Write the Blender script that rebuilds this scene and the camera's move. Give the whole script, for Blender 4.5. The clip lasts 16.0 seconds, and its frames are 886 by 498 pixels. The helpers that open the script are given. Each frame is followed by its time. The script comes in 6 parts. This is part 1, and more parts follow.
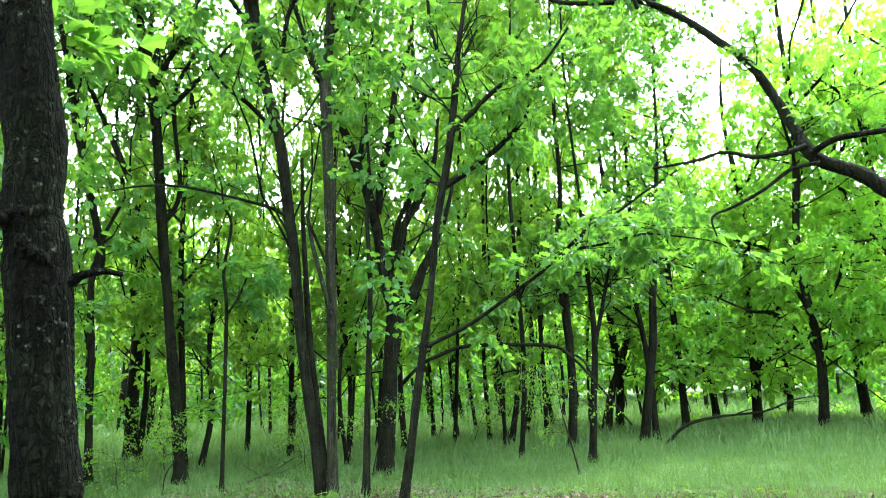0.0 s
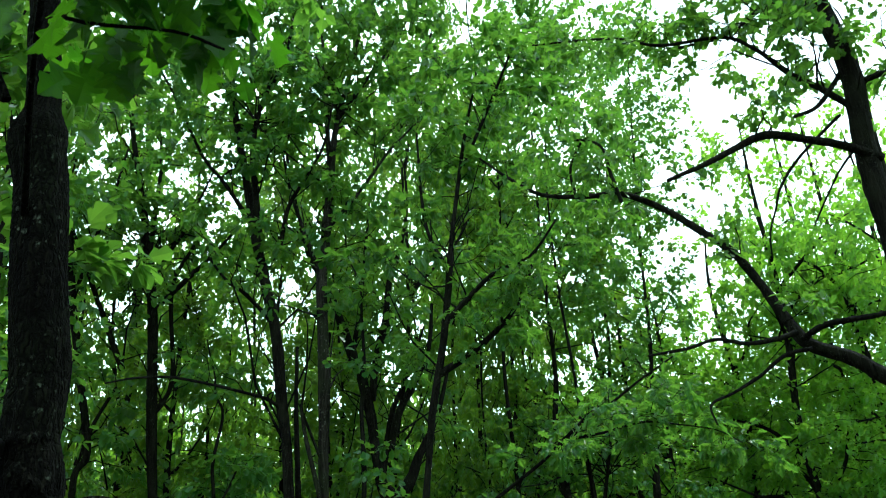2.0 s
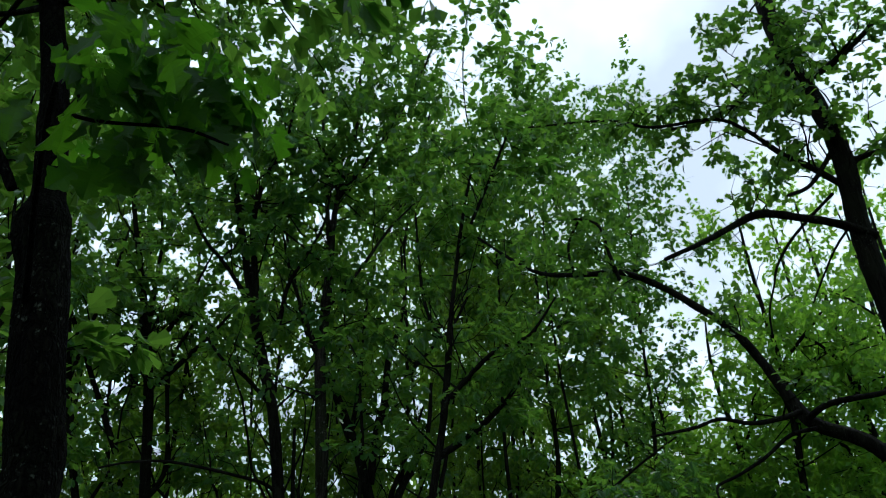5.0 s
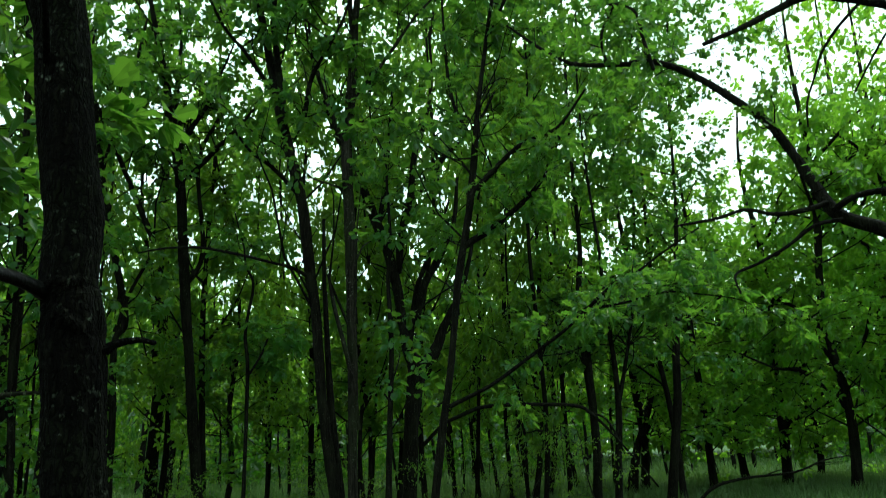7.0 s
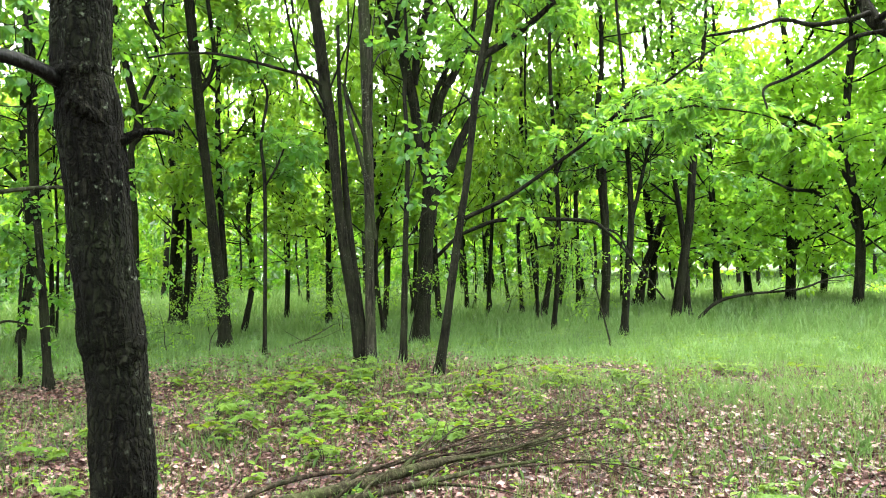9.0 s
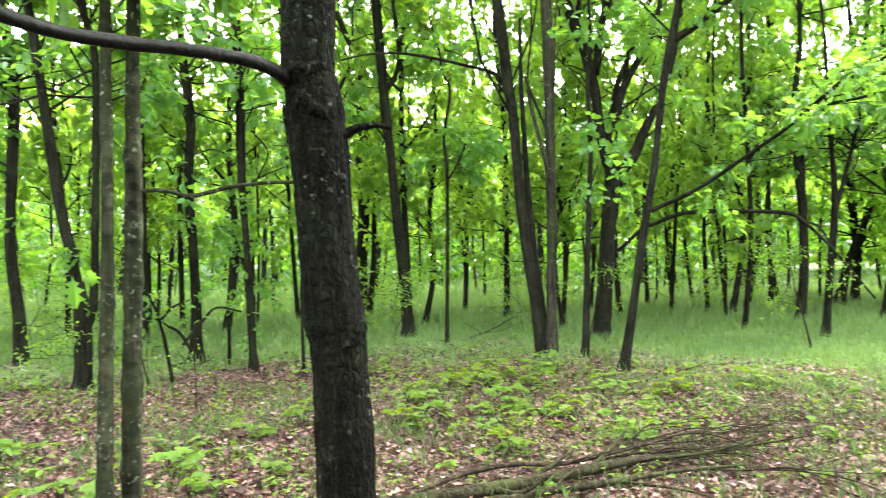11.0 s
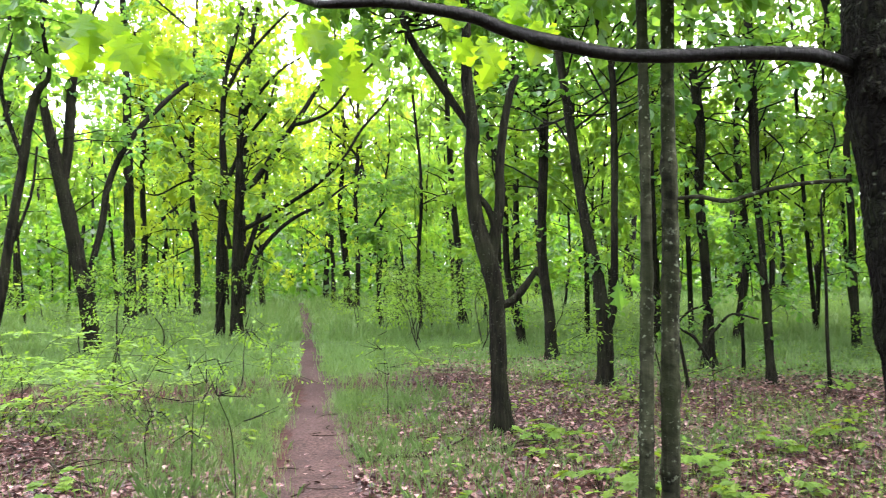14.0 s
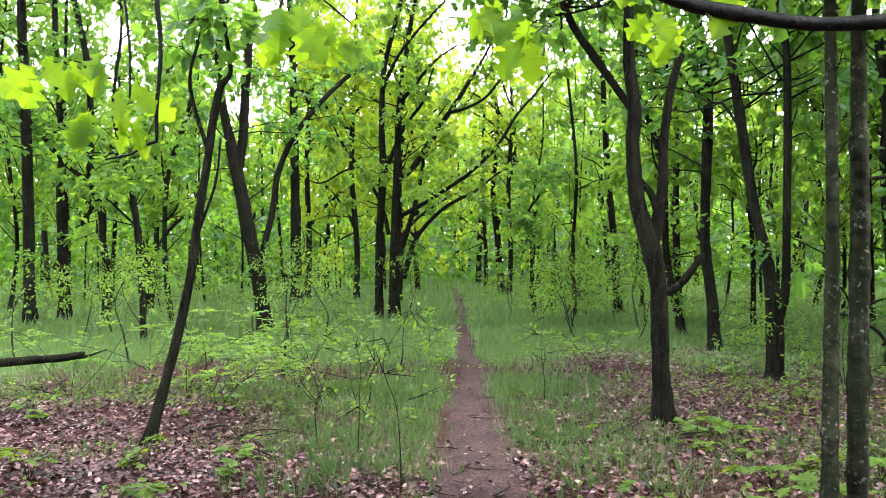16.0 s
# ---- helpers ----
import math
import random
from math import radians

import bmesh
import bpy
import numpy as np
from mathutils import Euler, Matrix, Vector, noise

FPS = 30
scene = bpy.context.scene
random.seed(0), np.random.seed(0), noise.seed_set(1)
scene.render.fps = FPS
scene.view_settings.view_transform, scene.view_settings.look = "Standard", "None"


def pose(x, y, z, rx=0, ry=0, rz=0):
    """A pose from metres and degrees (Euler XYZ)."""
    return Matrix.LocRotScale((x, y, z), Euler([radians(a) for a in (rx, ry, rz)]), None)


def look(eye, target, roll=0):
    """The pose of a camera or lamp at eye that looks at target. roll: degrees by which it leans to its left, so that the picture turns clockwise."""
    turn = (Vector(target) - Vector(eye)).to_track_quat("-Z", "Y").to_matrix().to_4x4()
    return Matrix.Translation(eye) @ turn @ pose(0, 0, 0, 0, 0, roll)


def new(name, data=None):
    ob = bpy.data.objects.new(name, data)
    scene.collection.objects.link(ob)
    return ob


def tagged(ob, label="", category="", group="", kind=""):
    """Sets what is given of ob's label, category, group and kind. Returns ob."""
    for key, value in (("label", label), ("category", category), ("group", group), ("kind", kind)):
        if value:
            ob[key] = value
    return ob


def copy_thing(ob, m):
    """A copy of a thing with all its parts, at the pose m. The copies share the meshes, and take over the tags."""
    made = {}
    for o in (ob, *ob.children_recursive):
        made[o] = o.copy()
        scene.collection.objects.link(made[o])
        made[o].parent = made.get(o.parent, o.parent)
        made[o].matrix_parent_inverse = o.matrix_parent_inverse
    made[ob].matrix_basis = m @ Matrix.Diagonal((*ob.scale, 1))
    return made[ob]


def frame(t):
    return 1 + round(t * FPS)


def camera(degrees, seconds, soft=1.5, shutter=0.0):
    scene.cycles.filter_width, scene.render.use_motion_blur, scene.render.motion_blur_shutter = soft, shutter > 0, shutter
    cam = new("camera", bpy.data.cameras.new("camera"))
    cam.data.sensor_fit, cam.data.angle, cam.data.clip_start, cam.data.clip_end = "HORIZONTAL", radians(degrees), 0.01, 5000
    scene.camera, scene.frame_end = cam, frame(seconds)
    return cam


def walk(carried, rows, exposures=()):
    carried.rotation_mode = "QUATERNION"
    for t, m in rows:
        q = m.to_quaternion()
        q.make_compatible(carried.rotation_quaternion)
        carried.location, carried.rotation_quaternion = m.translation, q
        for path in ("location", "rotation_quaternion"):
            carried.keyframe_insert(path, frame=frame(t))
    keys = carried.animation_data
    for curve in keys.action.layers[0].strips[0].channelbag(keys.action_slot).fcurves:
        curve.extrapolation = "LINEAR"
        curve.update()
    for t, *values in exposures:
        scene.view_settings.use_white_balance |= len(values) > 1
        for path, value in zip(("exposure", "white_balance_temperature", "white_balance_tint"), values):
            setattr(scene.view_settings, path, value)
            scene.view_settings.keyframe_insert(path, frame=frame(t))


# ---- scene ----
LENS = 59.0
cam = camera(LENS, 16.0, soft=1.0, shutter=0.25)


def sight(x, y, z, yaw, pitch, roll):
    """A camera pose from its place, its heading (degrees to the right of +y), its pitch upwards and its roll."""
    a, b = radians(yaw), radians(pitch)
    way = Vector((math.sin(a) * math.cos(b), math.cos(a) * math.cos(b), math.sin(b)))
    eye = Vector((x, y, z))
    return look(eye, eye + way * 5, roll)


PATH = [
    (0, 0.147, 0.046, 1.579, 14.85, 9.99, -2.20),
    (0.5, 0.169, 0.042, 1.599, 14.69, 13.60, -2.01),
    (1, 0.148, 0.018, 1.620, 15.42, 17.43, -2.50),
    (1.5, 0.139, 0.014, 1.648, 15.68, 20.45, -2.95),
    (2, 0.111, -0.030, 1.696, 15.99, 22.95, -3.28),
    (2.5, 0.126, -0.053, 1.748, 16.09, 25.28, -3.71),
    (3, 0.119, -0.059, 1.756, 16.12, 25.54, -4.13),
    (3.5, 0.131, -0.057, 1.740, 16.03, 26.13, -3.85),
    (3.7, 0.133, -0.059, 1.737, 16.11, 27.23, -3.57),
    (5.8, 0.092, -0.057, 1.706, 16.51, 28.63, -3.85),
    (6, 0.092, -0.052, 1.704, 15.67, 26.44, -3.27),
    (6.5, 0.112, 0.001, 1.648, 14.58, 19.57, -2.61),
    (7, 0.108, 0.028, 1.607, 13.64, 14.22, -2.43),
    (7.5, 0.107, 0.055, 1.586, 13.06, 9.18, -2.35),
    (8, 0.102, 0.076, 1.559, 12.67, 5.02, -1.91),
    (8.2, 0.099, 0.082, 1.555, 12.52, 3.82, -1.68),
    (10.3, 0.048, 0.100, 1.532, 9.90, -0.10, -1.03),
    (10.5, 0.019, 0.105, 1.531, 8.00, -0.06, -1.06),
    (11, -0.034, 0.129, 1.533, -0.46, 0.77, -0.85),
    (11.5, -0.047, 0.122, 1.538, -8.35, 1.29, -0.72),
    (12, -0.076, 0.106, 1.537, -16.16, 1.90, -0.71),
    (12.5, -0.101, 0.094, 1.538, -21.09, 1.91, -0.93),
    (13, -0.142, 0.084, 1.540, -26.44, 1.99, -0.68),
    (13.5, -0.168, 0.077, 1.538, -31.19, 1.84, -0.63),
    (14, -0.188, 0.069, 1.537, -35.90, 1.65, -0.71),
    (14.5, -0.199, 0.054, 1.532, -39.33, 1.48, -0.37),
    (15, -0.208, 0.043, 1.529, -41.62, 1.26, -0.23),
    (15.5, -0.223, 0.031, 1.526, -44.40, 1.02, -0.19),
    (16, -0.232, 0.016, 1.521, -46.93, 0.77, -0.17),
]
EXPOSURES = [
    (0.0, 1.06, 5900, -4),
    (1.0, 0.10, 5750, -10),
    (1.5, -0.40, 5600, -11),
    (3.0, -1.92, 5400, -2),
    (3.5, -2.07, 5350, 0),
    (6.0, -2.75, 5450, 6),
    (7.0, -1.47, 5850, -15),
    (8.2, 0.95, 6500, 0),
    (10.3, 1.55, 6650, 8),
    (12.5, 1.40, 6500, 18),
    (14.5, 0.85, 6250, 21),
    (16.0, 0.57, 6150, 20),
]
walk(cam, [(r[0], sight(*r[1:])) for r in PATH], EXPOSURES)

# ---- world and sun ----
SUN_YAW, SUN_HEIGHT = 62.0, 55.0
world = bpy.data.worlds.new("sky")
scene.world = world
world.use_nodes = True
wn, wl = world.node_tree.nodes, world.node_tree.links
wn.clear()
sky = wn.new("ShaderNodeTexSky")
sky.sky_type = "NISHITA"
sky.sun_disc = False
sky.sun_elevation = radians(SUN_HEIGHT)
sky.sun_rotation = radians(SUN_YAW)
sky.air_density, sky.dust_density, sky.ozone_density = 1.0, 1.4, 1.2
coord = wn.new("ShaderNodeTexCoord")
cloud = wn.new("ShaderNodeTexNoise")
cloud.inputs["Scale"].default_value = 2.6
cloud.inputs["Detail"].default_value = 6
cloud.inputs["Roughness"].default_value = 0.55
wl.new(coord.outputs["Generated"], cloud.inputs["Vector"])
ramp = wn.new("ShaderNodeValToRGB")
ramp.color_ramp.elements[0].position, ramp.color_ramp.elements[1].position = 0.34, 0.52
ramp.color_ramp.elements[0].color = (0.60, 0.60, 0.60, 1)
wl.new(cloud.outputs["Fac"], ramp.inputs["Fac"])
mixer = wn.new("ShaderNodeMix")
mixer.data_type = "RGBA"
mixer.inputs["B"].default_value = (54.0, 55.0, 57.0, 1)
wl.new(ramp.outputs["Color"], mixer.inputs["Factor"])
wl.new(sky.outputs["Color"], mixer.inputs["A"])
back = wn.new("ShaderNodeBackground")
back.inputs["Strength"].default_value = 0.14
wl.new(mixer.outputs["Result"], back.inputs["Color"])
wl.new(back.outputs["Background"], wn.new("ShaderNodeOutputWorld").inputs["Surface"])
sun = new("sun", bpy.data.lights.new("sun", "SUN"))
sun.data.energy, sun.data.angle, sun.data.color = 5.0, radians(1.5), (1.0, 0.95, 0.84)
sa, sb = radians(SUN_YAW), radians(SUN_HEIGHT)
sun.matrix_world = look((0, 0, 40), (-30 * math.sin(sa) * math.cos(sb), -30 * math.cos(sa) * math.cos(sb), 40 - 30 * math.sin(sb)))


# ---- materials ----
def material(name, rough=0.8):
    m = bpy.data.materials.new(name)
    m.use_nodes = True
    n, l = m.node_tree.nodes, m.node_tree.links
    b = n["Principled BSDF"]
    b.inputs["Roughness"].default_value = rough
    return m, n, l, b


def noise_node(n, l, scale, detail=4, stretch=None):
    tc = n.new("ShaderNodeTexCoord")
    x = n.new("ShaderNodeTexNoise")
    x.inputs["Scale"].default_value, x.inputs["Detail"].default_value = scale, detail
    if stretch:
        mp = n.new("ShaderNodeMapping")
        mp.inputs["Scale"].default_value = stretch
        l.new(tc.outputs["Object"], mp.inputs["Vector"])
        l.new(mp.outputs["Vector"], x.inputs["Vector"])
    else:
        l.new(tc.outputs["Object"], x.inputs["Vector"])
    return x


def ramp_node(n, l, source, stops):
    r = n.new("ShaderNodeValToRGB")
    e = r.color_ramp.elements
    while len(e) < len(stops):
        e.new(0.5)
    for item, (at, col) in zip(e, stops):
        item.position, item.color = at, (*col, 1)
    l.new(source, r.inputs["Fac"])
    return r


def blend(n, l, factor, a, b):
    x = n.new("ShaderNodeMix")
    x.data_type = "RGBA"
    for key, v in (("Factor", factor), ("A", a), ("B", b)):
        if isinstance(v, (tuple, float, int)):
            x.inputs[key].default_value = (*v, 1) if isinstance(v, tuple) else v
        else:
            l.new(v, x.inputs[key])
    return x.outputs["Result"]


def bump(n, l, source, strength, distance, b, chain=None):
    x = n.new("ShaderNodeBump")
    x.inputs["Strength"].default_value, x.inputs["Distance"].default_value = strength, distance
    l.new(source, x.inputs["Height"])
    if chain:
        l.new(chain.outputs["Normal"], x.inputs["Normal"])
    l.new(x.outputs["Normal"], b.inputs["Normal"])
    return x


def bark(name, dark, light, lichen, furrow=1.0, moss=(0.010, 0.012, 0.006), cracked=False, stretch=(60, 60, 9)):
    """Furrowed bark: fine grain, vertical streaks, mossy patches, lichen specks and, close by, cracked plates."""
    m, n, l, b = material(name, 0.95)
    grain = noise_node(n, l, 1.0, 6, stretch)
    streak = noise_node(n, l, 1.0, 3, (22, 22, 1.6))
    patch = noise_node(n, l, 3.2, 4)
    base = ramp_node(n, l, grain.outputs["Fac"], [(0.35, dark), (0.68, light)])
    shade = ramp_node(n, l, streak.outputs["Fac"], [(0.38, (0.42, 0.42, 0.42)), (0.62, (1.25, 1.25, 1.2))])
    mul = n.new("ShaderNodeMix")
    mul.data_type, mul.blend_type = "RGBA", "MULTIPLY"
    mul.inputs["Factor"].default_value = 1
    l.new(base.outputs["Color"], mul.inputs["A"])
    l.new(shade.outputs["Color"], mul.inputs["B"])
    tint = ramp_node(n, l, patch.outputs["Fac"], [(0.45, (0, 0, 0)), (0.75, (1, 1, 1))])
    col = blend(n, l, tint.outputs["Color"], mul.outputs["Result"], moss)
    specks = noise_node(n, l, 42, 4)
    spread = noise_node(n, l, 5, 3)
    few = n.new("ShaderNodeMath")
    few.operation = "MULTIPLY"
    sp = ramp_node(n, l, specks.outputs["Fac"], [(0.60, (0, 0, 0)), (0.67, (1, 1, 1))])
    sq = ramp_node(n, l, spread.outputs["Fac"], [(0.42, (0, 0, 0)), (0.62, (1, 1, 1))])
    l.new(sp.outputs["Color"], few.inputs[0])
    l.new(sq.outputs["Color"], few.inputs[1])
    col = blend(n, l, few.outputs["Value"], col, lichen)
    if cracked:
        tc = n.new("ShaderNodeTexCoord")
        warp = noise_node(n, l, 14, 4)
        mp = n.new("ShaderNodeMapping")
        mp.inputs["Scale"].default_value = (58, 58, 15)
        bend = n.new("ShaderNodeMix")
        bend.data_type = "VECTOR"
        bend.inputs["Factor"].default_value = 0.06
        l.new(tc.outputs["Object"], bend.inputs["A"])
        l.new(warp.outputs["Color"], bend.inputs["B"])
        l.new(bend.outputs["Result"], mp.inputs["Vector"])
        cells = n.new("ShaderNodeTexVoronoi")
        cells.feature = "DISTANCE_TO_EDGE"
        cells.inputs["Scale"].default_value = 1.0
        l.new(mp.outputs["Vector"], cells.inputs["Vector"])
        crack = ramp_node(n, l, cells.outputs["Distance"], [(0.0, (0.1, 0.1, 0.1)), (0.28, (1, 1, 1))])
        col = blend(n, l, crack.outputs["Color"], dark, col)
    l.new(col, b.inputs["Base Color"])
    b.inputs["Specular IOR Level"].default_value = 0.05
    first = bump(n, l, grain.outputs["Fac"], 0.9 * furrow, 0.02, b)
    second = bump(n, l, streak.outputs["Fac"], 0.7 * furrow, 0.03, b, first)
    third = bump(n, l, specks.outputs["Fac"], 0.5, 0.006, b, second)
    if cracked:
        bump(n, l, crack.outputs["Color"], 0.9, 0.010, b, third)
    return m


def leaf(name, low, high, through_low, through_high, share=0.5, rough=0.42):
    """Thin leaf: a glossy upper skin and light that passes through the blade."""
    m, n, l, b = material(name, rough)
    geo = n.new("ShaderNodeNewGeometry")
    col = ramp_node(n, l, geo.outputs["Random Per Island"], [(0.0, low), (1.0, high)])
    info = n.new("ShaderNodeObjectInfo")
    tc = noise_node(n, l, 0.35, 2)
    hsv = n.new("ShaderNodeHueSaturation")
    l.new(col.outputs["Color"], hsv.inputs["Color"])
    val = n.new("ShaderNodeMapRange")
    val.inputs["To Min"].default_value, val.inputs["To Max"].default_value = 0.8, 1.2
    l.new(info.outputs["Random"], val.inputs["Value"])
    l.new(val.outputs["Result"], hsv.inputs["Value"])
    l.new(hsv.outputs["Color"], b.inputs["Base Color"])
    b.inputs["Specular IOR Level"].default_value = 0.26
    t = n.new("ShaderNodeBsdfTranslucent")
    tcol = ramp_node(n, l, geo.outputs["Random Per Island"], [(0.0, through_high), (1.0, through_low)])
    l.new(blend(n, l, tc.outputs["Fac"], tcol.outputs["Color"], through_high), t.inputs["Color"])
    mx = n.new("ShaderNodeMixShader")
    mx.inputs["Fac"].default_value = share
    l.new(b.outputs["BSDF"], mx.inputs[1])
    l.new(t.outputs["BSDF"], mx.inputs[2])
    l.new(mx.outputs["Shader"], n["Material Output"].inputs["Surface"])
    return m


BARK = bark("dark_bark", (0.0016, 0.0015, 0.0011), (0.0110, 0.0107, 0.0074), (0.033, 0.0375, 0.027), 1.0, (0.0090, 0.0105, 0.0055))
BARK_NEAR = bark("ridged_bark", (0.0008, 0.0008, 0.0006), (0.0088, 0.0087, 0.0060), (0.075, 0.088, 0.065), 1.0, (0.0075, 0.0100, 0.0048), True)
BARK_PALE = bark("pale_bark", (0.0066, 0.00627, 0.00462), (0.0264, 0.02508, 0.01848), (0.0858, 0.0957, 0.0726), 0.8, (0.01452, 0.0198, 0.00792))
MOTTLED = bark("mottled_young_bark", (0.0062, 0.0068, 0.0044), (0.0300, 0.0325, 0.0205), (0.1000, 0.1180, 0.0850), 0.6, (0.00924, 0.01188, 0.00528), False, (17.16, 17.16, 22.44))
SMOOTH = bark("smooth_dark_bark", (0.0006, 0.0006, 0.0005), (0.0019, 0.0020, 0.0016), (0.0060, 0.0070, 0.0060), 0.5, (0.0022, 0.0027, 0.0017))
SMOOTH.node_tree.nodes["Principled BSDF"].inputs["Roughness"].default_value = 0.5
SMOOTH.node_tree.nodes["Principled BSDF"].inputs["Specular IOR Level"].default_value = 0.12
DEAD = bark("dead_wood", (0.009, 0.006, 0.004875), (0.04125, 0.0285, 0.02175), (0.0675, 0.075, 0.045), 0.8)
MOSSY = bark("mossy_dead_wood", (0.0073, 0.0068, 0.0042), (0.0304, 0.0262, 0.0163), (0.0315, 0.0394, 0.0158), 0.8, (0.024, 0.03, 0.0105))
LEAF = leaf("oak_leaf", (0.01224, 0.05984, 0.01387), (0.04284, 0.1224, 0.02543), (0.07956, 0.2312, 0.01734), (0.1897, 0.3536, 0.0289), 0.55, 0.30)
LEAF_FAR = leaf("far_oak_leaf", (0.0160, 0.0630, 0.0112), (0.0540, 0.1310, 0.0198), (0.1180, 0.2860, 0.0166), (0.2640, 0.4190, 0.0258), 0.57, 0.33)
LEAF_NEAR = leaf("hanging_oak_leaf", (0.0204, 0.0714, 0.0080), (0.0442, 0.1122, 0.0120), (0.1250, 0.300, 0.0060), (0.2900, 0.430, 0.0100), 0.66, 0.45)
# darker copy of the oak leaf: shade from the crown above is in its colour
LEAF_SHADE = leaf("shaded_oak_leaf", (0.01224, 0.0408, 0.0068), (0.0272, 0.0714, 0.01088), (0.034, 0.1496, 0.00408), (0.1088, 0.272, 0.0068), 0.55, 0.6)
LEAF_YOUNG = leaf("young_leaf", (0.0442, 0.1088, 0.0136), (0.0748, 0.1496, 0.0204), (0.136, 0.2856, 0.0136), (0.2312, 0.3808, 0.0204))
# yellower copy of the oak leaf: the glow of sunlight is put into its colour
LEAF_SUNLIT = leaf("sunlit_yellow_leaf", (0.0612, 0.1224, 0.01088), (0.0952, 0.1632, 0.0136), (0.272, 0.4216, 0.01496), (0.3944, 0.5032, 0.0204), 0.62)
# brighter copy of the oak leaf: the clearing's open light is in its colour
LEAF_LIT = leaf("lit_clearing_oak_leaf", (0.04284, 0.1224, 0.01618), (0.07956, 0.1768, 0.02428), (0.2081, 0.4624, 0.02312), (0.3305, 0.5576, 0.03468), 0.6, 0.36)
for m in (LEAF_SHADE, LEAF_NEAR):
    m.node_tree.nodes["Principled BSDF"].inputs["Specular IOR Level"].default_value = 0.18
SEEDLING = leaf("seedling_leaf", (0.0281, 0.0723, 0.0059), (0.0646, 0.1098, 0.0098), (0.0918, 0.1850, 0.0076), (0.1768, 0.2543, 0.0110), 0.4, 0.62)
SCRUB = leaf("scrub_leaf", (0.00832, 0.03757, 0.00590), (0.02861, 0.07803, 0.01081), (0.04162, 0.17, 0.00737), (0.11441, 0.24276, 0.01375), 0.48, 0.4)
SEEDLING.node_tree.nodes["Principled BSDF"].inputs["Specular IOR Level"].default_value = 0.2
GRASS = leaf("grass_blade", (0.0365, 0.0764, 0.0213), (0.0736, 0.1295, 0.0439), (0.0797, 0.1562, 0.0299), (0.1396, 0.2193, 0.0441), 0.42, 0.45)


def litter_material():
    m, n, l, b = material("dry_leaf", 0.5)
    b.inputs["Specular IOR Level"].default_value = 0.25
    geo = n.new("ShaderNodeNewGeometry")
    col = ramp_node(n, l, geo.outputs["Random Per Island"], [(0.0, (0.0080, 0.0028, 0.0026)), (0.32, (0.0220, 0.0077, 0.0069)), (0.62, (0.0581, 0.0231, 0.0207)), (0.86, (0.1100, 0.0546, 0.0502)), (1.0, (0.2000, 0.1350, 0.1250))])
    l.new(col.outputs["Color"], b.inputs["Base Color"])
    bump(n, l, noise_node(n, l, 80, 3).outputs["Fac"], 0.3, 0.004, b)
    return m


def ground_material():
    m, n, l, b = material("forest_floor", 0.95)
    b.inputs["Specular IOR Level"].default_value = 0.08
    fine, mid, wide = noise_node(n, l, 26, 5), noise_node(n, l, 4.5, 5), noise_node(n, l, 0.33, 3)
    brown = ramp_node(n, l, fine.outputs["Fac"], [(0.3, (0.00792, 0.003456, 0.00288)), (0.5, (0.02448, 0.0108, 0.009)), (0.72, (0.04752, 0.0216, 0.01872))])
    green = ramp_node(n, l, mid.outputs["Fac"], [(0.3, (0.0288, 0.0576, 0.0144)), (0.7, (0.0612, 0.1008, 0.0288))])
    geo = n.new("ShaderNodeNewGeometry")
    far = n.new("ShaderNodeVectorMath")
    far.operation = "LENGTH"
    l.new(geo.outputs["Position"], far.inputs[0])
    reach = n.new("ShaderNodeMapRange")
    reach.inputs["From Min"].default_value, reach.inputs["From Max"].default_value = 9.5, 15.0
    reach.inputs["To Min"].default_value, reach.inputs["To Max"].default_value = -0.42, 0.45
    l.new(far.outputs["Value"], reach.inputs["Value"])
    add = n.new("ShaderNodeMath")
    l.new(reach.outputs["Result"], add.inputs[0])
    half = n.new("ShaderNodeMath")
    half.operation = "MULTIPLY_ADD"
    half.inputs[1].default_value, half.inputs[2].default_value = 0.55, 0.0
    l.new(wide.outputs["Fac"], half.inputs[0])
    second = n.new("ShaderNodeMath")
    second.operation = "MULTIPLY_ADD"
    second.inputs[1].default_value = 0.5
    l.new(mid.outputs["Fac"], second.inputs[0])
    l.new(half.outputs["Value"], second.inputs[2])
    l.new(second.outputs["Value"], add.inputs[1])
    cover = ramp_node(n, l, add.outputs["Value"], [(0.42, (0, 0, 0)), (0.62, (1, 1, 1))])
    l.new(blend(n, l, cover.outputs["Color"], brown.outputs["Color"], green.outputs["Color"]), b.inputs["Base Color"])
    first = bump(n, l, fine.outputs["Fac"], 0.8, 0.03, b)
    bump(n, l, mid.outputs["Fac"], 0.6, 0.08, b, first)
    return m


def soil_material():
    m, n, l, b = material("trodden_soil", 0.95)
    b.inputs["Specular IOR Level"].default_value = 0.08
    fine, mid = noise_node(n, l, 45, 5), noise_node(n, l, 3.5, 4)
    col = ramp_node(n, l, fine.outputs["Fac"], [(0.32, (0.01296, 0.00792, 0.007056)), (0.68, (0.066, 0.043, 0.040))])
    tint = ramp_node(n, l, mid.outputs["Fac"], [(0.35, (0.60, 0.57, 0.56)), (0.7, (1.0, 0.95, 0.92))])
    mul = n.new("ShaderNodeMix")
    mul.data_type, mul.blend_type = "RGBA", "MULTIPLY"
    mul.inputs["Factor"].default_value = 1
    l.new(col.outputs["Color"], mul.inputs["A"])
    l.new(tint.outputs["Color"], mul.inputs["B"])
    l.new(mul.outputs["Result"], b.inputs["Base Color"])
    bump(n, l, fine.outputs["Fac"], 0.7, 0.02, b)
    return m


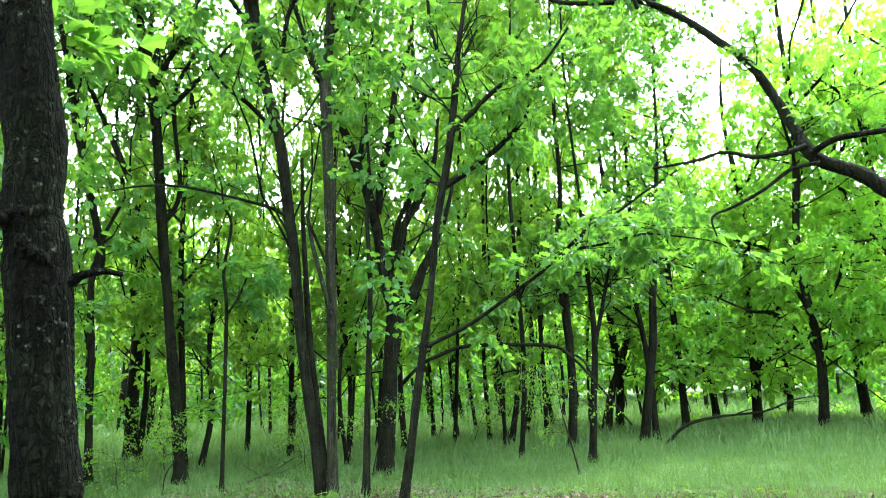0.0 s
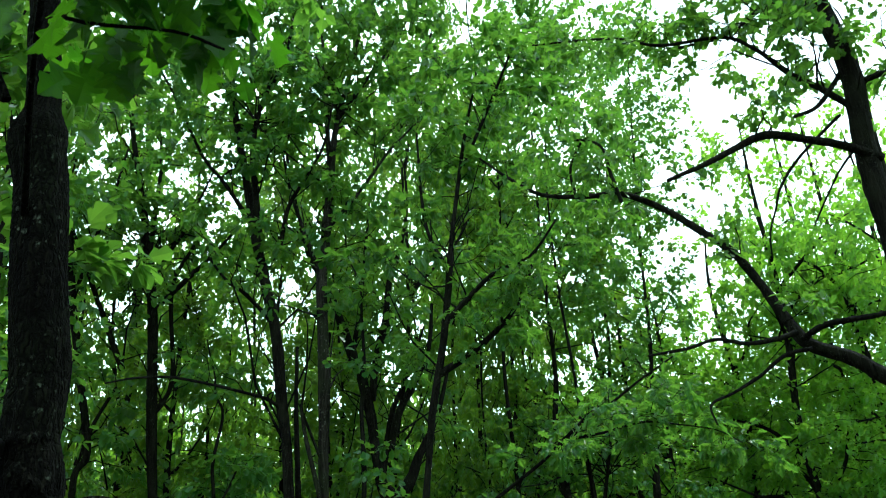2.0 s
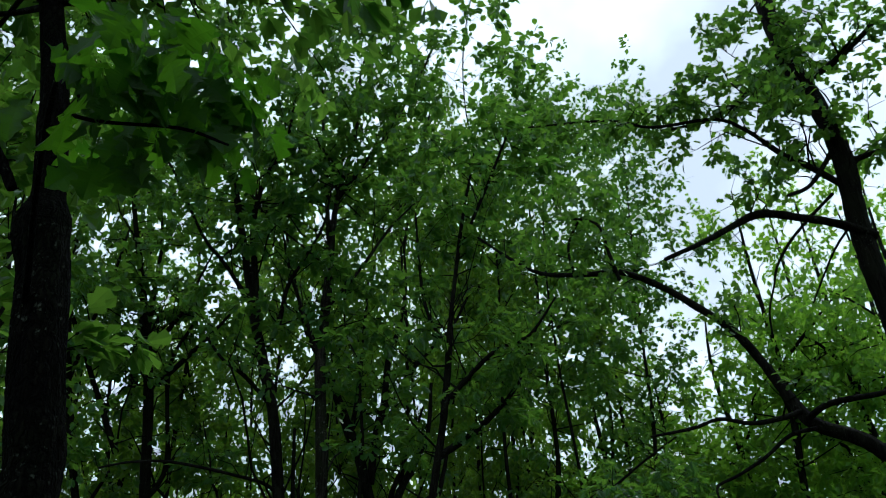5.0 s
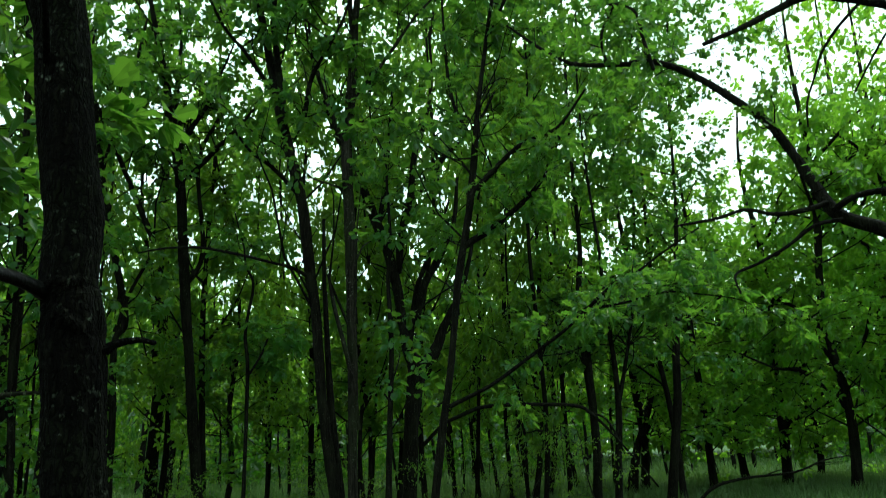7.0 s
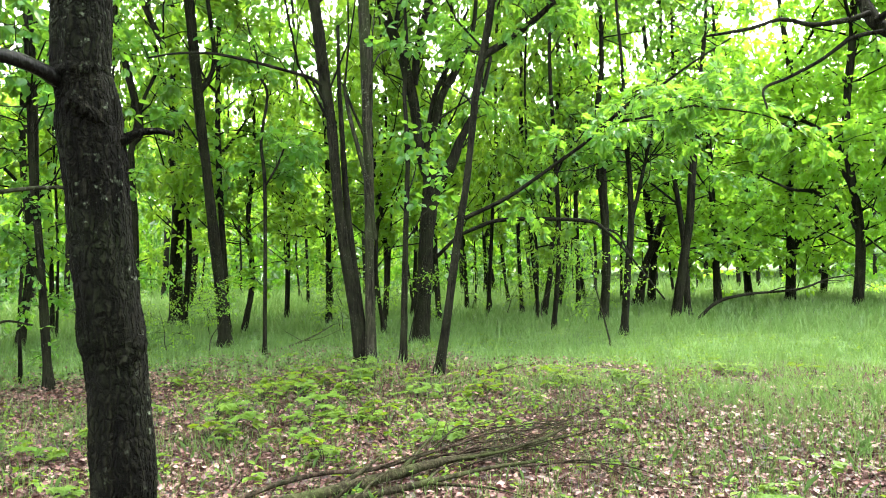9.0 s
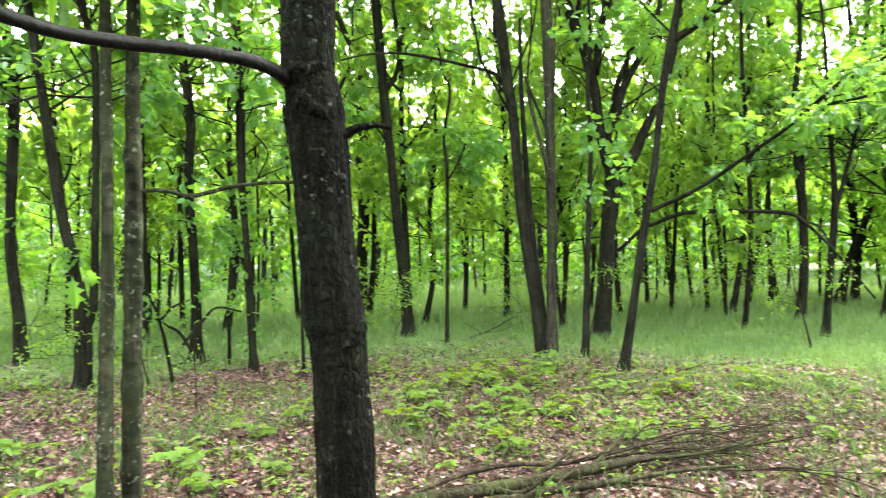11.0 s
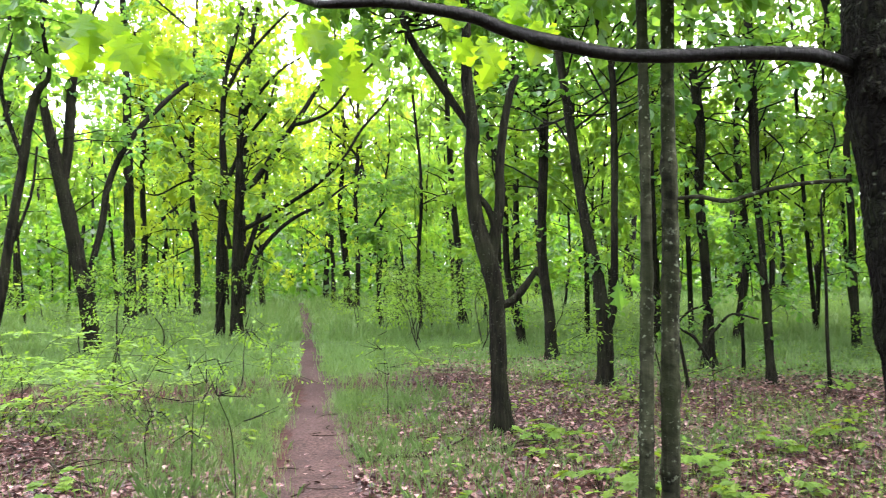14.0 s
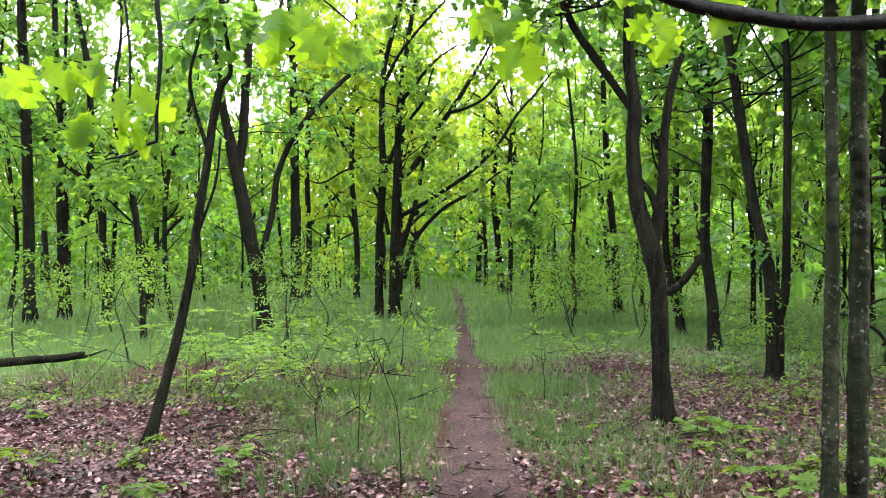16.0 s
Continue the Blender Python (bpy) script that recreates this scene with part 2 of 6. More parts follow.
LITTER, FLOOR, SOIL = litter_material(), ground_material(), soil_material()


# ---- shapes ----
class Shape:
    """Vertices and faces gathered piece by piece, faces of one corner count together."""

    def __init__(self):
        self.v, self.f, self.count = [], {}, 0

    def add(self, verts, faces):
        verts = np.asarray(verts, float).reshape(-1, 3)
        faces = np.asarray(faces, int)
        self.v.append(verts)
        self.f.setdefault(faces.shape[1], []).append(faces + self.count)
        self.count += len(verts)

    def mesh(self, name, mat, smooth=True):
        me = bpy.data.meshes.new(name)
        verts = np.concatenate(self.v)
        groups = [np.concatenate(g) for g in self.f.values()]
        total = sum(g.size for g in groups)
        number = sum(len(g) for g in groups)
        me.vertices.add(len(verts))
        me.vertices.foreach_set("co", verts.astype(np.float32).ravel())
        me.loops.add(total)
        me.loops.foreach_set("vertex_index", np.concatenate([g.ravel() for g in groups]).astype(np.int32))
        sizes = np.concatenate([np.full(len(g), g.shape[1]) for g in groups])
        me.polygons.add(number)
        me.polygons.foreach_set("loop_start", (np.cumsum(sizes) - sizes).astype(np.int32))
        me.polygons.foreach_set("use_smooth", np.full(number, smooth))
        me.update(calc_edges=True)
        me.validate()
        me.materials.append(mat)
        return me


def part(name, shape, mat, parent=None, label="", smooth=True):
    ob = new(name, shape.mesh(name, mat, smooth))
    if parent:
        ob.parent = parent
        ob.matrix_parent_inverse = parent.matrix_basis.inverted()
    if label:
        tagged(ob, label)
    return ob


def unit(v):
    return v / (np.linalg.norm(v) + 1e-9)


def curve(points, per=4):
    """A smooth run through control points (x, y, z, radius)."""
    p = np.asarray(points, float)
    if len(p) < 3:
        s = np.linspace(0, 1, per + 1)[:, None]
        return p[0] * (1 - s) + p[-1] * s
    q = np.vstack([2 * p[0] - p[1], p, 2 * p[-1] - p[-2]])
    out = []
    for i in range(1, len(q) - 2):
        a, b, c, d = q[i - 1], q[i], q[i + 1], q[i + 2]
        for s in np.arange(per) / per:
            out.append(0.5 * (2 * b + (c - a) * s + (2 * a - 5 * b + 4 * c - d) * s * s + (3 * b - a - 3 * c + d) * s ** 3))
    out.append(q[-2])
    out = np.array(out)
    out[:, 3] = np.clip(out[:, 3], p[:, 3].min(), p[:, 3].max())
    return out


def tube(shape, run, sides=7, rough=0.0, rng=None, flare=0.0, ridged=0.0):
    """A limb: a ring of vertices round each place of the run, uneven by rough, spreading at its foot by flare."""
    n = len(run)
    way = np.gradient(run[:, :3], axis=0)
    way /= np.linalg.norm(way, axis=1)[:, None] + 1e-9
    ref = np.array([0.0, 0.0, 1.0]) if abs(way[:, 2]).mean() < 0.7 else np.array([0.0, 1.0, 0.0])
    u = np.cross(way, ref)
    u /= np.linalg.norm(u, axis=1)[:, None] + 1e-9
    w = np.cross(way, u)
    a = np.arange(sides) * 2 * np.pi / sides
    r = run[:, 3][:, None] * np.ones((1, sides))
    if rough and rng is not None:
        r = r * (1 + rough * rng.normal(size=r.shape)) * (1 + 0.6 * rough * rng.normal(size=(n, 1)))
    if ridged:
        zz = run[:, 2][:, None]
        ridge = np.zeros((n, sides))
        for k in range(26):
            m, fz, ph = int(rng.integers(4, 17)), rng.uniform(3, 22), rng.uniform(0, 6.28)
            ridge += np.sin(m * a[None, :] + 0.9 * np.sin(fz * zz * 0.4 + ph) + ph) * np.sin(fz * zz + 2 * ph)
        r = r * (1 + ridged * 0.12 * ridge)
    if flare:
        h = run[:, 2] - run[0, 2]
        lobes = 1 + 0.35 * np.cos(3 * a + 1.0)[None, :]
        r = r * (1 + flare * np.exp(-h / 0.14)[:, None] * lobes)
    ring = run[:, None, :3] + r[:, :, None] * (np.cos(a)[None, :, None] * u[:, None, :] + np.sin(a)[None, :, None] * w[:, None, :])
    idx = np.arange(n * sides).reshape(n, sides)
    nxt = np.roll(idx, -1, axis=1)
    quads = np.stack([idx[:-1], nxt[:-1], nxt[1:], idx[1:]], -1).reshape(-1, 4)
    shape.add(ring.reshape(-1, 3), quads)
    cap = run[-1, :3] + way[-1] * run[-1, 3] * 0.6
    base = shape.count - sides
    shape.v[-1] = np.vstack([shape.v[-1], cap])
    shape.count += 1
    last = np.arange(sides) + base
    shape.f.setdefault(3, []).append(np.stack([last, np.roll(last, -1), np.full(sides, base + sides)], -1))


LOBED = np.array([(0, 0, 0), (0.16, 0.05, 0.01), (0.24, 0.20, 0.03), (0.34, 0.10, 0.02), (0.46, 0.34, 0.03), (0.57, 0.14, 0.02), (0.74, 0.33, -0.03), (0.80, 0.13, -0.03), (1.0, 0, -0.14)])
PLAIN = np.array([(0, 0, 0), (0.36, 0.33, 0.05), (0.50, 0.19, 0.03), (0.78, 0.31, -0.02), (1.0, 0, -0.14)])
WIDE = np.array([(0, 0, 0), (0.36, 0.35, 0.05), (0.76, 0.30, -0.02), (1.0, 0, -0.14)])
# one side of an oak leaf, base to tip: five pointed lobes with deep bays between them
_half = ((0.0, 0.004), (0.12, 0.012), (0.17, 0.06), (0.23, 0.21), (0.29, 0.20), (0.34, 0.13), (0.39, 0.15), (0.46, 0.32), (0.53, 0.41), (0.58, 0.33), (0.62, 0.22), (0.66, 0.19), (0.70, 0.23), (0.77, 0.31), (0.82, 0.27), (0.86, 0.17), (0.90, 0.15), (0.95, 0.09), (1.0, 0.002))


def _oak():
    margin = [(x, y, 0.16 * y - 0.30 * x * x + 0.04 * math.sin(8 * x + 5 * y)) for x, y in _half]
    rib = [(x * 0.98, 0.0, -0.30 * x * x) for x, y in _half]
    k = len(_half)
    faces = [(i, i + 1, k + i + 1, k + i) for i in range(k - 1)] + [(i + 1, i, 2 * k + i, 2 * k + i + 1) for i in range(k - 1)]
    return np.array(rib + margin + [(x, -y, z) for x, y, z in margin]), faces


OAK, OAK_FACES = _oak()
OVAL = np.array([(0, 0, 0), (0.28, 0.23, 0.04), (0.62, 0.23, 0.02), (1.0, 0, -0.08)])
KITE = np.array([(0, 0, 0), (0.45, 0.38, 0.06), (1.0, 0, -0.12), (0.5, -0.36, 0.05)])


def blades(shape, at, axis, normal, size, kind="plain"):
    """Leaves at the places given, each along its axis with its upper side to its normal."""
    axis = axis / (np.linalg.norm(axis, axis=1)[:, None] + 1e-9)
    normal = normal - axis * (normal * axis).sum(1)[:, None]
    normal /= np.linalg.norm(normal, axis=1)[:, None] + 1e-9
    side = np.cross(normal, axis)
    if kind == "kite":
        t, faces = KITE, [(0, 1, 2, 3)]
    elif kind == "oak":
        t, faces = OAK, OAK_FACES
    else:
        one = {"plain": PLAIN, "wide": WIDE, "oval": OVAL, "lobed": LOBED, "broad": LOBED * (1, 1.6, 1)}[kind]
        k = len(one)
        t = np.vstack([one, one[1:-1] * (1, -1, 1)])
        faces = [tuple(range(k)), (0, k - 1, *range(2 * k - 3, k - 1, -1))]
    v = at[:, None, :] + size[:, None, None] * (t[None, :, 0, None] * axis[:, None, :] + t[None, :, 1, None] * side[:, None, :] + t[None, :, 2, None] * normal[:, None, :])
    shift = np.arange(len(at))[:, None, None] * len(t)
    shape.add(v.reshape(-1, 3), (np.array(faces)[None] + shift).reshape(-1, len(faces[0])))


def spray(rng, crown, at, way, number, size, kind):
    """A rosette of leaves at a twig's end, spreading and drooping."""
    axis = way[None] * 0.55 + rng.normal(size=(number, 3)) * 0.6 + (0, 0, -0.38)
    normal = rng.normal(size=(number, 3)) * 0.45 + (0, 0, 1.0)
    place = at[None] + rng.normal(size=(number, 3)) * 0.03 + axis * 0.03
    blades(crown, place, axis, normal, size * rng.uniform(0.65, 1.2, number), kind)


def grow(rng, run, twigs, crown, low, number, reach, leaf_size=0.15, kind="plain", sides=3, per=5, lift=(10, 55), sprays=2, each=(4, 7), top=99.0):
    """Branches with twigs and leaf sprays along the part of a stem between low and top."""
    z = run[:, 2]
    ok = np.where((z > low) & (z < top))[0]
    if len(ok) < 2:
        ok = np.arange(max(0, len(run) - 4), len(run))
    for k in range(number):
        i = ok[int(rng.integers(len(ok)))]
        h = (i - ok[0]) / max(1, len(ok) - 1)
        root = run[i, :3]
        a, e = rng.uniform(0, 2 * np.pi), radians(rng.uniform(*lift))
        length = reach * rng.uniform(0.5, 1.1) * (1 - 0.45 * h)
        d = np.array([math.cos(a) * math.cos(e), math.sin(a) * math.cos(e), math.sin(e)])
        s = np.linspace(0, 1, 5)[:, None]
        sway = np.cumsum(rng.normal(size=(5, 3)) * 0.07 * length, axis=0) * (s > 0)
        thin = slice(None, None, 2) if kind == "kite" else slice(None)
        line = root + d * length * s + np.array([0, 0, -0.22 * length]) * s ** 2 + sway
        r0 = min(0.40 * run[i, 3], 0.008 + 0.008 * length)
        tube(twigs, np.hstack([line, (r0 * (1 - 0.8 * s))])[thin], sides)
        for j in range(per):
            q = rng.uniform(0.4 if kind == "kite" else 0.5, 1.0)
            f = q * 4
            i0 = min(3, int(f))
            p = line[i0] + (line[i0 + 1] - line[i0]) * (f - i0)
            way = unit(unit(line[i0 + 1] - line[i0]) * 0.6 + rng.normal(size=3) * 0.7 * (1, 1, 0.6))
            ln = rng.uniform(0.2, 0.55) * min(1.0, 0.4 + reach * 0.35)
            end = p + way * ln
            if kind != "kite":
                tube(twigs, np.array([(*p, 0.005), (*end, 0.002)]), 3)
            for m in range(sprays):
                spray(rng, crown, p + way * ln * (1 - 0.45 * m), way, int(rng.integers(*each)), leaf_size, kind)


def rise(x, y):
    """Height of the ground."""
    return 0.045 * np.sin(0.71 * x + 0.4) * np.cos(0.53 * y) + 0.03 * np.sin(1.63 * x - 1.2 * y) - 0.02


# ---- ground, path and far woods ----
def make_ground():
    s = Shape()
    u = np.linspace(-1, 1, 181)
    g = np.sign(u) * (np.abs(u) * 14 + 700 * np.abs(u) ** 6)
    x, y = np.meshgrid(g - 1.0, g + 6.0)
    z = rise(x, y)
    idx = np.arange(x.size).reshape(x.shape)
    s.add(np.stack([x, y, z], -1).reshape(-1, 3), np.stack([idx[:-1, :-1], idx[:-1, 1:], idx[1:, 1:], idx[1:, :-1]], -1).reshape(-1, 4))
    tagged(part("ground", s, FLOOR), "forest floor of leaf litter, soil and short grass", "ground", kind="structure")


TRACK = [(22.0, -21.4, 0.0, 0.30), (9.0, -9.1, 0.0, 0.30), (2.6, -2.8, 0.0, 0.30), (0.2, -0.3, 0.0, 0.30), (-2.0, 1.9, 0.0, 0.29), (-3.8, 3.66, 0.0, 0.27), (-4.9, 4.82, 0.0, 0.25), (-6.45, 6.36, 0.0, 0.26), (-7.65, 7.66, 0.0, 0.22), (-9.7, 9.42, 0.0, 0.15),
         (-12.9, 12.5, 0.0, 0.13), (-20.7, 19.95, 0.0, 0.13), (-30.0, 28.6, 0.0, 0.13)]


def make_track():
    rng = np.random.default_rng(5)
    run = curve(TRACK, 14)
    way = np.gradient(run[:, :2], axis=0)
    way /= np.linalg.norm(way, axis=1)[:, None]
    side = np.stack([way[:, 1], -way[:, 0]], 1)
    s, rows = Shape(), []
    for k, q in enumerate(np.linspace(-1, 1, 9)):
        wob = rng.normal(size=len(run)) * 0.035 * (abs(q) > 0.9) + (rng.normal(size=len(run)) * 0.06).cumsum() * 0.1 * q
        xy = run[:, :2] + side * (q * run[:, 3] + wob)[:, None]
        z = rise(xy[:, 0], xy[:, 1]) + 0.012 * (1 - abs(q) ** 4) - 0.006 * (abs(q) > 0.95) + rng.normal(size=len(run)) * 0.003 + 0.004
        rows.append(np.column_stack([xy, z]))
    v = np.stack(rows, 1)
    idx = np.arange(v.shape[0] * 9).reshape(-1, 9)
    s.add(v.reshape(-1, 3), np.stack([idx[:-1, :-1], idx[:-1, 1:], idx[1:, 1:], idx[1:, :-1]], -1).reshape(-1, 4))
    tagged(part("path", s, SOIL), "narrow trodden footpath of bare brown soil", "path", kind="structure")


make_ground()
make_track()


# ---- trees ----
def foot(x, y):
    e = new("tree")
    e.empty_display_size = 0.2
    e.matrix_basis = pose(x, y, float(rise(x, y)))
    return e


class Tree:
    """A tree at its foot: a trunk, limbs as parts of their own, and the twigs and leaves that grow on them."""

    def __init__(self, name, label, points, seed, mat=None, tall=0.0, sides=10, group=""):
        self.rng = np.random.default_rng(seed)
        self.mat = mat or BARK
        p = [list(q) for q in points]
        p[0][2] = float(rise(p[0][0], p[0][1])) - 0.03
        if tall > p[-1][2]:
            a, b = np.array(p[-2]), np.array(p[-1])
            d = unit(unit(b[:3] - a[:3]) + (0, 0, 1.2))
            steps = 4
            gap = (tall - b[2]) / steps
            for k in range(1, steps + 1):
                q = np.array(p[-1][:3]) + d * gap / max(0.5, d[2]) + np.append(self.rng.normal(size=2) * 0.12, 0)
                p.append([*q, max(0.012, b[3] * (1 - 0.85 * k / steps))])
        self.root = foot(p[0][0], p[0][1])
        self.root.name = name
        tagged(self.root, label, "tree", group)
        self.run = curve(p, 5)
        self.runs = [self.run]
        s = Shape()
        if sides > 20:
            fine = curve(p, 22)
            tube(s, fine, sides, 0.008, self.rng, 0.35, 0.09)
        elif sides == 12:
            fine = curve(p, 14)
            for k in range(26):
                at, big = self.rng.uniform(0.2, 5.5), self.rng.uniform(0.10, 0.32)
                fine[:, 3] *= 1 + big * np.exp(-((fine[:, 2] - at) / 0.035) ** 2)
            tube(s, fine, sides, 0.03, self.rng, 0.3)
        else:
            tube(s, self.run, sides, 0.035, self.rng, 0.45)
        part("trunk", s, self.mat, self.root)
        self.twigs, self.crown = Shape(), Shape()

    def limb(self, points, label="", leafy=True, mat=None, sides=7):
        run = curve(points, 5 if sides > 5 else 3)
        s = Shape()
        tube(s, run, sides, 0.04, self.rng)
        part("limb", s, mat or self.mat, self.root, label)
        if leafy:
            self.runs.append(run)
        return run

    def leaves(self, low, number, reach, on=(0.45, 0.55), **kw):
        """number branches in all, shared between the trunk and the limbs."""
        rest = self.runs[1:]
        trunk = number if not rest else int(number * on[0])
        grow(self.rng, self.run, self.twigs, self.crown, low, trunk, reach, **kw)
        high = [float(np.clip(r[:, 2] - low, 0, 1.5).sum()) for r in rest]
        for r, h in zip(rest, high):
            count = int(round(number * on[1] * h / (sum(high) + 1e-6)))
            if count or not kw:
                grow(self.rng, r, self.twigs, self.crown, low, max(1, count), reach * 0.8, **kw)
        return self

    def done(self, leaf_mat=None, label=""):
        if self.twigs.count:
            tagged(part("branchwork", self.twigs, self.mat, self.root), kind="stuff")
        if self.crown.count:
            tagged(part("crown", self.crown, leaf_mat or LEAF, self.root, label, False), kind="stuff")
        return self.root


def knots(t):
    """The collar under the long limb, the crease down to the stub and the burr lower on the trunk."""
    def round_trunk(z, a, out=1.0):
        k = int(np.argmin(np.abs(t.run[:, 2] - z)))
        c, r = t.run[k, :3], t.run[k, 3]
        return (c[0] + math.cos(a) * r * out, c[1] + math.sin(a) * r * out, z)

    rng = np.random.default_rng(23)
    for z, a0, a1, rise_by, thick, out in ((2.17, 3.3, 6.1, 0.02, 0.024, 0.80), (2.12, 3.9, 5.7, -0.14, 0.022, 0.86)):
        s = Shape()
        pts = [(*round_trunk(z + rise_by * f, a0 + (a1 - a0) * f, out), thick * (0.5 + math.sin(3.14 * f) * 0.7)) for f in np.linspace(0, 1, 7)]
        tube(s, curve(pts, 4), 8, 0.12, rng)
        part("collar", s, t.mat, t.root)
    for z, a, size in ((1.30, 5.75, 0.038), (1.25, 5.2, 0.026), (1.27, 5.5, 0.03)):
        s = Shape()
        p = np.array(round_trunk(z, a, 0.92))
        way = np.array([math.cos(a), math.sin(a), -0.1])
        pts = [(*(p + way * size * f), size * w) for f, w in ((-0.5, 0.9), (0.0, 1.0), (0.4, 0.85), (0.65, 0.5), (0.62, 0.3))]
        tube(s, np.array(pts), 12, 0.09, rng)
        part("burr", s, t.mat, t.root)


def hang_leaves(t):
    """Broad leaves close overhead: rosettes on the low limbs of the stout oak."""
    rng = np.random.default_rng(17)
    spots = [(-2.81, 0.75, 2.13), (-2.88, 0.86, 2.16), (-2.89, 0.97, 2.17), (-2.71, 0.84, 1.99), (-2.77, 0.96, 2.02), (-2.84, 1.04, 2.01), (-2.86, 1.08, 2.12),
             (-2.38, 1.33, 2.34), (-2.42, 1.44, 2.37), (-2.48, 1.40, 2.29), (-2.28, 1.36, 2.24), (-2.32, 1.46, 2.27), (-2.43, 1.56, 2.29),
             (-1.96, 1.80, 2.33), (-1.99, 1.91, 2.36), (-1.96, 1.96, 2.28), (-1.80, 1.86, 2.20), (-1.87, 1.90, 2.30),
             (-1.73, 2.30, 2.49), (-1.71, 2.35, 2.40), (-1.70, 2.50, 2.36), (-1.55, 2.43, 2.47), (-1.37, 2.23, 2.32)]
    low = Shape()
    for p in spots:
        n = 3
        axis = rng.normal(size=(n, 3)) * (0.42, 0.42, 0.15) + (0.05, 0.05, -0.85)
        face = rng.normal(size=(n, 3)) * 0.5 + (0.75, -0.55, 0.35)
        blades(low, np.array(p)[None] + rng.normal(size=(n, 3)) * 0.02, axis, face, rng.uniform(0.10, 0.15, n), "oak")
    part("hanging_leaves", low, LEAF_NEAR, t.root, "broad lobed yellow-green leaves", False)
    # a leafy shoot that hangs in front of the trunk, shade put into its leaf colour
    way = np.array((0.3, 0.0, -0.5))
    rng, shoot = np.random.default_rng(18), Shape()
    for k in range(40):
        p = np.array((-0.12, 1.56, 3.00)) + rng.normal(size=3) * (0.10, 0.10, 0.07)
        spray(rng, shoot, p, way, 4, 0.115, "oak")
    part("hanging_leaves", shoot, LEAF_SHADE, t.root, "broad lobed leaves with shade put into their dark colour", False)
    t.limb([(-0.62, 2.74, 2.95, 0.014), (-0.52, 2.2, 3.15, 0.010), (-0.36, 1.6, 3.05, 0.008), (-0.27, 1.47, 2.85, 0.005), (-0.05, 1.46, 2.84, 0.004), (0.06, 1.45, 2.80, 0.003)], "", False)


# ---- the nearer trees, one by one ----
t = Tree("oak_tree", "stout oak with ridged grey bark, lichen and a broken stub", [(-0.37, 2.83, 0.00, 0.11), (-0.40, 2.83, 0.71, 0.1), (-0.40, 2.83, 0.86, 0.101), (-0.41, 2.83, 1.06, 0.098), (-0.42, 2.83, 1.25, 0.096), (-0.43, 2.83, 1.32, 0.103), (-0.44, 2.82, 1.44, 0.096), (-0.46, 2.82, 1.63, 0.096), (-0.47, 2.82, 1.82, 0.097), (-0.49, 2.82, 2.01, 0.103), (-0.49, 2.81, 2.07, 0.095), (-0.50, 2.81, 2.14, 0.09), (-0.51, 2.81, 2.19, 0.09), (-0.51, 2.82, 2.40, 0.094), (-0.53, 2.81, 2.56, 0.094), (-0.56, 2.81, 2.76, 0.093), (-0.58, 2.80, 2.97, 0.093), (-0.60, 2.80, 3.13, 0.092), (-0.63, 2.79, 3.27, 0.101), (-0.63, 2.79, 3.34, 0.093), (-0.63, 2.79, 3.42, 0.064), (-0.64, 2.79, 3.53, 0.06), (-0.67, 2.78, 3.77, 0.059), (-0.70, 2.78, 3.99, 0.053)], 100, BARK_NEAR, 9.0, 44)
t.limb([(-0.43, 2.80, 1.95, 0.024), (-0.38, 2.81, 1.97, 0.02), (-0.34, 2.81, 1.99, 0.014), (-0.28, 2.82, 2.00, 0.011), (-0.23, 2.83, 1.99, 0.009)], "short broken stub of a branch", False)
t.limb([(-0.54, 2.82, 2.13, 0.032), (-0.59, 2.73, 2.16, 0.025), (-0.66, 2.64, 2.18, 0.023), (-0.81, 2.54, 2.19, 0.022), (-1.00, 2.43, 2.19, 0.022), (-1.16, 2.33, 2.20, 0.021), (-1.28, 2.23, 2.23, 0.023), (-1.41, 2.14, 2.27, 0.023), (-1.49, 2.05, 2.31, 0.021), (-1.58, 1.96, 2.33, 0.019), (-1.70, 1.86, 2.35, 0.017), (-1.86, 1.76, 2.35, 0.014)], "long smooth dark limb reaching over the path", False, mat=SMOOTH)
t.limb([(-0.76, 2.78, 3.45, 0.021), (-0.81, 2.77, 3.55, 0.023), (-0.88, 2.76, 3.66, 0.023), (-1.00, 2.75, 3.80, 0.017)], "", False)
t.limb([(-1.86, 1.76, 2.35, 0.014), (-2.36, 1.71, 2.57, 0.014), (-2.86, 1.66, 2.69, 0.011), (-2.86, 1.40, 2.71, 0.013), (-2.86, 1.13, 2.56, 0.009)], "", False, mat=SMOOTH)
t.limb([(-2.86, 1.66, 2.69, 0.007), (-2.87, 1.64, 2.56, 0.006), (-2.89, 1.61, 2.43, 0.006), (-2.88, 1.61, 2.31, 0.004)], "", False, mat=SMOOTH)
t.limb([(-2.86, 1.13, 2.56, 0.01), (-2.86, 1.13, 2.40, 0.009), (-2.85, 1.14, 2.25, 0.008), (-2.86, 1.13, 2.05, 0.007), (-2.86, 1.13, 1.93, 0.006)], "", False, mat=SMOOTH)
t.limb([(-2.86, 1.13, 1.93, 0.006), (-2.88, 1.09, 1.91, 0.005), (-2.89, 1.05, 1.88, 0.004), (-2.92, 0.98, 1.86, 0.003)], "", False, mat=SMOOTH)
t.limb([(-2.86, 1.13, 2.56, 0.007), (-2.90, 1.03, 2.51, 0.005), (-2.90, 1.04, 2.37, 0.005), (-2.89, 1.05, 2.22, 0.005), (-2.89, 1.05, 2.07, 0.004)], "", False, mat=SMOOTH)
t.leaves(4.2, 60, 1.8)
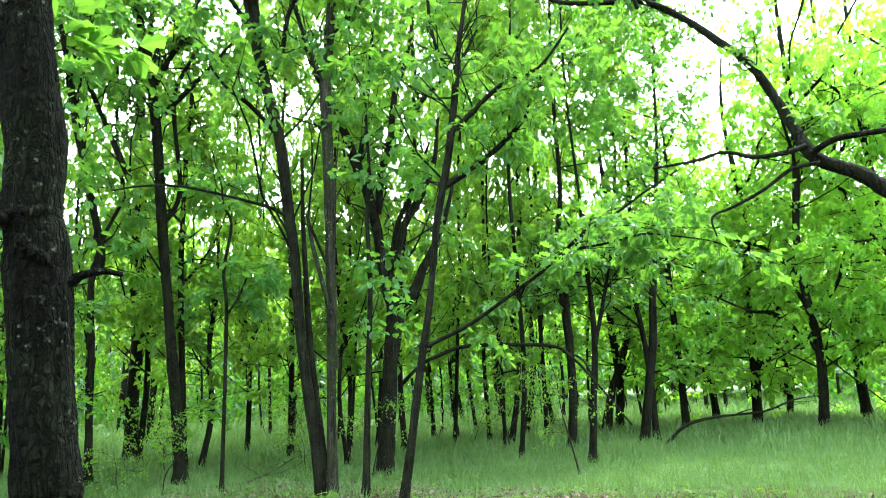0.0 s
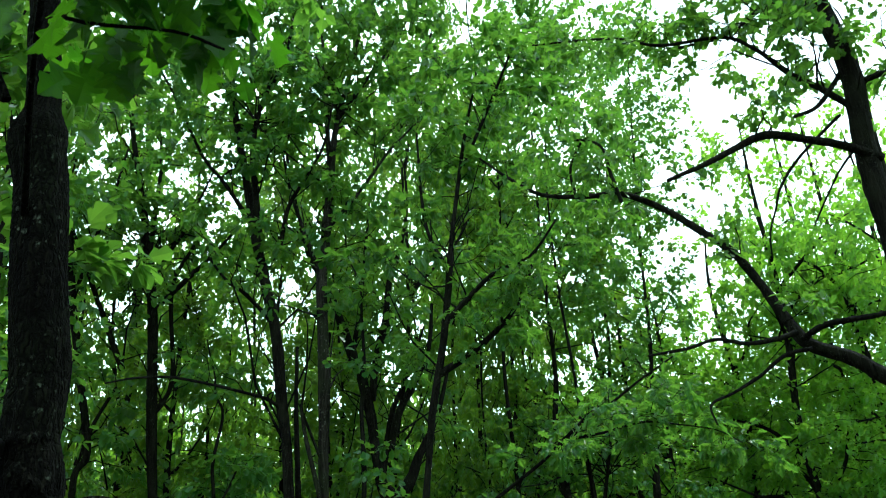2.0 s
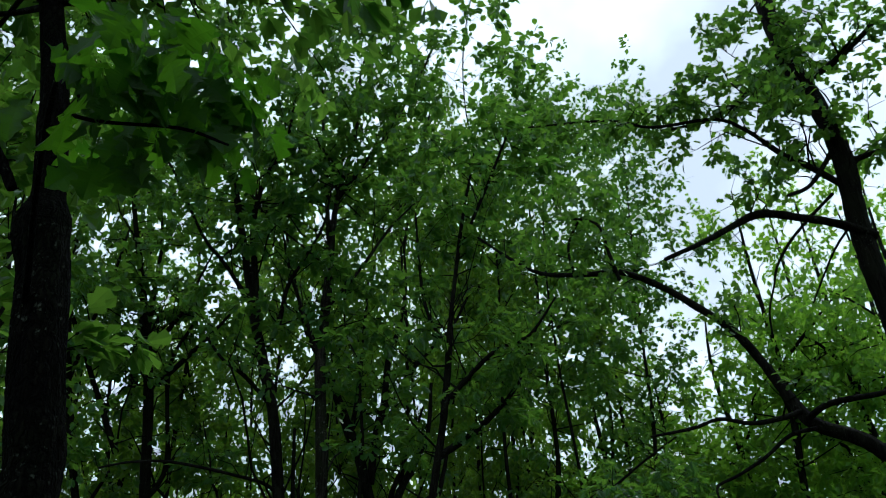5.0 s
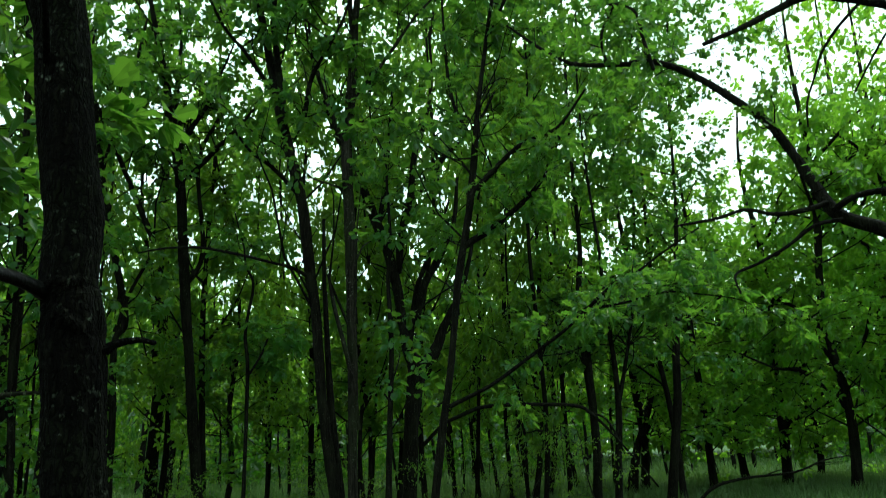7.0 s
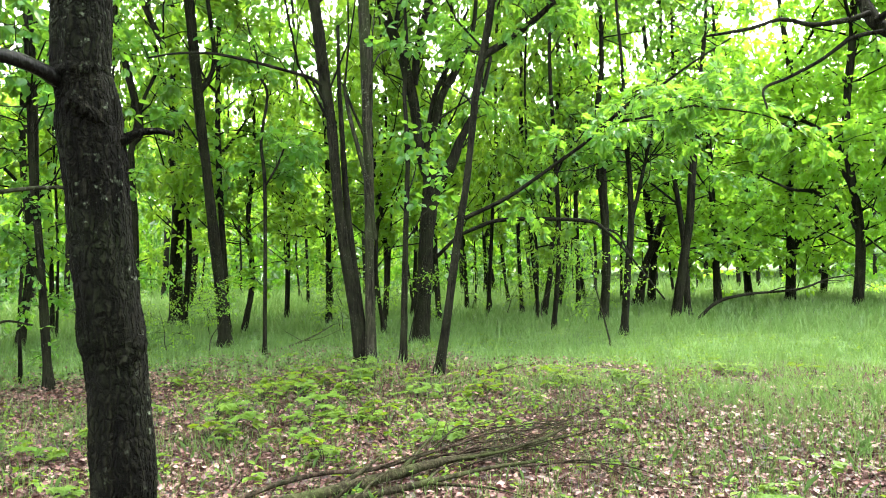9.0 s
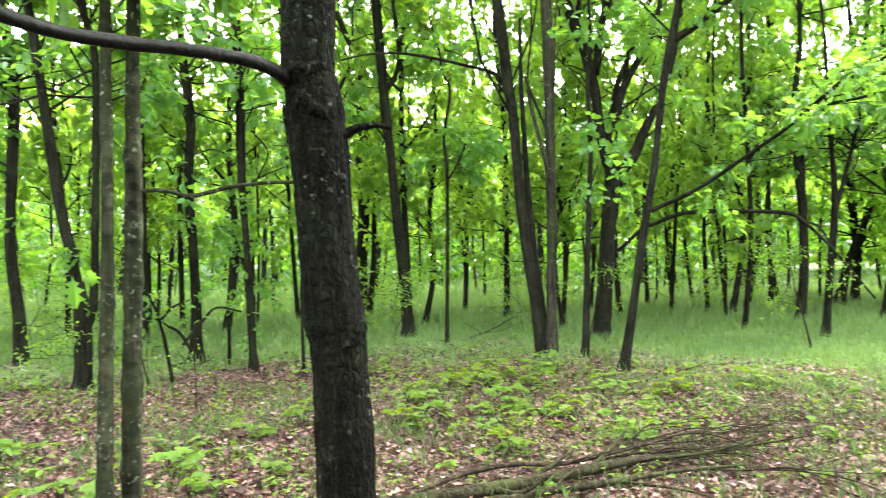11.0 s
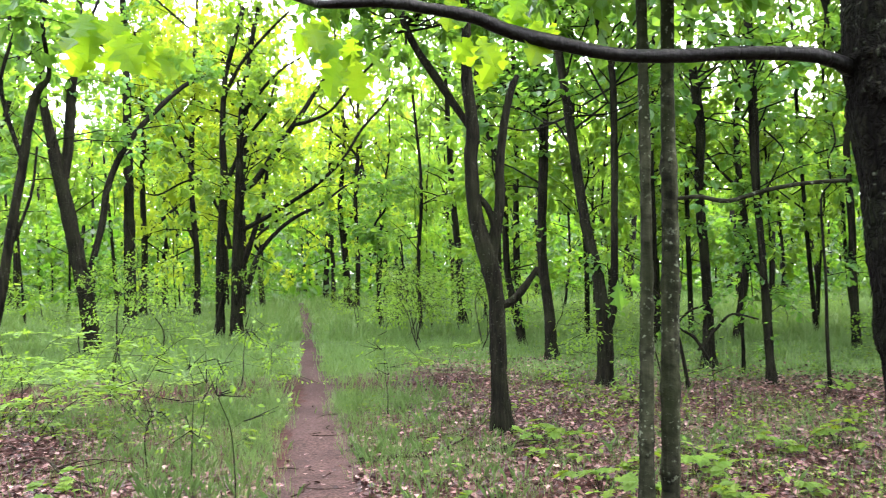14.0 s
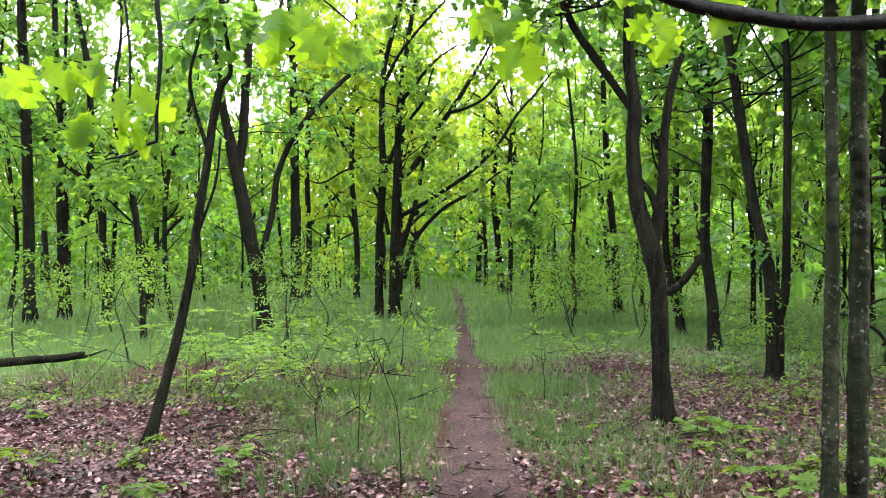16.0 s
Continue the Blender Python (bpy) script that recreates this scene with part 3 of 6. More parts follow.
t.leaves(4.6, 70, 2.3, kind="kite", per=6)
hang_leaves(t)
knots(t)
t.done(LEAF)
t = Tree("oak_tree", "thin straight young tree with pale greenish bark", [(-1.69, 3.83, 0.05, 0.041), (-1.68, 3.83, 0.42, 0.038), (-1.67, 3.84, 1.09, 0.035), (-1.66, 3.84, 1.70, 0.029), (-1.66, 3.84, 2.40, 0.027), (-1.67, 3.84, 3.00, 0.024), (-1.73, 3.81, 3.16, 0.018)], 101, MOTTLED, 7.0, 12)
t.leaves(3.0, 22, 1.1)
spray(t.rng, t.crown, np.array((-1.74, 3.66, 1.52)), np.array((0, 0, -1.0)), 3, 0.13, "lobed")
t.done(LEAF)
t = Tree("oak_tree", "thin straight young tree with pale knotty bark", [(-1.60, 3.92, 0.03, 0.047), (-1.59, 3.92, 0.41, 0.046), (-1.58, 3.93, 1.23, 0.045), (-1.57, 3.93, 1.70, 0.044), (-1.57, 3.93, 2.41, 0.035), (-1.56, 3.93, 3.01, 0.033), (-1.59, 3.92, 3.15, 0.024)], 102, MOTTLED, 7.5, 12)
t.limb([(-1.53, 3.94, 1.89, 0.01), (-1.42, 3.93, 1.89, 0.011), (-1.28, 3.92, 1.86, 0.011), (-1.10, 3.92, 1.90, 0.011), (-0.93, 3.93, 1.92, 0.009), (-0.76, 3.93, 1.92, 0.009)], "", False)
t.leaves(3.0, 25, 1.1)
t.done(LEAF)
t = Tree("oak_tree", "dark forked tree with a broken stem and bent stub", [(-4.20, 6.55, -0.04, 0.101), (-4.22, 6.54, 0.44, 0.084), (-4.23, 6.54, 0.97, 0.082), (-4.24, 6.53, 1.30, 0.08), (-4.30, 6.49, 1.68, 0.093), (-4.39, 6.43, 2.05, 0.075), (-4.43, 6.41, 2.59, 0.066), (-4.41, 6.42, 2.92, 0.066), (-4.45, 6.39, 3.41, 0.058), (-4.45, 6.39, 3.90, 0.049), (-4.47, 6.38, 4.56, 0.04)], 103, BARK, 8.5, 14)
t.limb([(-4.28, 6.50, 1.62, 0.066), (-4.20, 6.55, 2.16, 0.053), (-4.19, 6.56, 2.60, 0.045), (-4.14, 6.59, 3.04, 0.04), (-4.09, 6.63, 3.31, 0.038), (-4.04, 6.66, 3.44, 0.025)], "", False)
t.limb([(-4.21, 6.54, 1.19, 0.04), (-4.10, 6.62, 1.25, 0.04), (-3.99, 6.69, 1.40, 0.036), (-3.90, 6.75, 1.56, 0.025)], "", False)
t.limb([(-4.23, 6.53, 1.94, 0.04), (-4.30, 6.49, 2.16, 0.035), (-4.43, 6.41, 2.35, 0.031), (-4.46, 6.39, 2.54, 0.018)], "", False)
t.limb([(-4.39, 6.43, 2.87, 0.04), (-4.61, 6.44, 3.16, 0.04), (-4.86, 6.43, 3.51, 0.045), (-5.11, 6.41, 3.87, 0.041), (-5.33, 6.42, 4.30, 0.037)], "")
t.leaves(4.0, 42, 1.7)
t.done(LEAF)
t = Tree("oak_tree", "dark-barked oak tree in fresh green leaf", [(-6.54, 11.97, -0.04, 0.11), (-6.58, 11.95, 0.88, 0.091), (-6.66, 11.91, 1.66, 0.087), (-6.66, 11.91, 2.43, 0.079), (-6.61, 11.93, 3.89, 0.088), (-6.64, 11.92, 4.57, 0.08), (-6.76, 11.85, 5.55, 0.072), (-6.84, 11.81, 6.33, 0.064), (-6.95, 11.75, 7.41, 0.052)], 104, BARK, 14.0, 9)
t.limb([(-6.63, 11.92, 4.13, 0.056), (-6.90, 11.78, 4.47, 0.048), (-7.14, 11.64, 4.71, 0.04), (-7.56, 11.42, 4.94, 0.032)], "")
t.leaves(3.2, 36, 2.0, kind="wide")
t.leaves(2.4, 20, 1.7, per=0, lift=(25, 68))
t.leaves(1.8, 3, 1.1, leaf_size=0.12, kind="wide")
t.leaves(8.5, 26, 2.1, kind="kite")
t.leaves(0.2, 4, 0.4, leaf_size=0.08, top=2.2, lift=(20, 70), kind="wide")
t.leaves(3.2, 18, 2.8, (0.5, 0.5), per=0, lift=(42, 78))
t.done(LEAF)
t = Tree("oak_tree", "dark-barked oak tree in fresh green leaf", [(-4.70, 10.00, -0.02, 0.103), (-4.68, 10.01, 0.69, 0.109), (-4.76, 9.98, 1.47, 0.08), (-4.91, 9.91, 2.26, 0.071), (-5.05, 9.84, 3.44, 0.065), (-5.18, 9.78, 4.48, 0.058), (-5.32, 9.71, 5.43, 0.052), (-5.42, 9.67, 6.23, 0.042)], 105, BARK, 14.0, 9)
t.limb([(-4.64, 10.03, 0.76, 0.071), (-4.57, 10.07, 1.15, 0.061), (-4.55, 10.07, 1.86, 0.052), (-4.53, 10.08, 3.04, 0.052), (-4.54, 10.08, 4.24, 0.049), (-4.67, 10.02, 4.80, 0.046), (-4.78, 9.97, 5.60, 0.039)], "")
t.leaves(3.2, 36, 2.0, kind="wide")
t.leaves(2.4, 20, 1.7, per=0, lift=(25, 68))
t.leaves(1.8, 3, 1.1, leaf_size=0.12, kind="wide")
t.leaves(8.5, 26, 2.1, kind="kite")
t.leaves(0.2, 4, 0.4, leaf_size=0.08, top=2.2, lift=(20, 70), kind="wide")
t.leaves(3.2, 18, 2.8, (0.5, 0.5), per=0, lift=(42, 78))
t.done(LEAF)
t = Tree("oak_tree", "dark-barked oak tree in fresh green leaf", [(-4.13, 12.72, -0.02, 0.109), (-4.13, 12.72, 1.04, 0.082), (-4.17, 12.71, 1.90, 0.078), (-4.22, 12.70, 2.86, 0.075), (-4.18, 12.71, 3.82, 0.079), (-4.26, 12.68, 4.60, 0.071), (-4.32, 12.66, 5.38, 0.059), (-4.37, 12.65, 6.55, 0.048)], 106, BARK, 14.0, 9)
t.leaves(3.2, 36, 2.0, kind="wide")
t.leaves(2.4, 20, 1.7, per=0, lift=(25, 68))
t.leaves(1.8, 3, 1.1, leaf_size=0.12, kind="wide")
t.leaves(8.5, 26, 2.1, kind="kite")
t.leaves(0.2, 4, 0.4, leaf_size=0.08, top=2.2, lift=(20, 70), kind="wide")
t.leaves(3.2, 18, 2.8, (0.5, 0.5), per=0, lift=(42, 78))
t.done(LEAF)
t = Tree("oak_tree", "dark-barked oak tree in fresh green leaf", [(-2.89, 11.44, -0.02, 0.061), (-2.91, 11.43, 0.93, 0.048), (-2.98, 11.41, 1.93, 0.041), (-3.04, 11.40, 2.86, 0.041), (-3.06, 11.39, 3.96, 0.041), (-3.09, 11.39, 4.81, 0.035), (-3.13, 11.37, 5.92, 0.031)], 107, BARK, 14.0, 9)
t.limb([(-2.90, 11.43, 1.26, 0.034), (-3.03, 11.40, 1.60, 0.027), (-3.14, 11.37, 1.93, 0.021)], "")
t.leaves(3.2, 36, 2.0, kind="wide")
t.leaves(2.4, 20, 1.7, per=0, lift=(25, 68))
t.leaves(1.8, 3, 1.1, leaf_size=0.12, kind="wide")
t.leaves(8.5, 26, 2.1, kind="kite")
t.leaves(0.2, 4, 0.4, leaf_size=0.08, top=2.2, lift=(20, 70), kind="wide")
t.done(LEAF)
t = Tree("sapling", "thin dark sapling with sparse leaves", [(-3.52, 12.47, 0.00, 0.03), (-3.53, 12.47, 0.87, 0.026), (-3.49, 12.48, 1.60, 0.023), (-3.53, 12.47, 2.34, 0.019)], 108, BARK, 3.6, 6)
t.leaves(1.2, 6, 0.8, leaf_size=0.11)
t.done(LEAF)
t = Tree("sapling", "thin dark sapling with sparse leaves", [(-2.10, 11.15, -0.02, 0.026), (-2.12, 11.15, 0.63, 0.023), (-2.12, 11.15, 1.42, 0.02), (-2.15, 11.14, 2.38, 0.016)], 109, BARK, 3.4, 6)
t.leaves(1.2, 5, 0.8, leaf_size=0.11)
t.done(LEAF)
t = Tree("oak_tree", "dark-barked oak tree in fresh green leaf", [(-0.88, 16.20, -0.02, 0.128), (-0.98, 16.19, 1.22, 0.11), (-1.09, 16.18, 2.35, 0.111), (-1.19, 16.18, 3.48, 0.092), (-1.29, 16.18, 4.46, 0.103), (-1.38, 16.17, 5.65, 0.103), (-1.47, 16.16, 6.80, 0.103), (-1.59, 16.16, 7.77, 0.103), (-1.73, 16.15, 8.52, 0.0966), (-1.91, 16.14, 9.57, 0.0784), (-2.12, 16.13, 10.52, 0.0588), (-2.34, 16.11, 11.66, 0.0448)], 110, BARK, 14.0, 9)
t.limb([(-1.52, 16.16, 7.90, 0.0624), (-1.29, 16.18, 8.43, 0.0572), (-0.99, 16.19, 8.98, 0.0455), (-0.83, 16.20, 9.47, 0.0328), (-0.50, 16.22, 10.42, 0.0202)], sides=6)
t.limb([(-1.36, 16.17, 7.25, 0.0614), (-0.88, 16.00, 7.74, 0.0562), (-0.44, 15.83, 8.19, 0.0434), (-0.03, 15.65, 8.66, 0.0254)], sides=6)
t.limb([(-1.66, 16.15, 8.27, 0.0498), (-1.65, 16.32, 9.54, 0.0455), (-1.65, 16.49, 10.76, 0.0339), (-1.81, 16.65, 11.90, 0.0212)], sides=6)
t.limb([(-1.34, 16.17, 4.96, 0.056), (-1.01, 16.19, 5.66, 0.047), (-1.16, 16.18, 7.58, 0.043), (-0.79, 16.20, 8.61, 0.034)], "")
t.leaves(4.0, 26, 1.8, (0.5, 0.5), per=0, lift=(40, 75))
t.leaves(3.4, 20, 1.7, kind="wide")
t.leaves(6.8, 48, 2.1, (0.5, 0.5), kind="wide")
t.leaves(0.2, 4, 0.4, leaf_size=0.08, top=2.2, lift=(20, 70), kind="wide")
t.leaves(3.2, 18, 2.8, (0.5, 0.5), per=0, lift=(42, 78))
t.done(LEAF)
t = Tree("oak_tree", "dark-barked oak tree in fresh green leaf", [(-2.53, 22.42, -0.05, 0.188), (-2.53, 22.42, 1.60, 0.17), (-2.44, 22.43, 3.14, 0.165), (-2.50, 22.42, 5.24, 0.185), (-2.49, 22.42, 6.55, 0.185), (-2.50, 22.42, 7.94, 0.174), (-2.54, 22.42, 9.07, 0.155), (-2.59, 22.41, 10.43, 0.113), (-2.59, 22.41, 11.68, 0.0812)], 111, BARK, 14.0, 9)
t.limb([(-2.40, 22.44, 3.92, 0.089), (-2.13, 22.47, 5.02, 0.077), (-1.91, 22.49, 5.50, 0.051)], "")
t.leaves(4.0, 26, 1.8, (0.5, 0.5), per=0, lift=(40, 75))
t.leaves(3.4, 20, 1.7, kind="wide")
t.leaves(6.8, 48, 2.1, (0.5, 0.5), kind="wide")
t.leaves(0.2, 4, 0.4, leaf_size=0.08, top=2.2, lift=(20, 70), kind="wide")
t.leaves(3.2, 18, 2.8, (0.5, 0.5), per=0, lift=(42, 78))
t.done(LEAF)
t = Tree("sapling", "thin straight sapling with broad leaves", [(-0.10, 14.01, 0.00, 0.036), (-0.07, 14.01, 1.44, 0.032), (-0.05, 14.01, 3.01, 0.032), (-0.10, 14.01, 3.71, 0.028), (0.02, 14.01, 4.52, 0.025)], 112, BARK, 6.0, 6)
t.limb([(-0.05, 14.01, 2.92, 0.02), (0.18, 14.01, 3.31, 0.02), (0.33, 14.02, 3.72, 0.016)], "")
t.leaves(1.6, 18, 1.2, kind="wide")
t.done(LEAF)
t = Tree("oak_tree", "dark-barked oak tree in fresh green leaf", [(-2.47, 15.94, 0.00, 0.075), (-2.50, 15.93, 1.50, 0.071), (-2.50, 15.93, 2.36, 0.067), (-2.55, 15.93, 3.78, 0.063), (-2.38, 15.95, 4.24, 0.0706), (-2.65, 15.91, 5.58, 0.0706), (-2.97, 15.86, 7.13, 0.0706), (-3.15, 15.83, 8.31, 0.07), (-3.36, 15.80, 9.43, 0.0644), (-3.63, 15.75, 10.32, 0.0518), (-3.88, 15.71, 11.54, 0.0364)], 113, BARK, 14.0, 9)
t.limb([(-1.94, 16.03, 5.83, 0.0618), (-2.29, 16.07, 6.64, 0.0562), (-2.74, 16.10, 7.70, 0.0516), (-3.39, 16.10, 9.18, 0.0393)], sides=6)
t.limb([(-2.97, 15.86, 7.13, 0.0438), (-2.72, 15.76, 8.31, 0.0381), (-2.45, 15.67, 9.30, 0.0325), (-2.24, 15.57, 10.48, 0.0202)], sides=6)
t.limb([(-2.55, 15.93, 4.00, 0.045), (-2.32, 15.96, 4.78, 0.036), (-2.01, 16.01, 5.47, 0.032)], "")
t.leaves(4.0, 26, 1.8, (0.5, 0.5), per=0, lift=(40, 75))
t.leaves(3.4, 20, 1.7, kind="wide")
t.leaves(6.8, 48, 2.1, (0.5, 0.5), kind="wide")
t.leaves(0.2, 4, 0.4, leaf_size=0.08, top=2.2, lift=(20, 70), kind="wide")
t.leaves(3.2, 18, 2.8, (0.5, 0.5), per=0, lift=(42, 78))
t.done(LEAF)
t = Tree("oak_tree", "dark-barked oak tree in fresh green leaf", [(-2.92, 11.62, -0.00, 0.062), (-2.97, 11.61, 0.86, 0.056), (-3.00, 11.60, 1.70, 0.047), (-3.04, 11.59, 2.55, 0.038), (-3.04, 11.59, 3.56, 0.035), (-3.06, 11.58, 4.51, 0.032), (-3.12, 11.57, 5.62, 0.032), (-3.18, 11.55, 6.55, 0.029)], 114, BARK, 14.0, 9)
t.leaves(3.4, 28, 1.8, kind="wide")
t.leaves(6.5, 55, 2.2, (0.8, 0.2), kind="wide")
t.leaves(0.2, 4, 0.4, leaf_size=0.08, top=2.2, lift=(20, 70), kind="wide")
t.done(LEAF)
t = Tree("oak_tree", "tall twin-stemmed dark tree leaning slightly", [(1.39, 12.20, -0.02, 0.107), (1.30, 12.21, 0.71, 0.089), (1.18, 12.23, 1.58, 0.086), (1.08, 12.24, 2.38, 0.079), (1.03, 12.24, 3.09, 0.08), (0.98, 12.25, 3.80, 0.08), (0.91, 12.25, 4.28, 0.0896), (0.77, 12.27, 5.53, 0.0896), (0.59, 12.28, 6.30, 0.0896), (0.39, 12.31, 7.20, 0.0798), (0.23, 12.32, 8.06, 0.07), (0.04, 12.34, 9.07, 0.0644), (-0.14, 12.36, 10.14, 0.0546), (-0.31, 12.38, 11.28, 0.042), (-0.47, 12.40, 12.65, 0.0294)], 115, BARK, 15, 9)
t.limb([(0.48, 12.30, 7.00, 0.0618), (0.34, 12.19, 8.10, 0.0543), (0.28, 12.07, 8.93, 0.0459), (0.43, 11.94, 9.68, 0.0374), (0.77, 11.78, 10.47, 0.029), (0.91, 11.65, 11.81, 0.0196)], sides=6)
t.limb([(0.80, 12.26, 7.00, 0.0403), (0.91, 12.05, 7.64, 0.0356), (1.19, 11.82, 8.14, 0.0272), (1.44, 11.59, 8.64, 0.0225), (1.56, 11.38, 9.32, 0.014)], sides=6)
t.limb([(0.25, 12.32, 7.52, 0.0403), (-0.15, 12.14, 8.04, 0.0356), (-0.54, 11.95, 8.45, 0.0263), (-1.08, 11.78, 9.52, 0.0225), (-1.49, 11.60, 10.15, 0.0131)], sides=6)
t.limb([(0.75, 12.27, 5.62, 0.0384), (0.32, 12.14, 6.04, 0.0337), (-0.04, 12.02, 6.27, 0.0252), (-0.32, 11.88, 6.59, 0.0169)], sides=6)
t.limb([(1.44, 12.20, 0.06, 0.079), (1.36, 12.26, 0.88, 0.072), (1.27, 12.32, 1.76, 0.065), (1.21, 12.38, 2.56, 0.055), (1.17, 12.43, 3.47, 0.044), (1.14, 12.48, 4.40, 0.034), (1.14, 12.53, 5.34, 0.026)], "", False)
t.limb([(0.94, 12.25, 4.25, 0.033), (0.66, 12.15, 4.40, 0.029), (0.23, 12.06, 4.50, 0.025), (-0.27, 11.99, 4.60, 0.024), (-0.76, 11.91, 4.66, 0.021), (-1.23, 11.82, 4.62, 0.017), (-1.60, 11.73, 4.52, 0.013)], "")
t.leaves(4.0, 26, 1.6, (0.4, 0.6), per=0, lift=(45, 78))
t.leaves(5.5, 34, 1.7, (0.3, 0.7), kind="plain", lift=(25, 70))
t.leaves(9.0, 70, 2.0, (0.5, 0.5), kind="plain", leaf_size=0.16)
t.leaves(3.2, 26, 2.8, (0.5, 0.5), per=0, lift=(42, 78))
t.done(LEAF)
t = Tree("oak_tree", "tall slim grey-barked tree in full leaf", [(1.52, 12.14, -0.02, 0.092), (1.52, 12.14, 1.05, 0.075), (1.53, 12.13, 1.92, 0.072), (1.54, 12.13, 2.81, 0.08), (1.53, 12.13, 3.70, 0.08), (1.54, 12.14, 4.16, 0.0896), (1.51, 12.14, 5.51, 0.0896), (1.48, 12.14, 6.38, 0.0896), (1.55, 12.14, 7.19, 0.0896), (1.62, 12.13, 8.06, 0.0728), (1.66, 12.12, 8.86, 0.0602), (1.76, 12.11, 9.57, 0.0476), (1.95, 12.09, 10.46, 0.0378), (2.19, 12.06, 11.67, 0.028)], 116, BARK_PALE, 15, 9)
t.limb([(1.76, 12.11, 9.51, 0.0391), (2.18, 11.94, 10.18, 0.0357), (2.68, 11.76, 10.95, 0.0314), (3.19, 11.57, 11.96, 0.0229), (3.67, 11.39, 13.18, 0.0195)], sides=6)
t.limb([(1.62, 12.13, 8.11, 0.0459), (1.55, 12.27, 10.02, 0.0393), (1.50, 12.41, 11.29, 0.0309), (1.47, 12.55, 12.67, 0.0216)], sides=6)
t.limb([(1.50, 12.14, 6.38, 0.0393), (1.26, 12.34, 7.16, 0.0365), (0.96, 12.54, 8.22, 0.0281), (0.80, 12.73, 9.24, 0.0196)], sides=6)
t.limb([(1.57, 12.13, 7.30, 0.0365), (2.18, 12.26, 8.17, 0.0328), (2.75, 12.40, 9.11, 0.0243), (3.35, 12.53, 9.88, 0.0149)], sides=6)
t.limb([(1.61, 12.12, 1.92, 0.043), (1.55, 12.06, 2.45, 0.043), (1.45, 11.99, 2.97, 0.036), (1.25, 11.94, 3.75, 0.032), (1.16, 11.88, 4.26, 0.025)], "")
t.leaves(4.0, 24, 1.6, (0.4, 0.6), per=0, lift=(45, 78))
t.leaves(5.5, 30, 1.7, (0.3, 0.7), kind="plain", lift=(25, 70))
t.leaves(9.0, 96, 2.1, (0.6, 0.4), kind="plain", leaf_size=0.16)
t.leaves(3.2, 26, 2.8, (0.5, 0.5), per=0, lift=(42, 78))
t.done(LEAF)
t = Tree("oak_tree", "slim dark young tree in leaf", [(1.96, 11.78, 0.00, 0.059), (2.00, 11.78, 1.05, 0.049), (2.04, 11.77, 2.07, 0.042), (2.09, 11.76, 3.20, 0.036), (2.06, 11.77, 4.16, 0.032), (2.11, 11.76, 4.73, 0.029), (2.08, 11.76, 5.65, 0.022)], 117, BARK, 8, 9)
t.leaves(1.8, 22, 1.4, kind="wide")
t.done(LEAF)
t = Tree("oak_tree", "thick dark oak forking into curved limbs", [(2.84, 15.09, -0.02, 0.171), (2.91, 15.08, 0.89, 0.153), (3.01, 15.06, 2.21, 0.15), (3.12, 15.04, 3.10, 0.173), (2.96, 15.07, 3.49, 0.11), (2.85, 15.09, 4.23, 0.092), (2.79, 15.10, 4.75, 0.103), (2.61, 15.13, 5.53, 0.103), (2.40, 15.17, 6.11, 0.103), (2.12, 15.22, 6.94, 0.0854), (1.81, 15.28, 7.63, 0.0658), (1.54, 15.33, 8.28, 0.0574), (1.39, 15.35, 8.87, 0.0406), (1.22, 15.38, 9.69, 0.0294)], 118, BARK, 14, 9)
t.limb([(3.63, 14.95, 10.21, 0.0374), (3.86, 15.01, 11.61, 0.0331), (4.22, 15.05, 13.29, 0.0289), (4.62, 15.08, 14.76, 0.0247)], sides=6)
t.limb([(2.82, 15.09, 5.02, 0.075), (2.92, 15.08, 5.86, 0.075), (3.10, 15.04, 6.55, 0.0749), (3.22, 15.02, 7.53, 0.0608), (3.47, 14.98, 8.29, 0.045), (3.63, 14.95, 9.23, 0.0346), (3.62, 14.95, 10.36, 0.0234)], sides=6)
t.limb([(3.10, 15.04, 6.49, 0.059), (3.56, 15.11, 7.07, 0.0553), (3.94, 15.20, 7.62, 0.045), (4.67, 15.22, 8.39, 0.0346), (5.14, 15.28, 9.21, 0.0243)], sides=6)
t.limb([(3.14, 15.04, 3.99, 0.075), (3.29, 14.88, 4.70, 0.075), (3.63, 14.69, 5.37, 0.0618), (3.87, 14.52, 5.94, 0.0468), (3.94, 14.38, 6.83, 0.0319)], sides=6)
t.limb([(2.45, 15.16, 5.99, 0.0477), (2.66, 15.29, 7.11, 0.0439), (2.80, 15.44, 8.45, 0.0346), (2.93, 15.58, 9.63, 0.0243)], sides=6)
t.limb([(3.12, 15.04, 3.06, 0.143), (3.36, 15.00, 3.27, 0.122), (3.55, 14.96, 3.57, 0.106), (3.66, 14.94, 3.87, 0.089), (3.85, 14.91, 4.24, 0.067), (4.11, 14.86, 4.81, 0.051), (4.31, 14.83, 5.56, 0.034)], "")
t.limb([(3.00, 15.06, 3.59, 0.067), (3.10, 15.04, 4.26, 0.061), (3.22, 15.02, 4.83, 0.056), (3.45, 14.98, 5.34, 0.045), (3.66, 14.94, 5.87, 0.034), (3.89, 14.90, 6.52, 0.023)], "")
t.limb([(3.18, 15.03, 1.65, 0.041), (3.55, 14.83, 2.02, 0.036), (3.84, 14.65, 2.17, 0.04), (4.24, 14.45, 2.31, 0.04), (4.85, 14.21, 2.33, 0.04), (5.86, 13.89, 2.26, 0.035), (6.14, 13.71, 2.06, 0.03), (6.46, 13.52, 1.65, 0.022), (7.07, 13.28, 0.78, 0.017)], "", False)
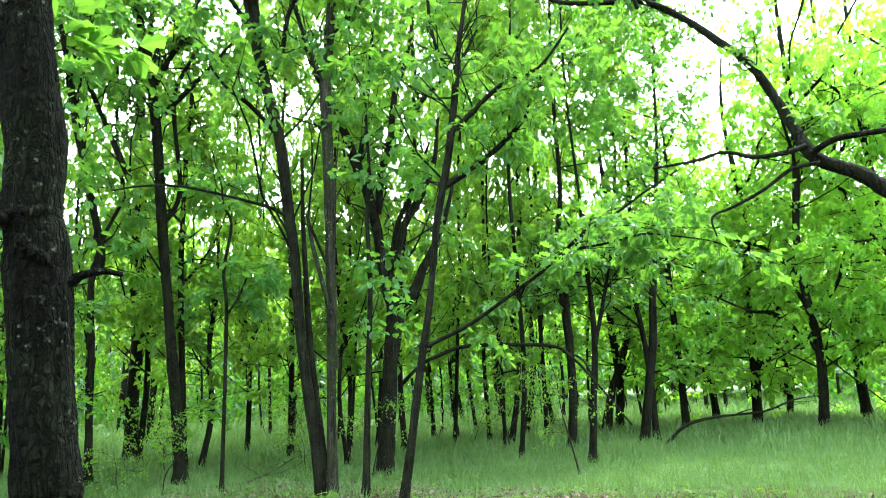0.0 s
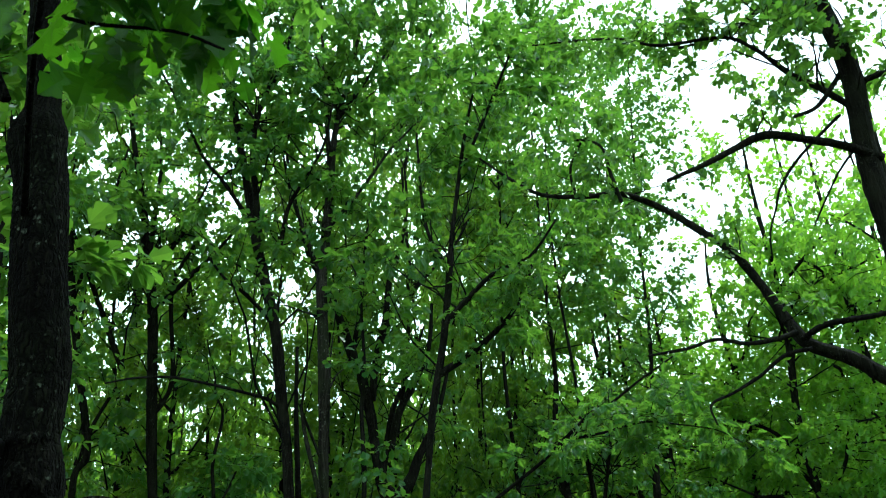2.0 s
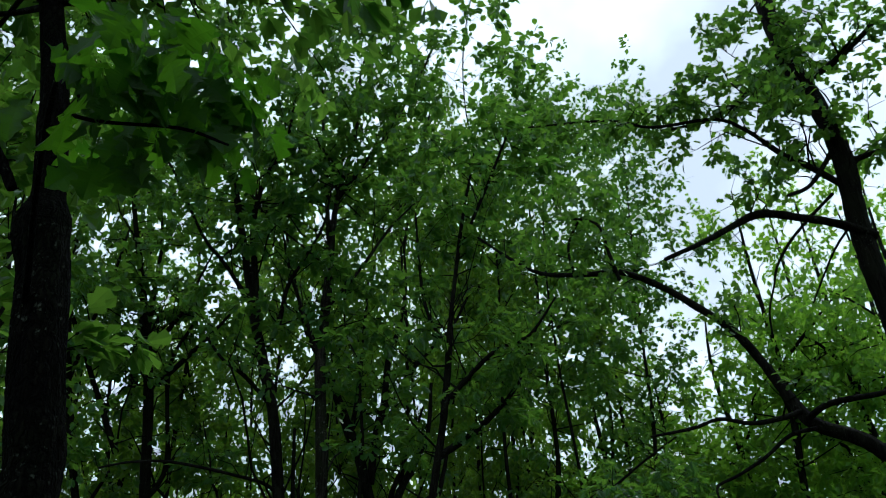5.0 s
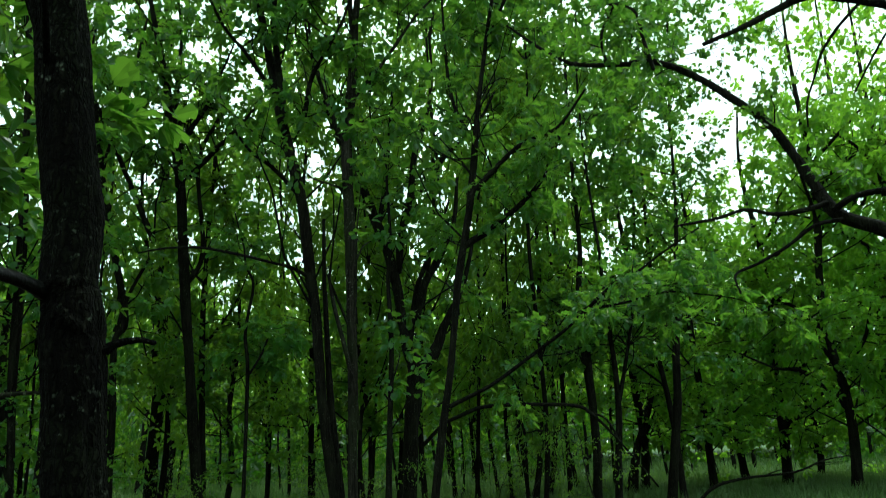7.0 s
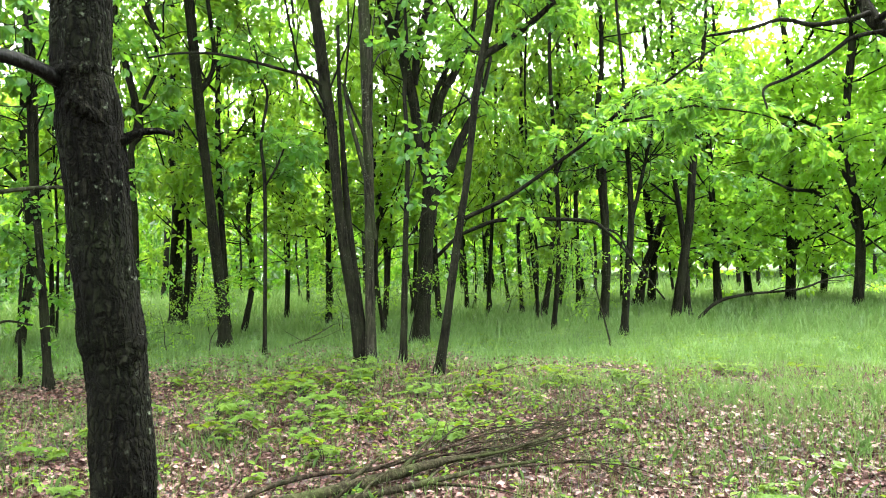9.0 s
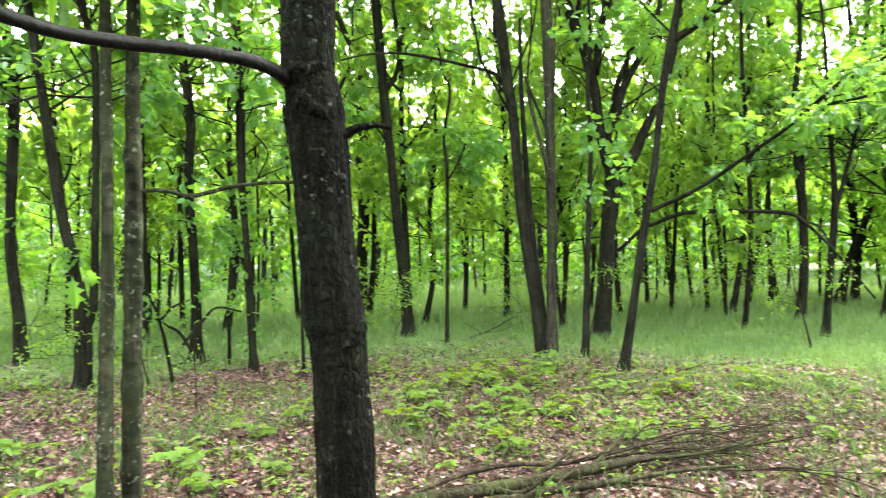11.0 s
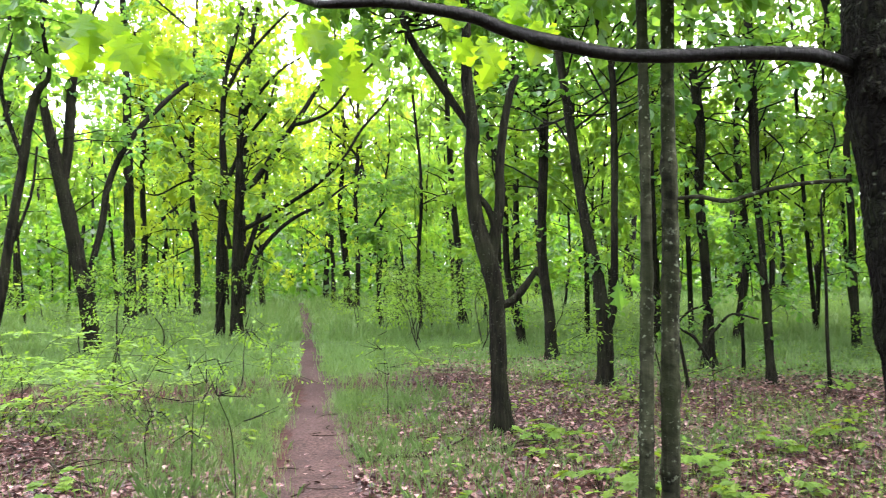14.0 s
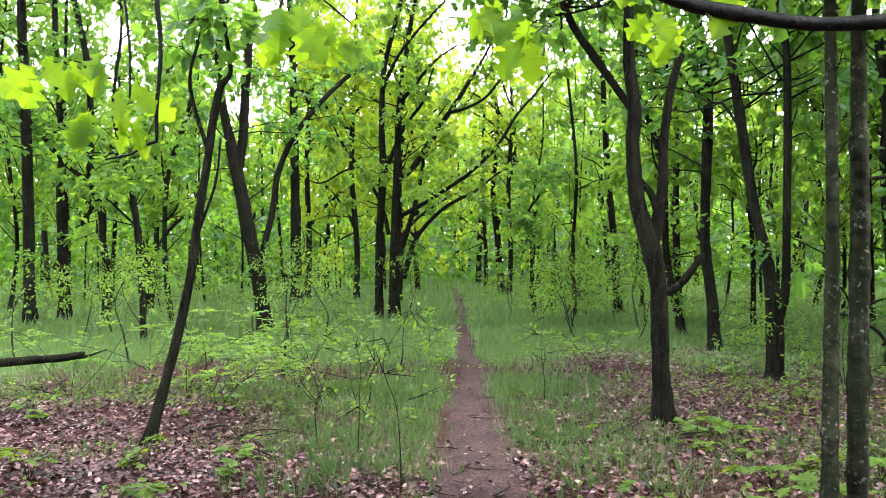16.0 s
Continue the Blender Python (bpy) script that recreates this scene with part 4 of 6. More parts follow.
t.limb([(6.32, 14.44, 2.17, 0.023), (6.51, 13.95, 1.98, 0.022), (6.55, 13.48, 1.43, 0.017)], "", False)
t.leaves(3.6, 34, 1.8, (0.3, 0.7), per=0, lift=(45, 80))
t.leaves(4.5, 28, 1.7, (0.2, 0.8), kind="plain", lift=(25, 70))
t.leaves(8.0, 40, 2.1, (0.4, 0.6), kind="plain", leaf_size=0.16)
t.leaves(3.2, 26, 2.8, (0.5, 0.5), per=0, lift=(42, 78))
t.done(LEAF)
t = Tree("oak_tree", "slender leaning oak with a long drooping branch", [(2.29, 10.74, 0.00, 0.07), (2.44, 10.71, 0.91, 0.061), (2.58, 10.68, 1.85, 0.055), (2.72, 10.65, 2.64, 0.049), (2.82, 10.63, 3.44, 0.049), (2.87, 10.62, 3.85, 0.0549), (2.96, 10.60, 4.32, 0.0549), (3.06, 10.58, 4.81, 0.0549), (3.14, 10.57, 5.32, 0.0549), (3.23, 10.55, 6.03, 0.0504), (3.28, 10.54, 6.49, 0.0364), (3.49, 10.50, 7.77, 0.0308), (3.65, 10.46, 8.62, 0.0238), (3.87, 10.42, 9.64, 0.0168)], 119, BARK, 13.5, 9)
t.limb([(2.97, 10.60, 4.40, 0.0562), (3.36, 10.58, 4.65, 0.0497), (3.72, 10.57, 4.92, 0.043), (4.20, 10.54, 5.41, 0.0319), (4.53, 10.53, 6.08, 0.0243), (4.80, 10.54, 6.77, 0.0169)], sides=6)
t.limb([(3.10, 10.58, 5.15, 0.0468), (3.43, 10.38, 5.51, 0.0393), (3.82, 10.17, 5.86, 0.0309), (4.31, 9.95, 6.06, 0.0234), (4.70, 9.74, 6.59, 0.0159)], sides=6)
t.limb([(3.23, 10.55, 5.98, 0.0319), (2.98, 10.74, 6.66, 0.029), (2.92, 10.88, 7.52, 0.0252), (2.93, 11.02, 8.67, 0.0178)], sides=6)
t.limb([(3.49, 10.50, 7.67, 0.0299), (4.02, 10.19, 8.93, 0.0263), (4.36, 9.91, 9.81, 0.0178)], sides=6)
t.limb([(2.69, 10.66, 2.15, 0.0341), (3.19, 10.29, 2.40, 0.0285), (3.65, 9.92, 2.74, 0.026), (4.02, 9.58, 3.03, 0.0229), (4.22, 9.27, 3.23, 0.0205), (4.61, 8.92, 3.28, 0.0174), (4.96, 8.57, 3.34, 0.0149), (5.24, 8.25, 3.25, 0.0105), (5.52, 7.92, 3.12, 0.00806), (5.62, 7.63, 2.93, 0.0062)], "long drooping leafy branch")
t.limb([(4.09, 9.26, 3.13, 0.025), (4.32, 8.96, 3.40, 0.021), (4.58, 8.65, 3.56, 0.017), (4.85, 8.34, 3.78, 0.014), (5.18, 8.02, 4.01, 0.01)], sides=6)
t.leaves(3.4, 20, 1.2, (0.3, 0.7), per=0, lift=(35, 75))
t.leaves(2.3, 62, 1.25, (0.1, 0.9), kind="lobed", leaf_size=0.16, lift=(-15, 45))
t.leaves(7.5, 36, 1.8, (0.5, 0.5), kind="wide", leaf_size=0.16)
t.leaves(3.2, 26, 2.8, (0.5, 0.5), per=0, lift=(42, 78))
t.done(LEAF)
t = Tree("oak_tree", "tall dark-barked oak in dense fresh leaf", [(7.05, 15.00, -0.02, 0.085), (7.14, 14.96, 1.19, 0.071), (7.22, 14.92, 2.12, 0.067), (7.23, 14.92, 3.05, 0.053), (7.16, 14.95, 4.24, 0.043), (7.14, 14.96, 5.43, 0.034)], 120, BARK, 15.0, 9)
t.limb([(7.22, 14.92, 2.24, 0.048), (7.46, 14.81, 3.27, 0.038), (7.66, 14.72, 4.20, 0.029)], "")
t.leaves(2.4, 20, 1.7, per=0, lift=(25, 68))
t.leaves(3.4, 44, 2.2, kind="wide")
t.leaves(7.0, 85, 2.7, (0.85, 0.15), leaf_size=0.17, kind="kite", per=6, lift=(-5, 50))
t.done(LEAF)
t = Tree("oak_tree", "tall dark-barked oak in dense fresh leaf", [(10.12, 18.51, -0.03, 0.131), (10.31, 18.40, 1.35, 0.113), (10.48, 18.31, 2.51, 0.107), (10.56, 18.27, 3.67, 0.096), (10.68, 18.20, 4.84, 0.078), (10.78, 18.14, 6.01, 0.06), (10.92, 18.07, 7.49, 0.048)], 121, BARK, 18.0, 9)
t.leaves(2.4, 20, 1.7, per=0, lift=(25, 68))
t.leaves(3.4, 44, 2.2, kind="wide")
t.leaves(7.0, 85, 2.7, (0.85, 0.15), leaf_size=0.17, kind="kite", per=6, lift=(-5, 50))
t.done(LEAF)
t = Tree("oak_tree", "tall dark-barked oak in dense fresh leaf", [(8.15, 18.53, -0.03, 0.116), (8.24, 18.49, 1.13, 0.111), (8.25, 18.49, 2.27, 0.1), (8.20, 18.51, 3.42, 0.118), (8.18, 18.52, 4.44, 0.106), (8.15, 18.53, 5.46, 0.083), (8.26, 18.48, 6.63, 0.06)], 122, BARK, 19.0, 9)
t.limb([(8.14, 18.53, 3.57, 0.059), (7.76, 18.70, 3.81, 0.053), (7.52, 18.81, 4.33, 0.042), (7.68, 18.74, 5.06, 0.036)], "")
t.leaves(2.4, 20, 1.7, per=0, lift=(25, 68))
t.leaves(3.4, 44, 2.2, kind="wide")
t.leaves(7.0, 85, 2.7, (0.85, 0.15), leaf_size=0.17, kind="kite", per=6, lift=(-5, 50))
t.done(LEAF)
t = Tree("oak_tree", "tall dark-barked oak in dense fresh leaf", [(11.52, 23.54, -0.04, 0.179), (11.79, 23.41, 1.34, 0.12), (12.06, 23.28, 2.06, 0.112), (12.34, 23.14, 3.14, 0.097), (12.50, 23.06, 4.97, 0.075), (12.66, 22.98, 6.81, 0.06)], 123, BARK, 21.0, 9)
t.leaves(2.4, 20, 1.7, per=0, lift=(25, 68))
t.leaves(3.4, 44, 2.2, kind="wide")
t.leaves(7.0, 85, 2.7, (0.85, 0.15), leaf_size=0.17, kind="kite", per=6, lift=(-5, 50))
t.done(LEAF)
t = Tree("oak_tree", "large oak with long crooked limbs over a clearing", [(6.37, 6.10, -0.10, 0.109), (6.54, 5.91, 2.41, 0.118), (6.59, 5.86, 4.50, 0.118), (6.58, 5.87, 5.29, 0.113), (6.60, 5.85, 5.98, 0.112), (6.64, 5.80, 6.71, 0.111), (6.59, 5.86, 7.48, 0.11), (6.50, 5.96, 8.25, 0.109), (6.48, 5.98, 9.31, 0.102), (6.52, 5.94, 10.53, 0.082)], 124, BARK, 14, 14)
t.limb([(6.67, 5.77, 5.58, 0.06), (6.29, 5.82, 5.72, 0.047), (5.88, 5.90, 5.81, 0.045), (5.47, 5.99, 5.87, 0.047), (5.10, 6.03, 5.70, 0.037), (4.73, 6.06, 5.50, 0.031), (4.30, 6.17, 5.32, 0.021)], "")
t.limb([(6.60, 5.85, 6.24, 0.041), (6.35, 6.01, 6.60, 0.037), (6.12, 6.12, 6.83, 0.035), (5.88, 6.27, 7.24, 0.025), (5.60, 6.45, 7.52, 0.023), (5.05, 6.94, 7.69, 0.021), (4.63, 7.28, 8.00, 0.015), (3.85, 8.03, 8.35, 0.013)], "")
t.limb([(6.47, 5.99, 8.09, 0.04), (6.18, 6.32, 7.96, 0.035), (5.83, 6.72, 7.78, 0.027), (5.39, 7.20, 7.87, 0.018)], "")
t.limb([(6.59, 5.86, 6.75, 0.032), (6.19, 5.93, 6.28, 0.026), (5.85, 5.94, 6.11, 0.02)], "")
t.limb([(6.55, 5.91, 7.76, 0.045), (6.87, 5.54, 7.94, 0.038), (7.21, 5.17, 8.26, 0.027)], "")
t.limb([(6.71, 5.73, 6.55, 0.036), (6.89, 5.52, 6.54, 0.031), (7.14, 5.24, 6.45, 0.025)], "")
t.limb([(6.52, 5.94, 2.00, 0.098), (7.02, 6.42, 3.13, 0.105), (6.80, 6.67, 3.46, 0.089), (6.65, 6.85, 3.69, 0.083), (6.39, 7.15, 3.93, 0.078), (6.29, 7.29, 4.27, 0.066), (6.20, 7.41, 4.64, 0.059), (6.12, 7.55, 5.00, 0.055), (6.02, 7.69, 5.30, 0.053), (5.82, 7.92, 5.65, 0.051), (5.54, 8.22, 6.08, 0.047), (5.18, 8.60, 6.47, 0.043), (4.84, 8.95, 6.58, 0.036), (4.37, 9.43, 6.81, 0.031), (4.01, 9.80, 7.26, 0.025), (3.70, 10.13, 7.75, 0.018)], "")
t.limb([(6.24, 7.06, 3.96, 0.038), (6.44, 6.88, 4.08, 0.035), (6.80, 6.56, 4.09, 0.03), (7.08, 6.31, 4.11, 0.022)], "")
t.limb([(6.21, 7.09, 4.05, 0.033), (5.98, 7.13, 3.98, 0.031), (5.66, 7.25, 3.95, 0.026), (5.36, 7.37, 4.03, 0.023), (5.06, 7.47, 3.95, 0.021), (4.65, 7.68, 3.91, 0.013)], "")
t.limb([(6.30, 7.01, 3.84, 0.025), (6.02, 7.13, 3.79, 0.023), (5.73, 7.25, 3.58, 0.02), (5.44, 7.38, 3.42, 0.018), (5.20, 7.46, 3.31, 0.015), (5.16, 7.36, 3.08, 0.01)], "")
t.limb([(4.94, 8.22, 6.14, 0.027), (4.88, 8.28, 6.59, 0.025), (4.81, 8.34, 7.06, 0.019), (4.47, 8.65, 7.30, 0.016)], "")
t.limb([(4.50, 8.62, 6.39, 0.022), (4.48, 8.63, 6.83, 0.019), (4.65, 8.49, 7.22, 0.016)], "")
t.limb([(6.49, 5.96, 6.22, 0.022), (6.30, 6.17, 6.03, 0.019), (6.10, 6.37, 5.80, 0.019), (5.96, 6.52, 5.55, 0.016), (5.90, 6.59, 5.33, 0.013), (5.82, 6.68, 5.05, 0.013), (5.79, 6.70, 4.76, 0.009)], "bare dead hanging twig", False, sides=5)
t.limb([(6.63, 5.82, 5.89, 0.018), (6.43, 6.03, 5.64, 0.015), (6.28, 6.18, 5.36, 0.012), (6.13, 6.35, 5.02, 0.009)], "", False, sides=5)
t.leaves(6.3, 84, 1.5, (0.3, 0.7), leaf_size=0.115, each=(5, 9))
t.leaves(3.4, 14, 1.0, (0.2, 0.8), leaf_size=0.115)
t.done(LEAF)
t = Tree("oak_tree", "many-stemmed spreading oak, its leaf coloured yellow-green for sunlight", [(-14.88, 12.08, 0.00, 0.172), (-14.87, 12.09, 0.61, 0.145), (-14.84, 12.11, 2.26, 0.133), (-14.82, 12.15, 3.51, 0.113), (-14.81, 12.15, 4.41, 0.080), (-14.78, 12.20, 5.41, 0.073), (-14.70, 12.29, 6.29, 0.060), (-14.61, 12.40, 7.24, 0.054), (-14.55, 12.48, 7.99, 0.040)], 125, BARK, 11, 9)
t.limb([(-15.33, 12.00, 0.00, 0.120), (-15.33, 11.99, 1.08, 0.107), (-15.32, 12.00, 2.18, 0.100), (-15.27, 12.07, 3.72, 0.094), (-15.29, 12.04, 4.72, 0.081), (-15.26, 12.08, 6.09, 0.067), (-15.15, 12.22, 6.92, 0.061), (-14.98, 12.43, 7.96, 0.048)], "")
t.limb([(-14.82, 12.15, 3.40, 0.086), (-14.76, 12.22, 3.50, 0.080), (-14.69, 12.62, 3.86, 0.074), (-14.62, 13.17, 4.65, 0.069), (-14.55, 13.73, 5.34, 0.064), (-14.46, 14.32, 6.19, 0.051), (-14.36, 14.74, 6.84, 0.037), (-14.28, 15.00, 7.36, 0.022)], "")
t.limb([(-14.53, 13.60, 5.22, 0.049), (-14.04, 13.72, 5.29, 0.042), (-13.44, 13.82, 5.49, 0.034), (-12.94, 13.96, 6.00, 0.034), (-12.39, 14.16, 6.53, 0.027), (-11.90, 14.43, 7.03, 0.020)], "")
t.limb([(-14.75, 12.23, 2.58, 0.066), (-14.61, 12.24, 2.64, 0.060), (-13.94, 12.42, 2.94, 0.052), (-13.35, 12.67, 3.30, 0.045), (-12.97, 12.81, 3.54, 0.045), (-12.38, 13.07, 4.10, 0.038), (-11.96, 13.26, 4.77, 0.032), (-11.56, 13.44, 5.22, 0.025), (-11.33, 13.55, 5.52, 0.019), (-11.25, 13.65, 5.69, 0.013)], "")
t.limb([(-14.72, 12.27, 1.08, 0.073), (-14.84, 12.60, 1.74, 0.068), (-14.92, 12.97, 2.21, 0.055), (-14.88, 13.64, 2.77, 0.050), (-14.79, 14.23, 3.10, 0.043), (-14.69, 14.66, 3.29, 0.037), (-14.52, 15.34, 3.79, 0.030), (-14.33, 15.89, 4.10, 0.023)], "")
t.limb([(-14.87, 12.25, 1.61, 0.073), (-14.90, 12.52, 2.20, 0.068), (-14.92, 12.81, 2.92, 0.062), (-14.95, 13.08, 3.78, 0.049), (-15.00, 13.18, 4.12, 0.042), (-14.87, 13.50, 4.68, 0.028)], "")
t.limb([(-14.81, 12.15, 4.67, 0.060), (-14.75, 12.23, 5.32, 0.053), (-14.48, 12.24, 5.55, 0.046), (-13.87, 12.51, 6.22, 0.033), (-13.37, 12.80, 6.57, 0.020)], "")
t.limb([(-15.19, 12.00, 5.70, 0.060), (-15.05, 12.02, 5.95, 0.053), (-14.60, 12.10, 6.53, 0.040), (-14.04, 12.31, 7.10, 0.033), (-13.56, 12.58, 7.61, 0.026)], "")
t.limb([(-15.25, 12.09, 3.63, 0.060), (-14.99, 12.09, 4.01, 0.053), (-14.62, 12.23, 4.76, 0.046), (-14.12, 12.36, 5.26, 0.033), (-13.96, 12.40, 5.69, 0.026), (-13.81, 12.42, 6.04, 0.020)], "")
t.limb([(-15.11, 12.11, 2.15, 0.060), (-15.33, 12.16, 2.62, 0.054), (-15.61, 12.12, 3.19, 0.048), (-16.13, 11.96, 3.88, 0.041), (-16.66, 11.80, 4.56, 0.035), (-16.85, 11.72, 4.95, 0.021)], "")
t.limb([(-16.13, 11.96, 3.88, 0.027), (-16.47, 11.72, 3.76, 0.027), (-16.96, 11.43, 3.49, 0.021), (-17.29, 11.19, 3.57, 0.014)], "")
t.leaves(2.0, 34, 1.8, (0.2, 0.8), per=0, lift=(25, 65))
t.leaves(2.6, 84, 1.9, (0.3, 0.7), kind="wide")
# the yellower leaf colour stands in for sunlight on this crown
t.done(LEAF_YOUNG)
t = Tree("oak_tree", "dark-barked oak tree in fresh green leaf", [(-14.95, 8.61, -0.02, 0.167), (-15.02, 8.49, 1.08, 0.152), (-15.12, 8.33, 2.04, 0.147), (-15.20, 8.20, 2.87, 0.142), (-15.27, 8.06, 3.58, 0.132), (-15.33, 7.96, 4.18, 0.107), (-15.40, 7.84, 4.89, 0.088), (-15.43, 7.78, 6.07, 0.083), (-15.39, 7.86, 7.27, 0.063)], 126, BARK, 14.0, 9)
t.limb([(-15.23, 8.14, 3.47, 0.108), (-15.18, 8.22, 4.19, 0.103), (-15.15, 8.27, 5.27, 0.093), (-15.11, 8.35, 6.47, 0.079), (-15.06, 8.42, 7.81, 0.059)], "")
t.limb([(-15.03, 8.48, 1.32, 0.059), (-15.00, 8.81, 2.53, 0.07), (-15.05, 8.98, 3.39, 0.065), (-14.98, 9.37, 4.28, 0.061), (-14.82, 9.92, 5.02, 0.057), (-14.64, 10.50, 5.64, 0.047), (-14.46, 11.08, 5.99, 0.032)], "")
t.leaves(3.2, 36, 2.0, kind="wide")
t.leaves(2.4, 20, 1.7, per=0, lift=(25, 68))
t.leaves(1.8, 3, 1.1, leaf_size=0.12, kind="wide")
t.leaves(8.5, 26, 2.1, kind="kite")
t.leaves(0.2, 4, 0.4, leaf_size=0.08, top=2.2, lift=(20, 70), kind="wide")
t.done(LEAF)
t = Tree("oak_tree", "dark-barked oak tree in fresh green leaf", [(-23.39, 14.75, -0.04, 0.191), (-23.40, 14.72, 2.72, 0.176), (-23.42, 14.70, 4.67, 0.16), (-23.44, 14.67, 6.63, 0.144), (-23.46, 14.64, 8.38, 0.128), (-23.52, 14.55, 10.53, 0.104)], 127, BARK, 14.0, 9)
t.leaves(3.2, 36, 2.0, kind="wide")
t.leaves(2.4, 20, 1.7, per=0, lift=(25, 68))
t.leaves(1.8, 3, 1.1, leaf_size=0.12, kind="wide")
t.leaves(8.5, 26, 2.1, kind="kite")
t.leaves(0.2, 4, 0.4, leaf_size=0.08, top=2.2, lift=(20, 70), kind="wide")
t.done(LEAF)
t = Tree("oak_tree", "slim dark tree leaning over the dry leaves", [(-6.78, 2.71, -0.01, 0.053), (-6.73, 2.84, 0.45, 0.045), (-6.69, 2.94, 0.88, 0.042), (-6.65, 3.03, 1.36, 0.038), (-6.63, 3.09, 1.85, 0.038), (-6.60, 3.16, 2.34, 0.036), (-6.58, 3.21, 2.74, 0.036), (-6.56, 3.27, 3.04, 0.034), (-6.53, 3.35, 3.20, 0.02)], 128, BARK, 5.0, 9)
t.limb([(-6.59, 3.18, 2.44, 0.02), (-6.64, 3.07, 2.83, 0.018), (-6.65, 3.03, 3.12, 0.016), (-6.62, 3.12, 3.52, 0.014)], "")
t.limb([(-6.63, 3.09, 1.75, 0.014), (-6.58, 3.23, 2.19, 0.012), (-6.56, 3.27, 2.59, 0.01)], "", False)
t.leaves(2.4, 6, 0.8)
t.done(LEAF)
t = Tree("oak_tree", "dark-barked oak tree in fresh green leaf", [(-19.73, 7.03, -0.03, 0.107), (-19.72, 7.05, 1.30, 0.096), (-19.75, 6.96, 1.99, 0.084), (-19.76, 6.93, 2.81, 0.101), (-19.84, 6.72, 3.49, 0.101), (-19.85, 6.70, 4.45, 0.084), (-19.85, 6.69, 5.40, 0.078), (-19.88, 6.60, 6.49, 0.078), (-19.96, 6.37, 7.69, 0.067)], 129, BARK, 14.0, 9)
t.limb([(-19.82, 6.78, 3.36, 0.067), (-20.04, 6.14, 3.87, 0.055), (-20.28, 5.46, 4.84, 0.054), (-20.48, 4.92, 5.13, 0.043)], "")
t.leaves(3.2, 36, 2.0, kind="wide")
t.leaves(2.4, 20, 1.7, per=0, lift=(25, 68))
t.leaves(1.8, 3, 1.1, leaf_size=0.12, kind="wide")
t.leaves(8.5, 26, 2.1, kind="kite")
t.leaves(0.2, 4, 0.4, leaf_size=0.08, top=2.2, lift=(20, 70), kind="wide")
t.done(LEAF)
t = Tree("oak_tree", "dark-barked oak tree in fresh green leaf", [(-22.21, 9.17, -0.03, 0.112), (-22.25, 9.06, 1.25, 0.099), (-22.35, 8.82, 2.54, 0.098), (-22.40, 8.70, 3.66, 0.092), (-22.35, 8.82, 4.46, 0.085), (-22.21, 9.16, 5.77, 0.079), (-22.01, 9.65, 7.11, 0.067), (-21.83, 10.08, 8.13, 0.054)], 130, BARK, 14.0, 9)
t.limb([(-22.23, 9.11, 1.25, 0.059), (-22.07, 9.51, 2.22, 0.053), (-21.83, 10.08, 2.88, 0.04)], "")
t.leaves(3.2, 36, 2.0, kind="wide")
t.leaves(2.4, 20, 1.7, per=0, lift=(25, 68))
t.leaves(1.8, 3, 1.1, leaf_size=0.12, kind="wide")
t.leaves(8.5, 26, 2.1, kind="kite")
t.leaves(0.2, 4, 0.4, leaf_size=0.08, top=2.2, lift=(20, 70), kind="wide")
t.done(LEAF)
t = Tree("oak_tree", "dark-barked oak tree in fresh green leaf", [(-19.52, 5.29, 0.23, 0.136), (-19.53, 5.23, 3.24, 0.12), (-19.55, 5.18, 4.90, 0.115), (-19.56, 5.12, 6.43, 0.105), (-19.57, 5.09, 7.70, 0.094)], 131, BARK, 14.0, 9)
t.leaves(3.2, 36, 2.0, kind="wide")
t.leaves(2.4, 20, 1.7, per=0, lift=(25, 68))
t.leaves(1.8, 3, 1.1, leaf_size=0.12, kind="wide")
t.leaves(8.5, 26, 2.1, kind="kite")
t.leaves(0.2, 4, 0.4, leaf_size=0.08, top=2.2, lift=(20, 70), kind="wide")
t.done(LEAF)
t = Tree("oak_tree", "dark-barked oak tree in fresh green leaf", [(-21.23, 6.56, 0.21, 0.152), (-21.25, 6.51, 1.73, 0.135), (-21.25, 6.49, 3.15, 0.141), (-21.25, 6.51, 4.44, 0.106), (-21.28, 6.39, 6.01, 0.082), (-21.30, 6.32, 7.58, 0.07)], 132, BARK, 14.0, 9)
t.limb([(-21.30, 6.33, 1.30, 0.07), (-21.17, 6.76, 2.16, 0.059), (-21.04, 7.20, 2.96, 0.048)], "")
t.leaves(3.2, 36, 2.0, kind="wide")
t.leaves(2.4, 20, 1.7, per=0, lift=(25, 68))
t.leaves(1.8, 3, 1.1, leaf_size=0.12, kind="wide")
t.leaves(8.5, 26, 2.1, kind="kite")
t.leaves(0.2, 4, 0.4, leaf_size=0.08, top=2.2, lift=(20, 70), kind="wide")
t.done(LEAF)
t = Tree("oak_tree", "dark-barked oak tree in fresh green leaf", [(-12.85, 18.47, -0.03, 0.122), (-12.92, 18.42, 1.98, 0.103), (-13.04, 18.34, 3.56, 0.091), (-13.13, 18.28, 5.63, 0.078), (-13.19, 18.23, 7.86, 0.059)], 133, BARK, 14.0, 9)
t.leaves(3.2, 36, 2.0, kind="wide")
t.leaves(2.4, 20, 1.7, per=0, lift=(25, 68))
t.leaves(1.8, 3, 1.1, leaf_size=0.12, kind="wide")
t.leaves(8.5, 26, 2.1, kind="kite")
t.leaves(0.2, 4, 0.4, leaf_size=0.08, top=2.2, lift=(20, 70), kind="wide")
t.done(LEAF)
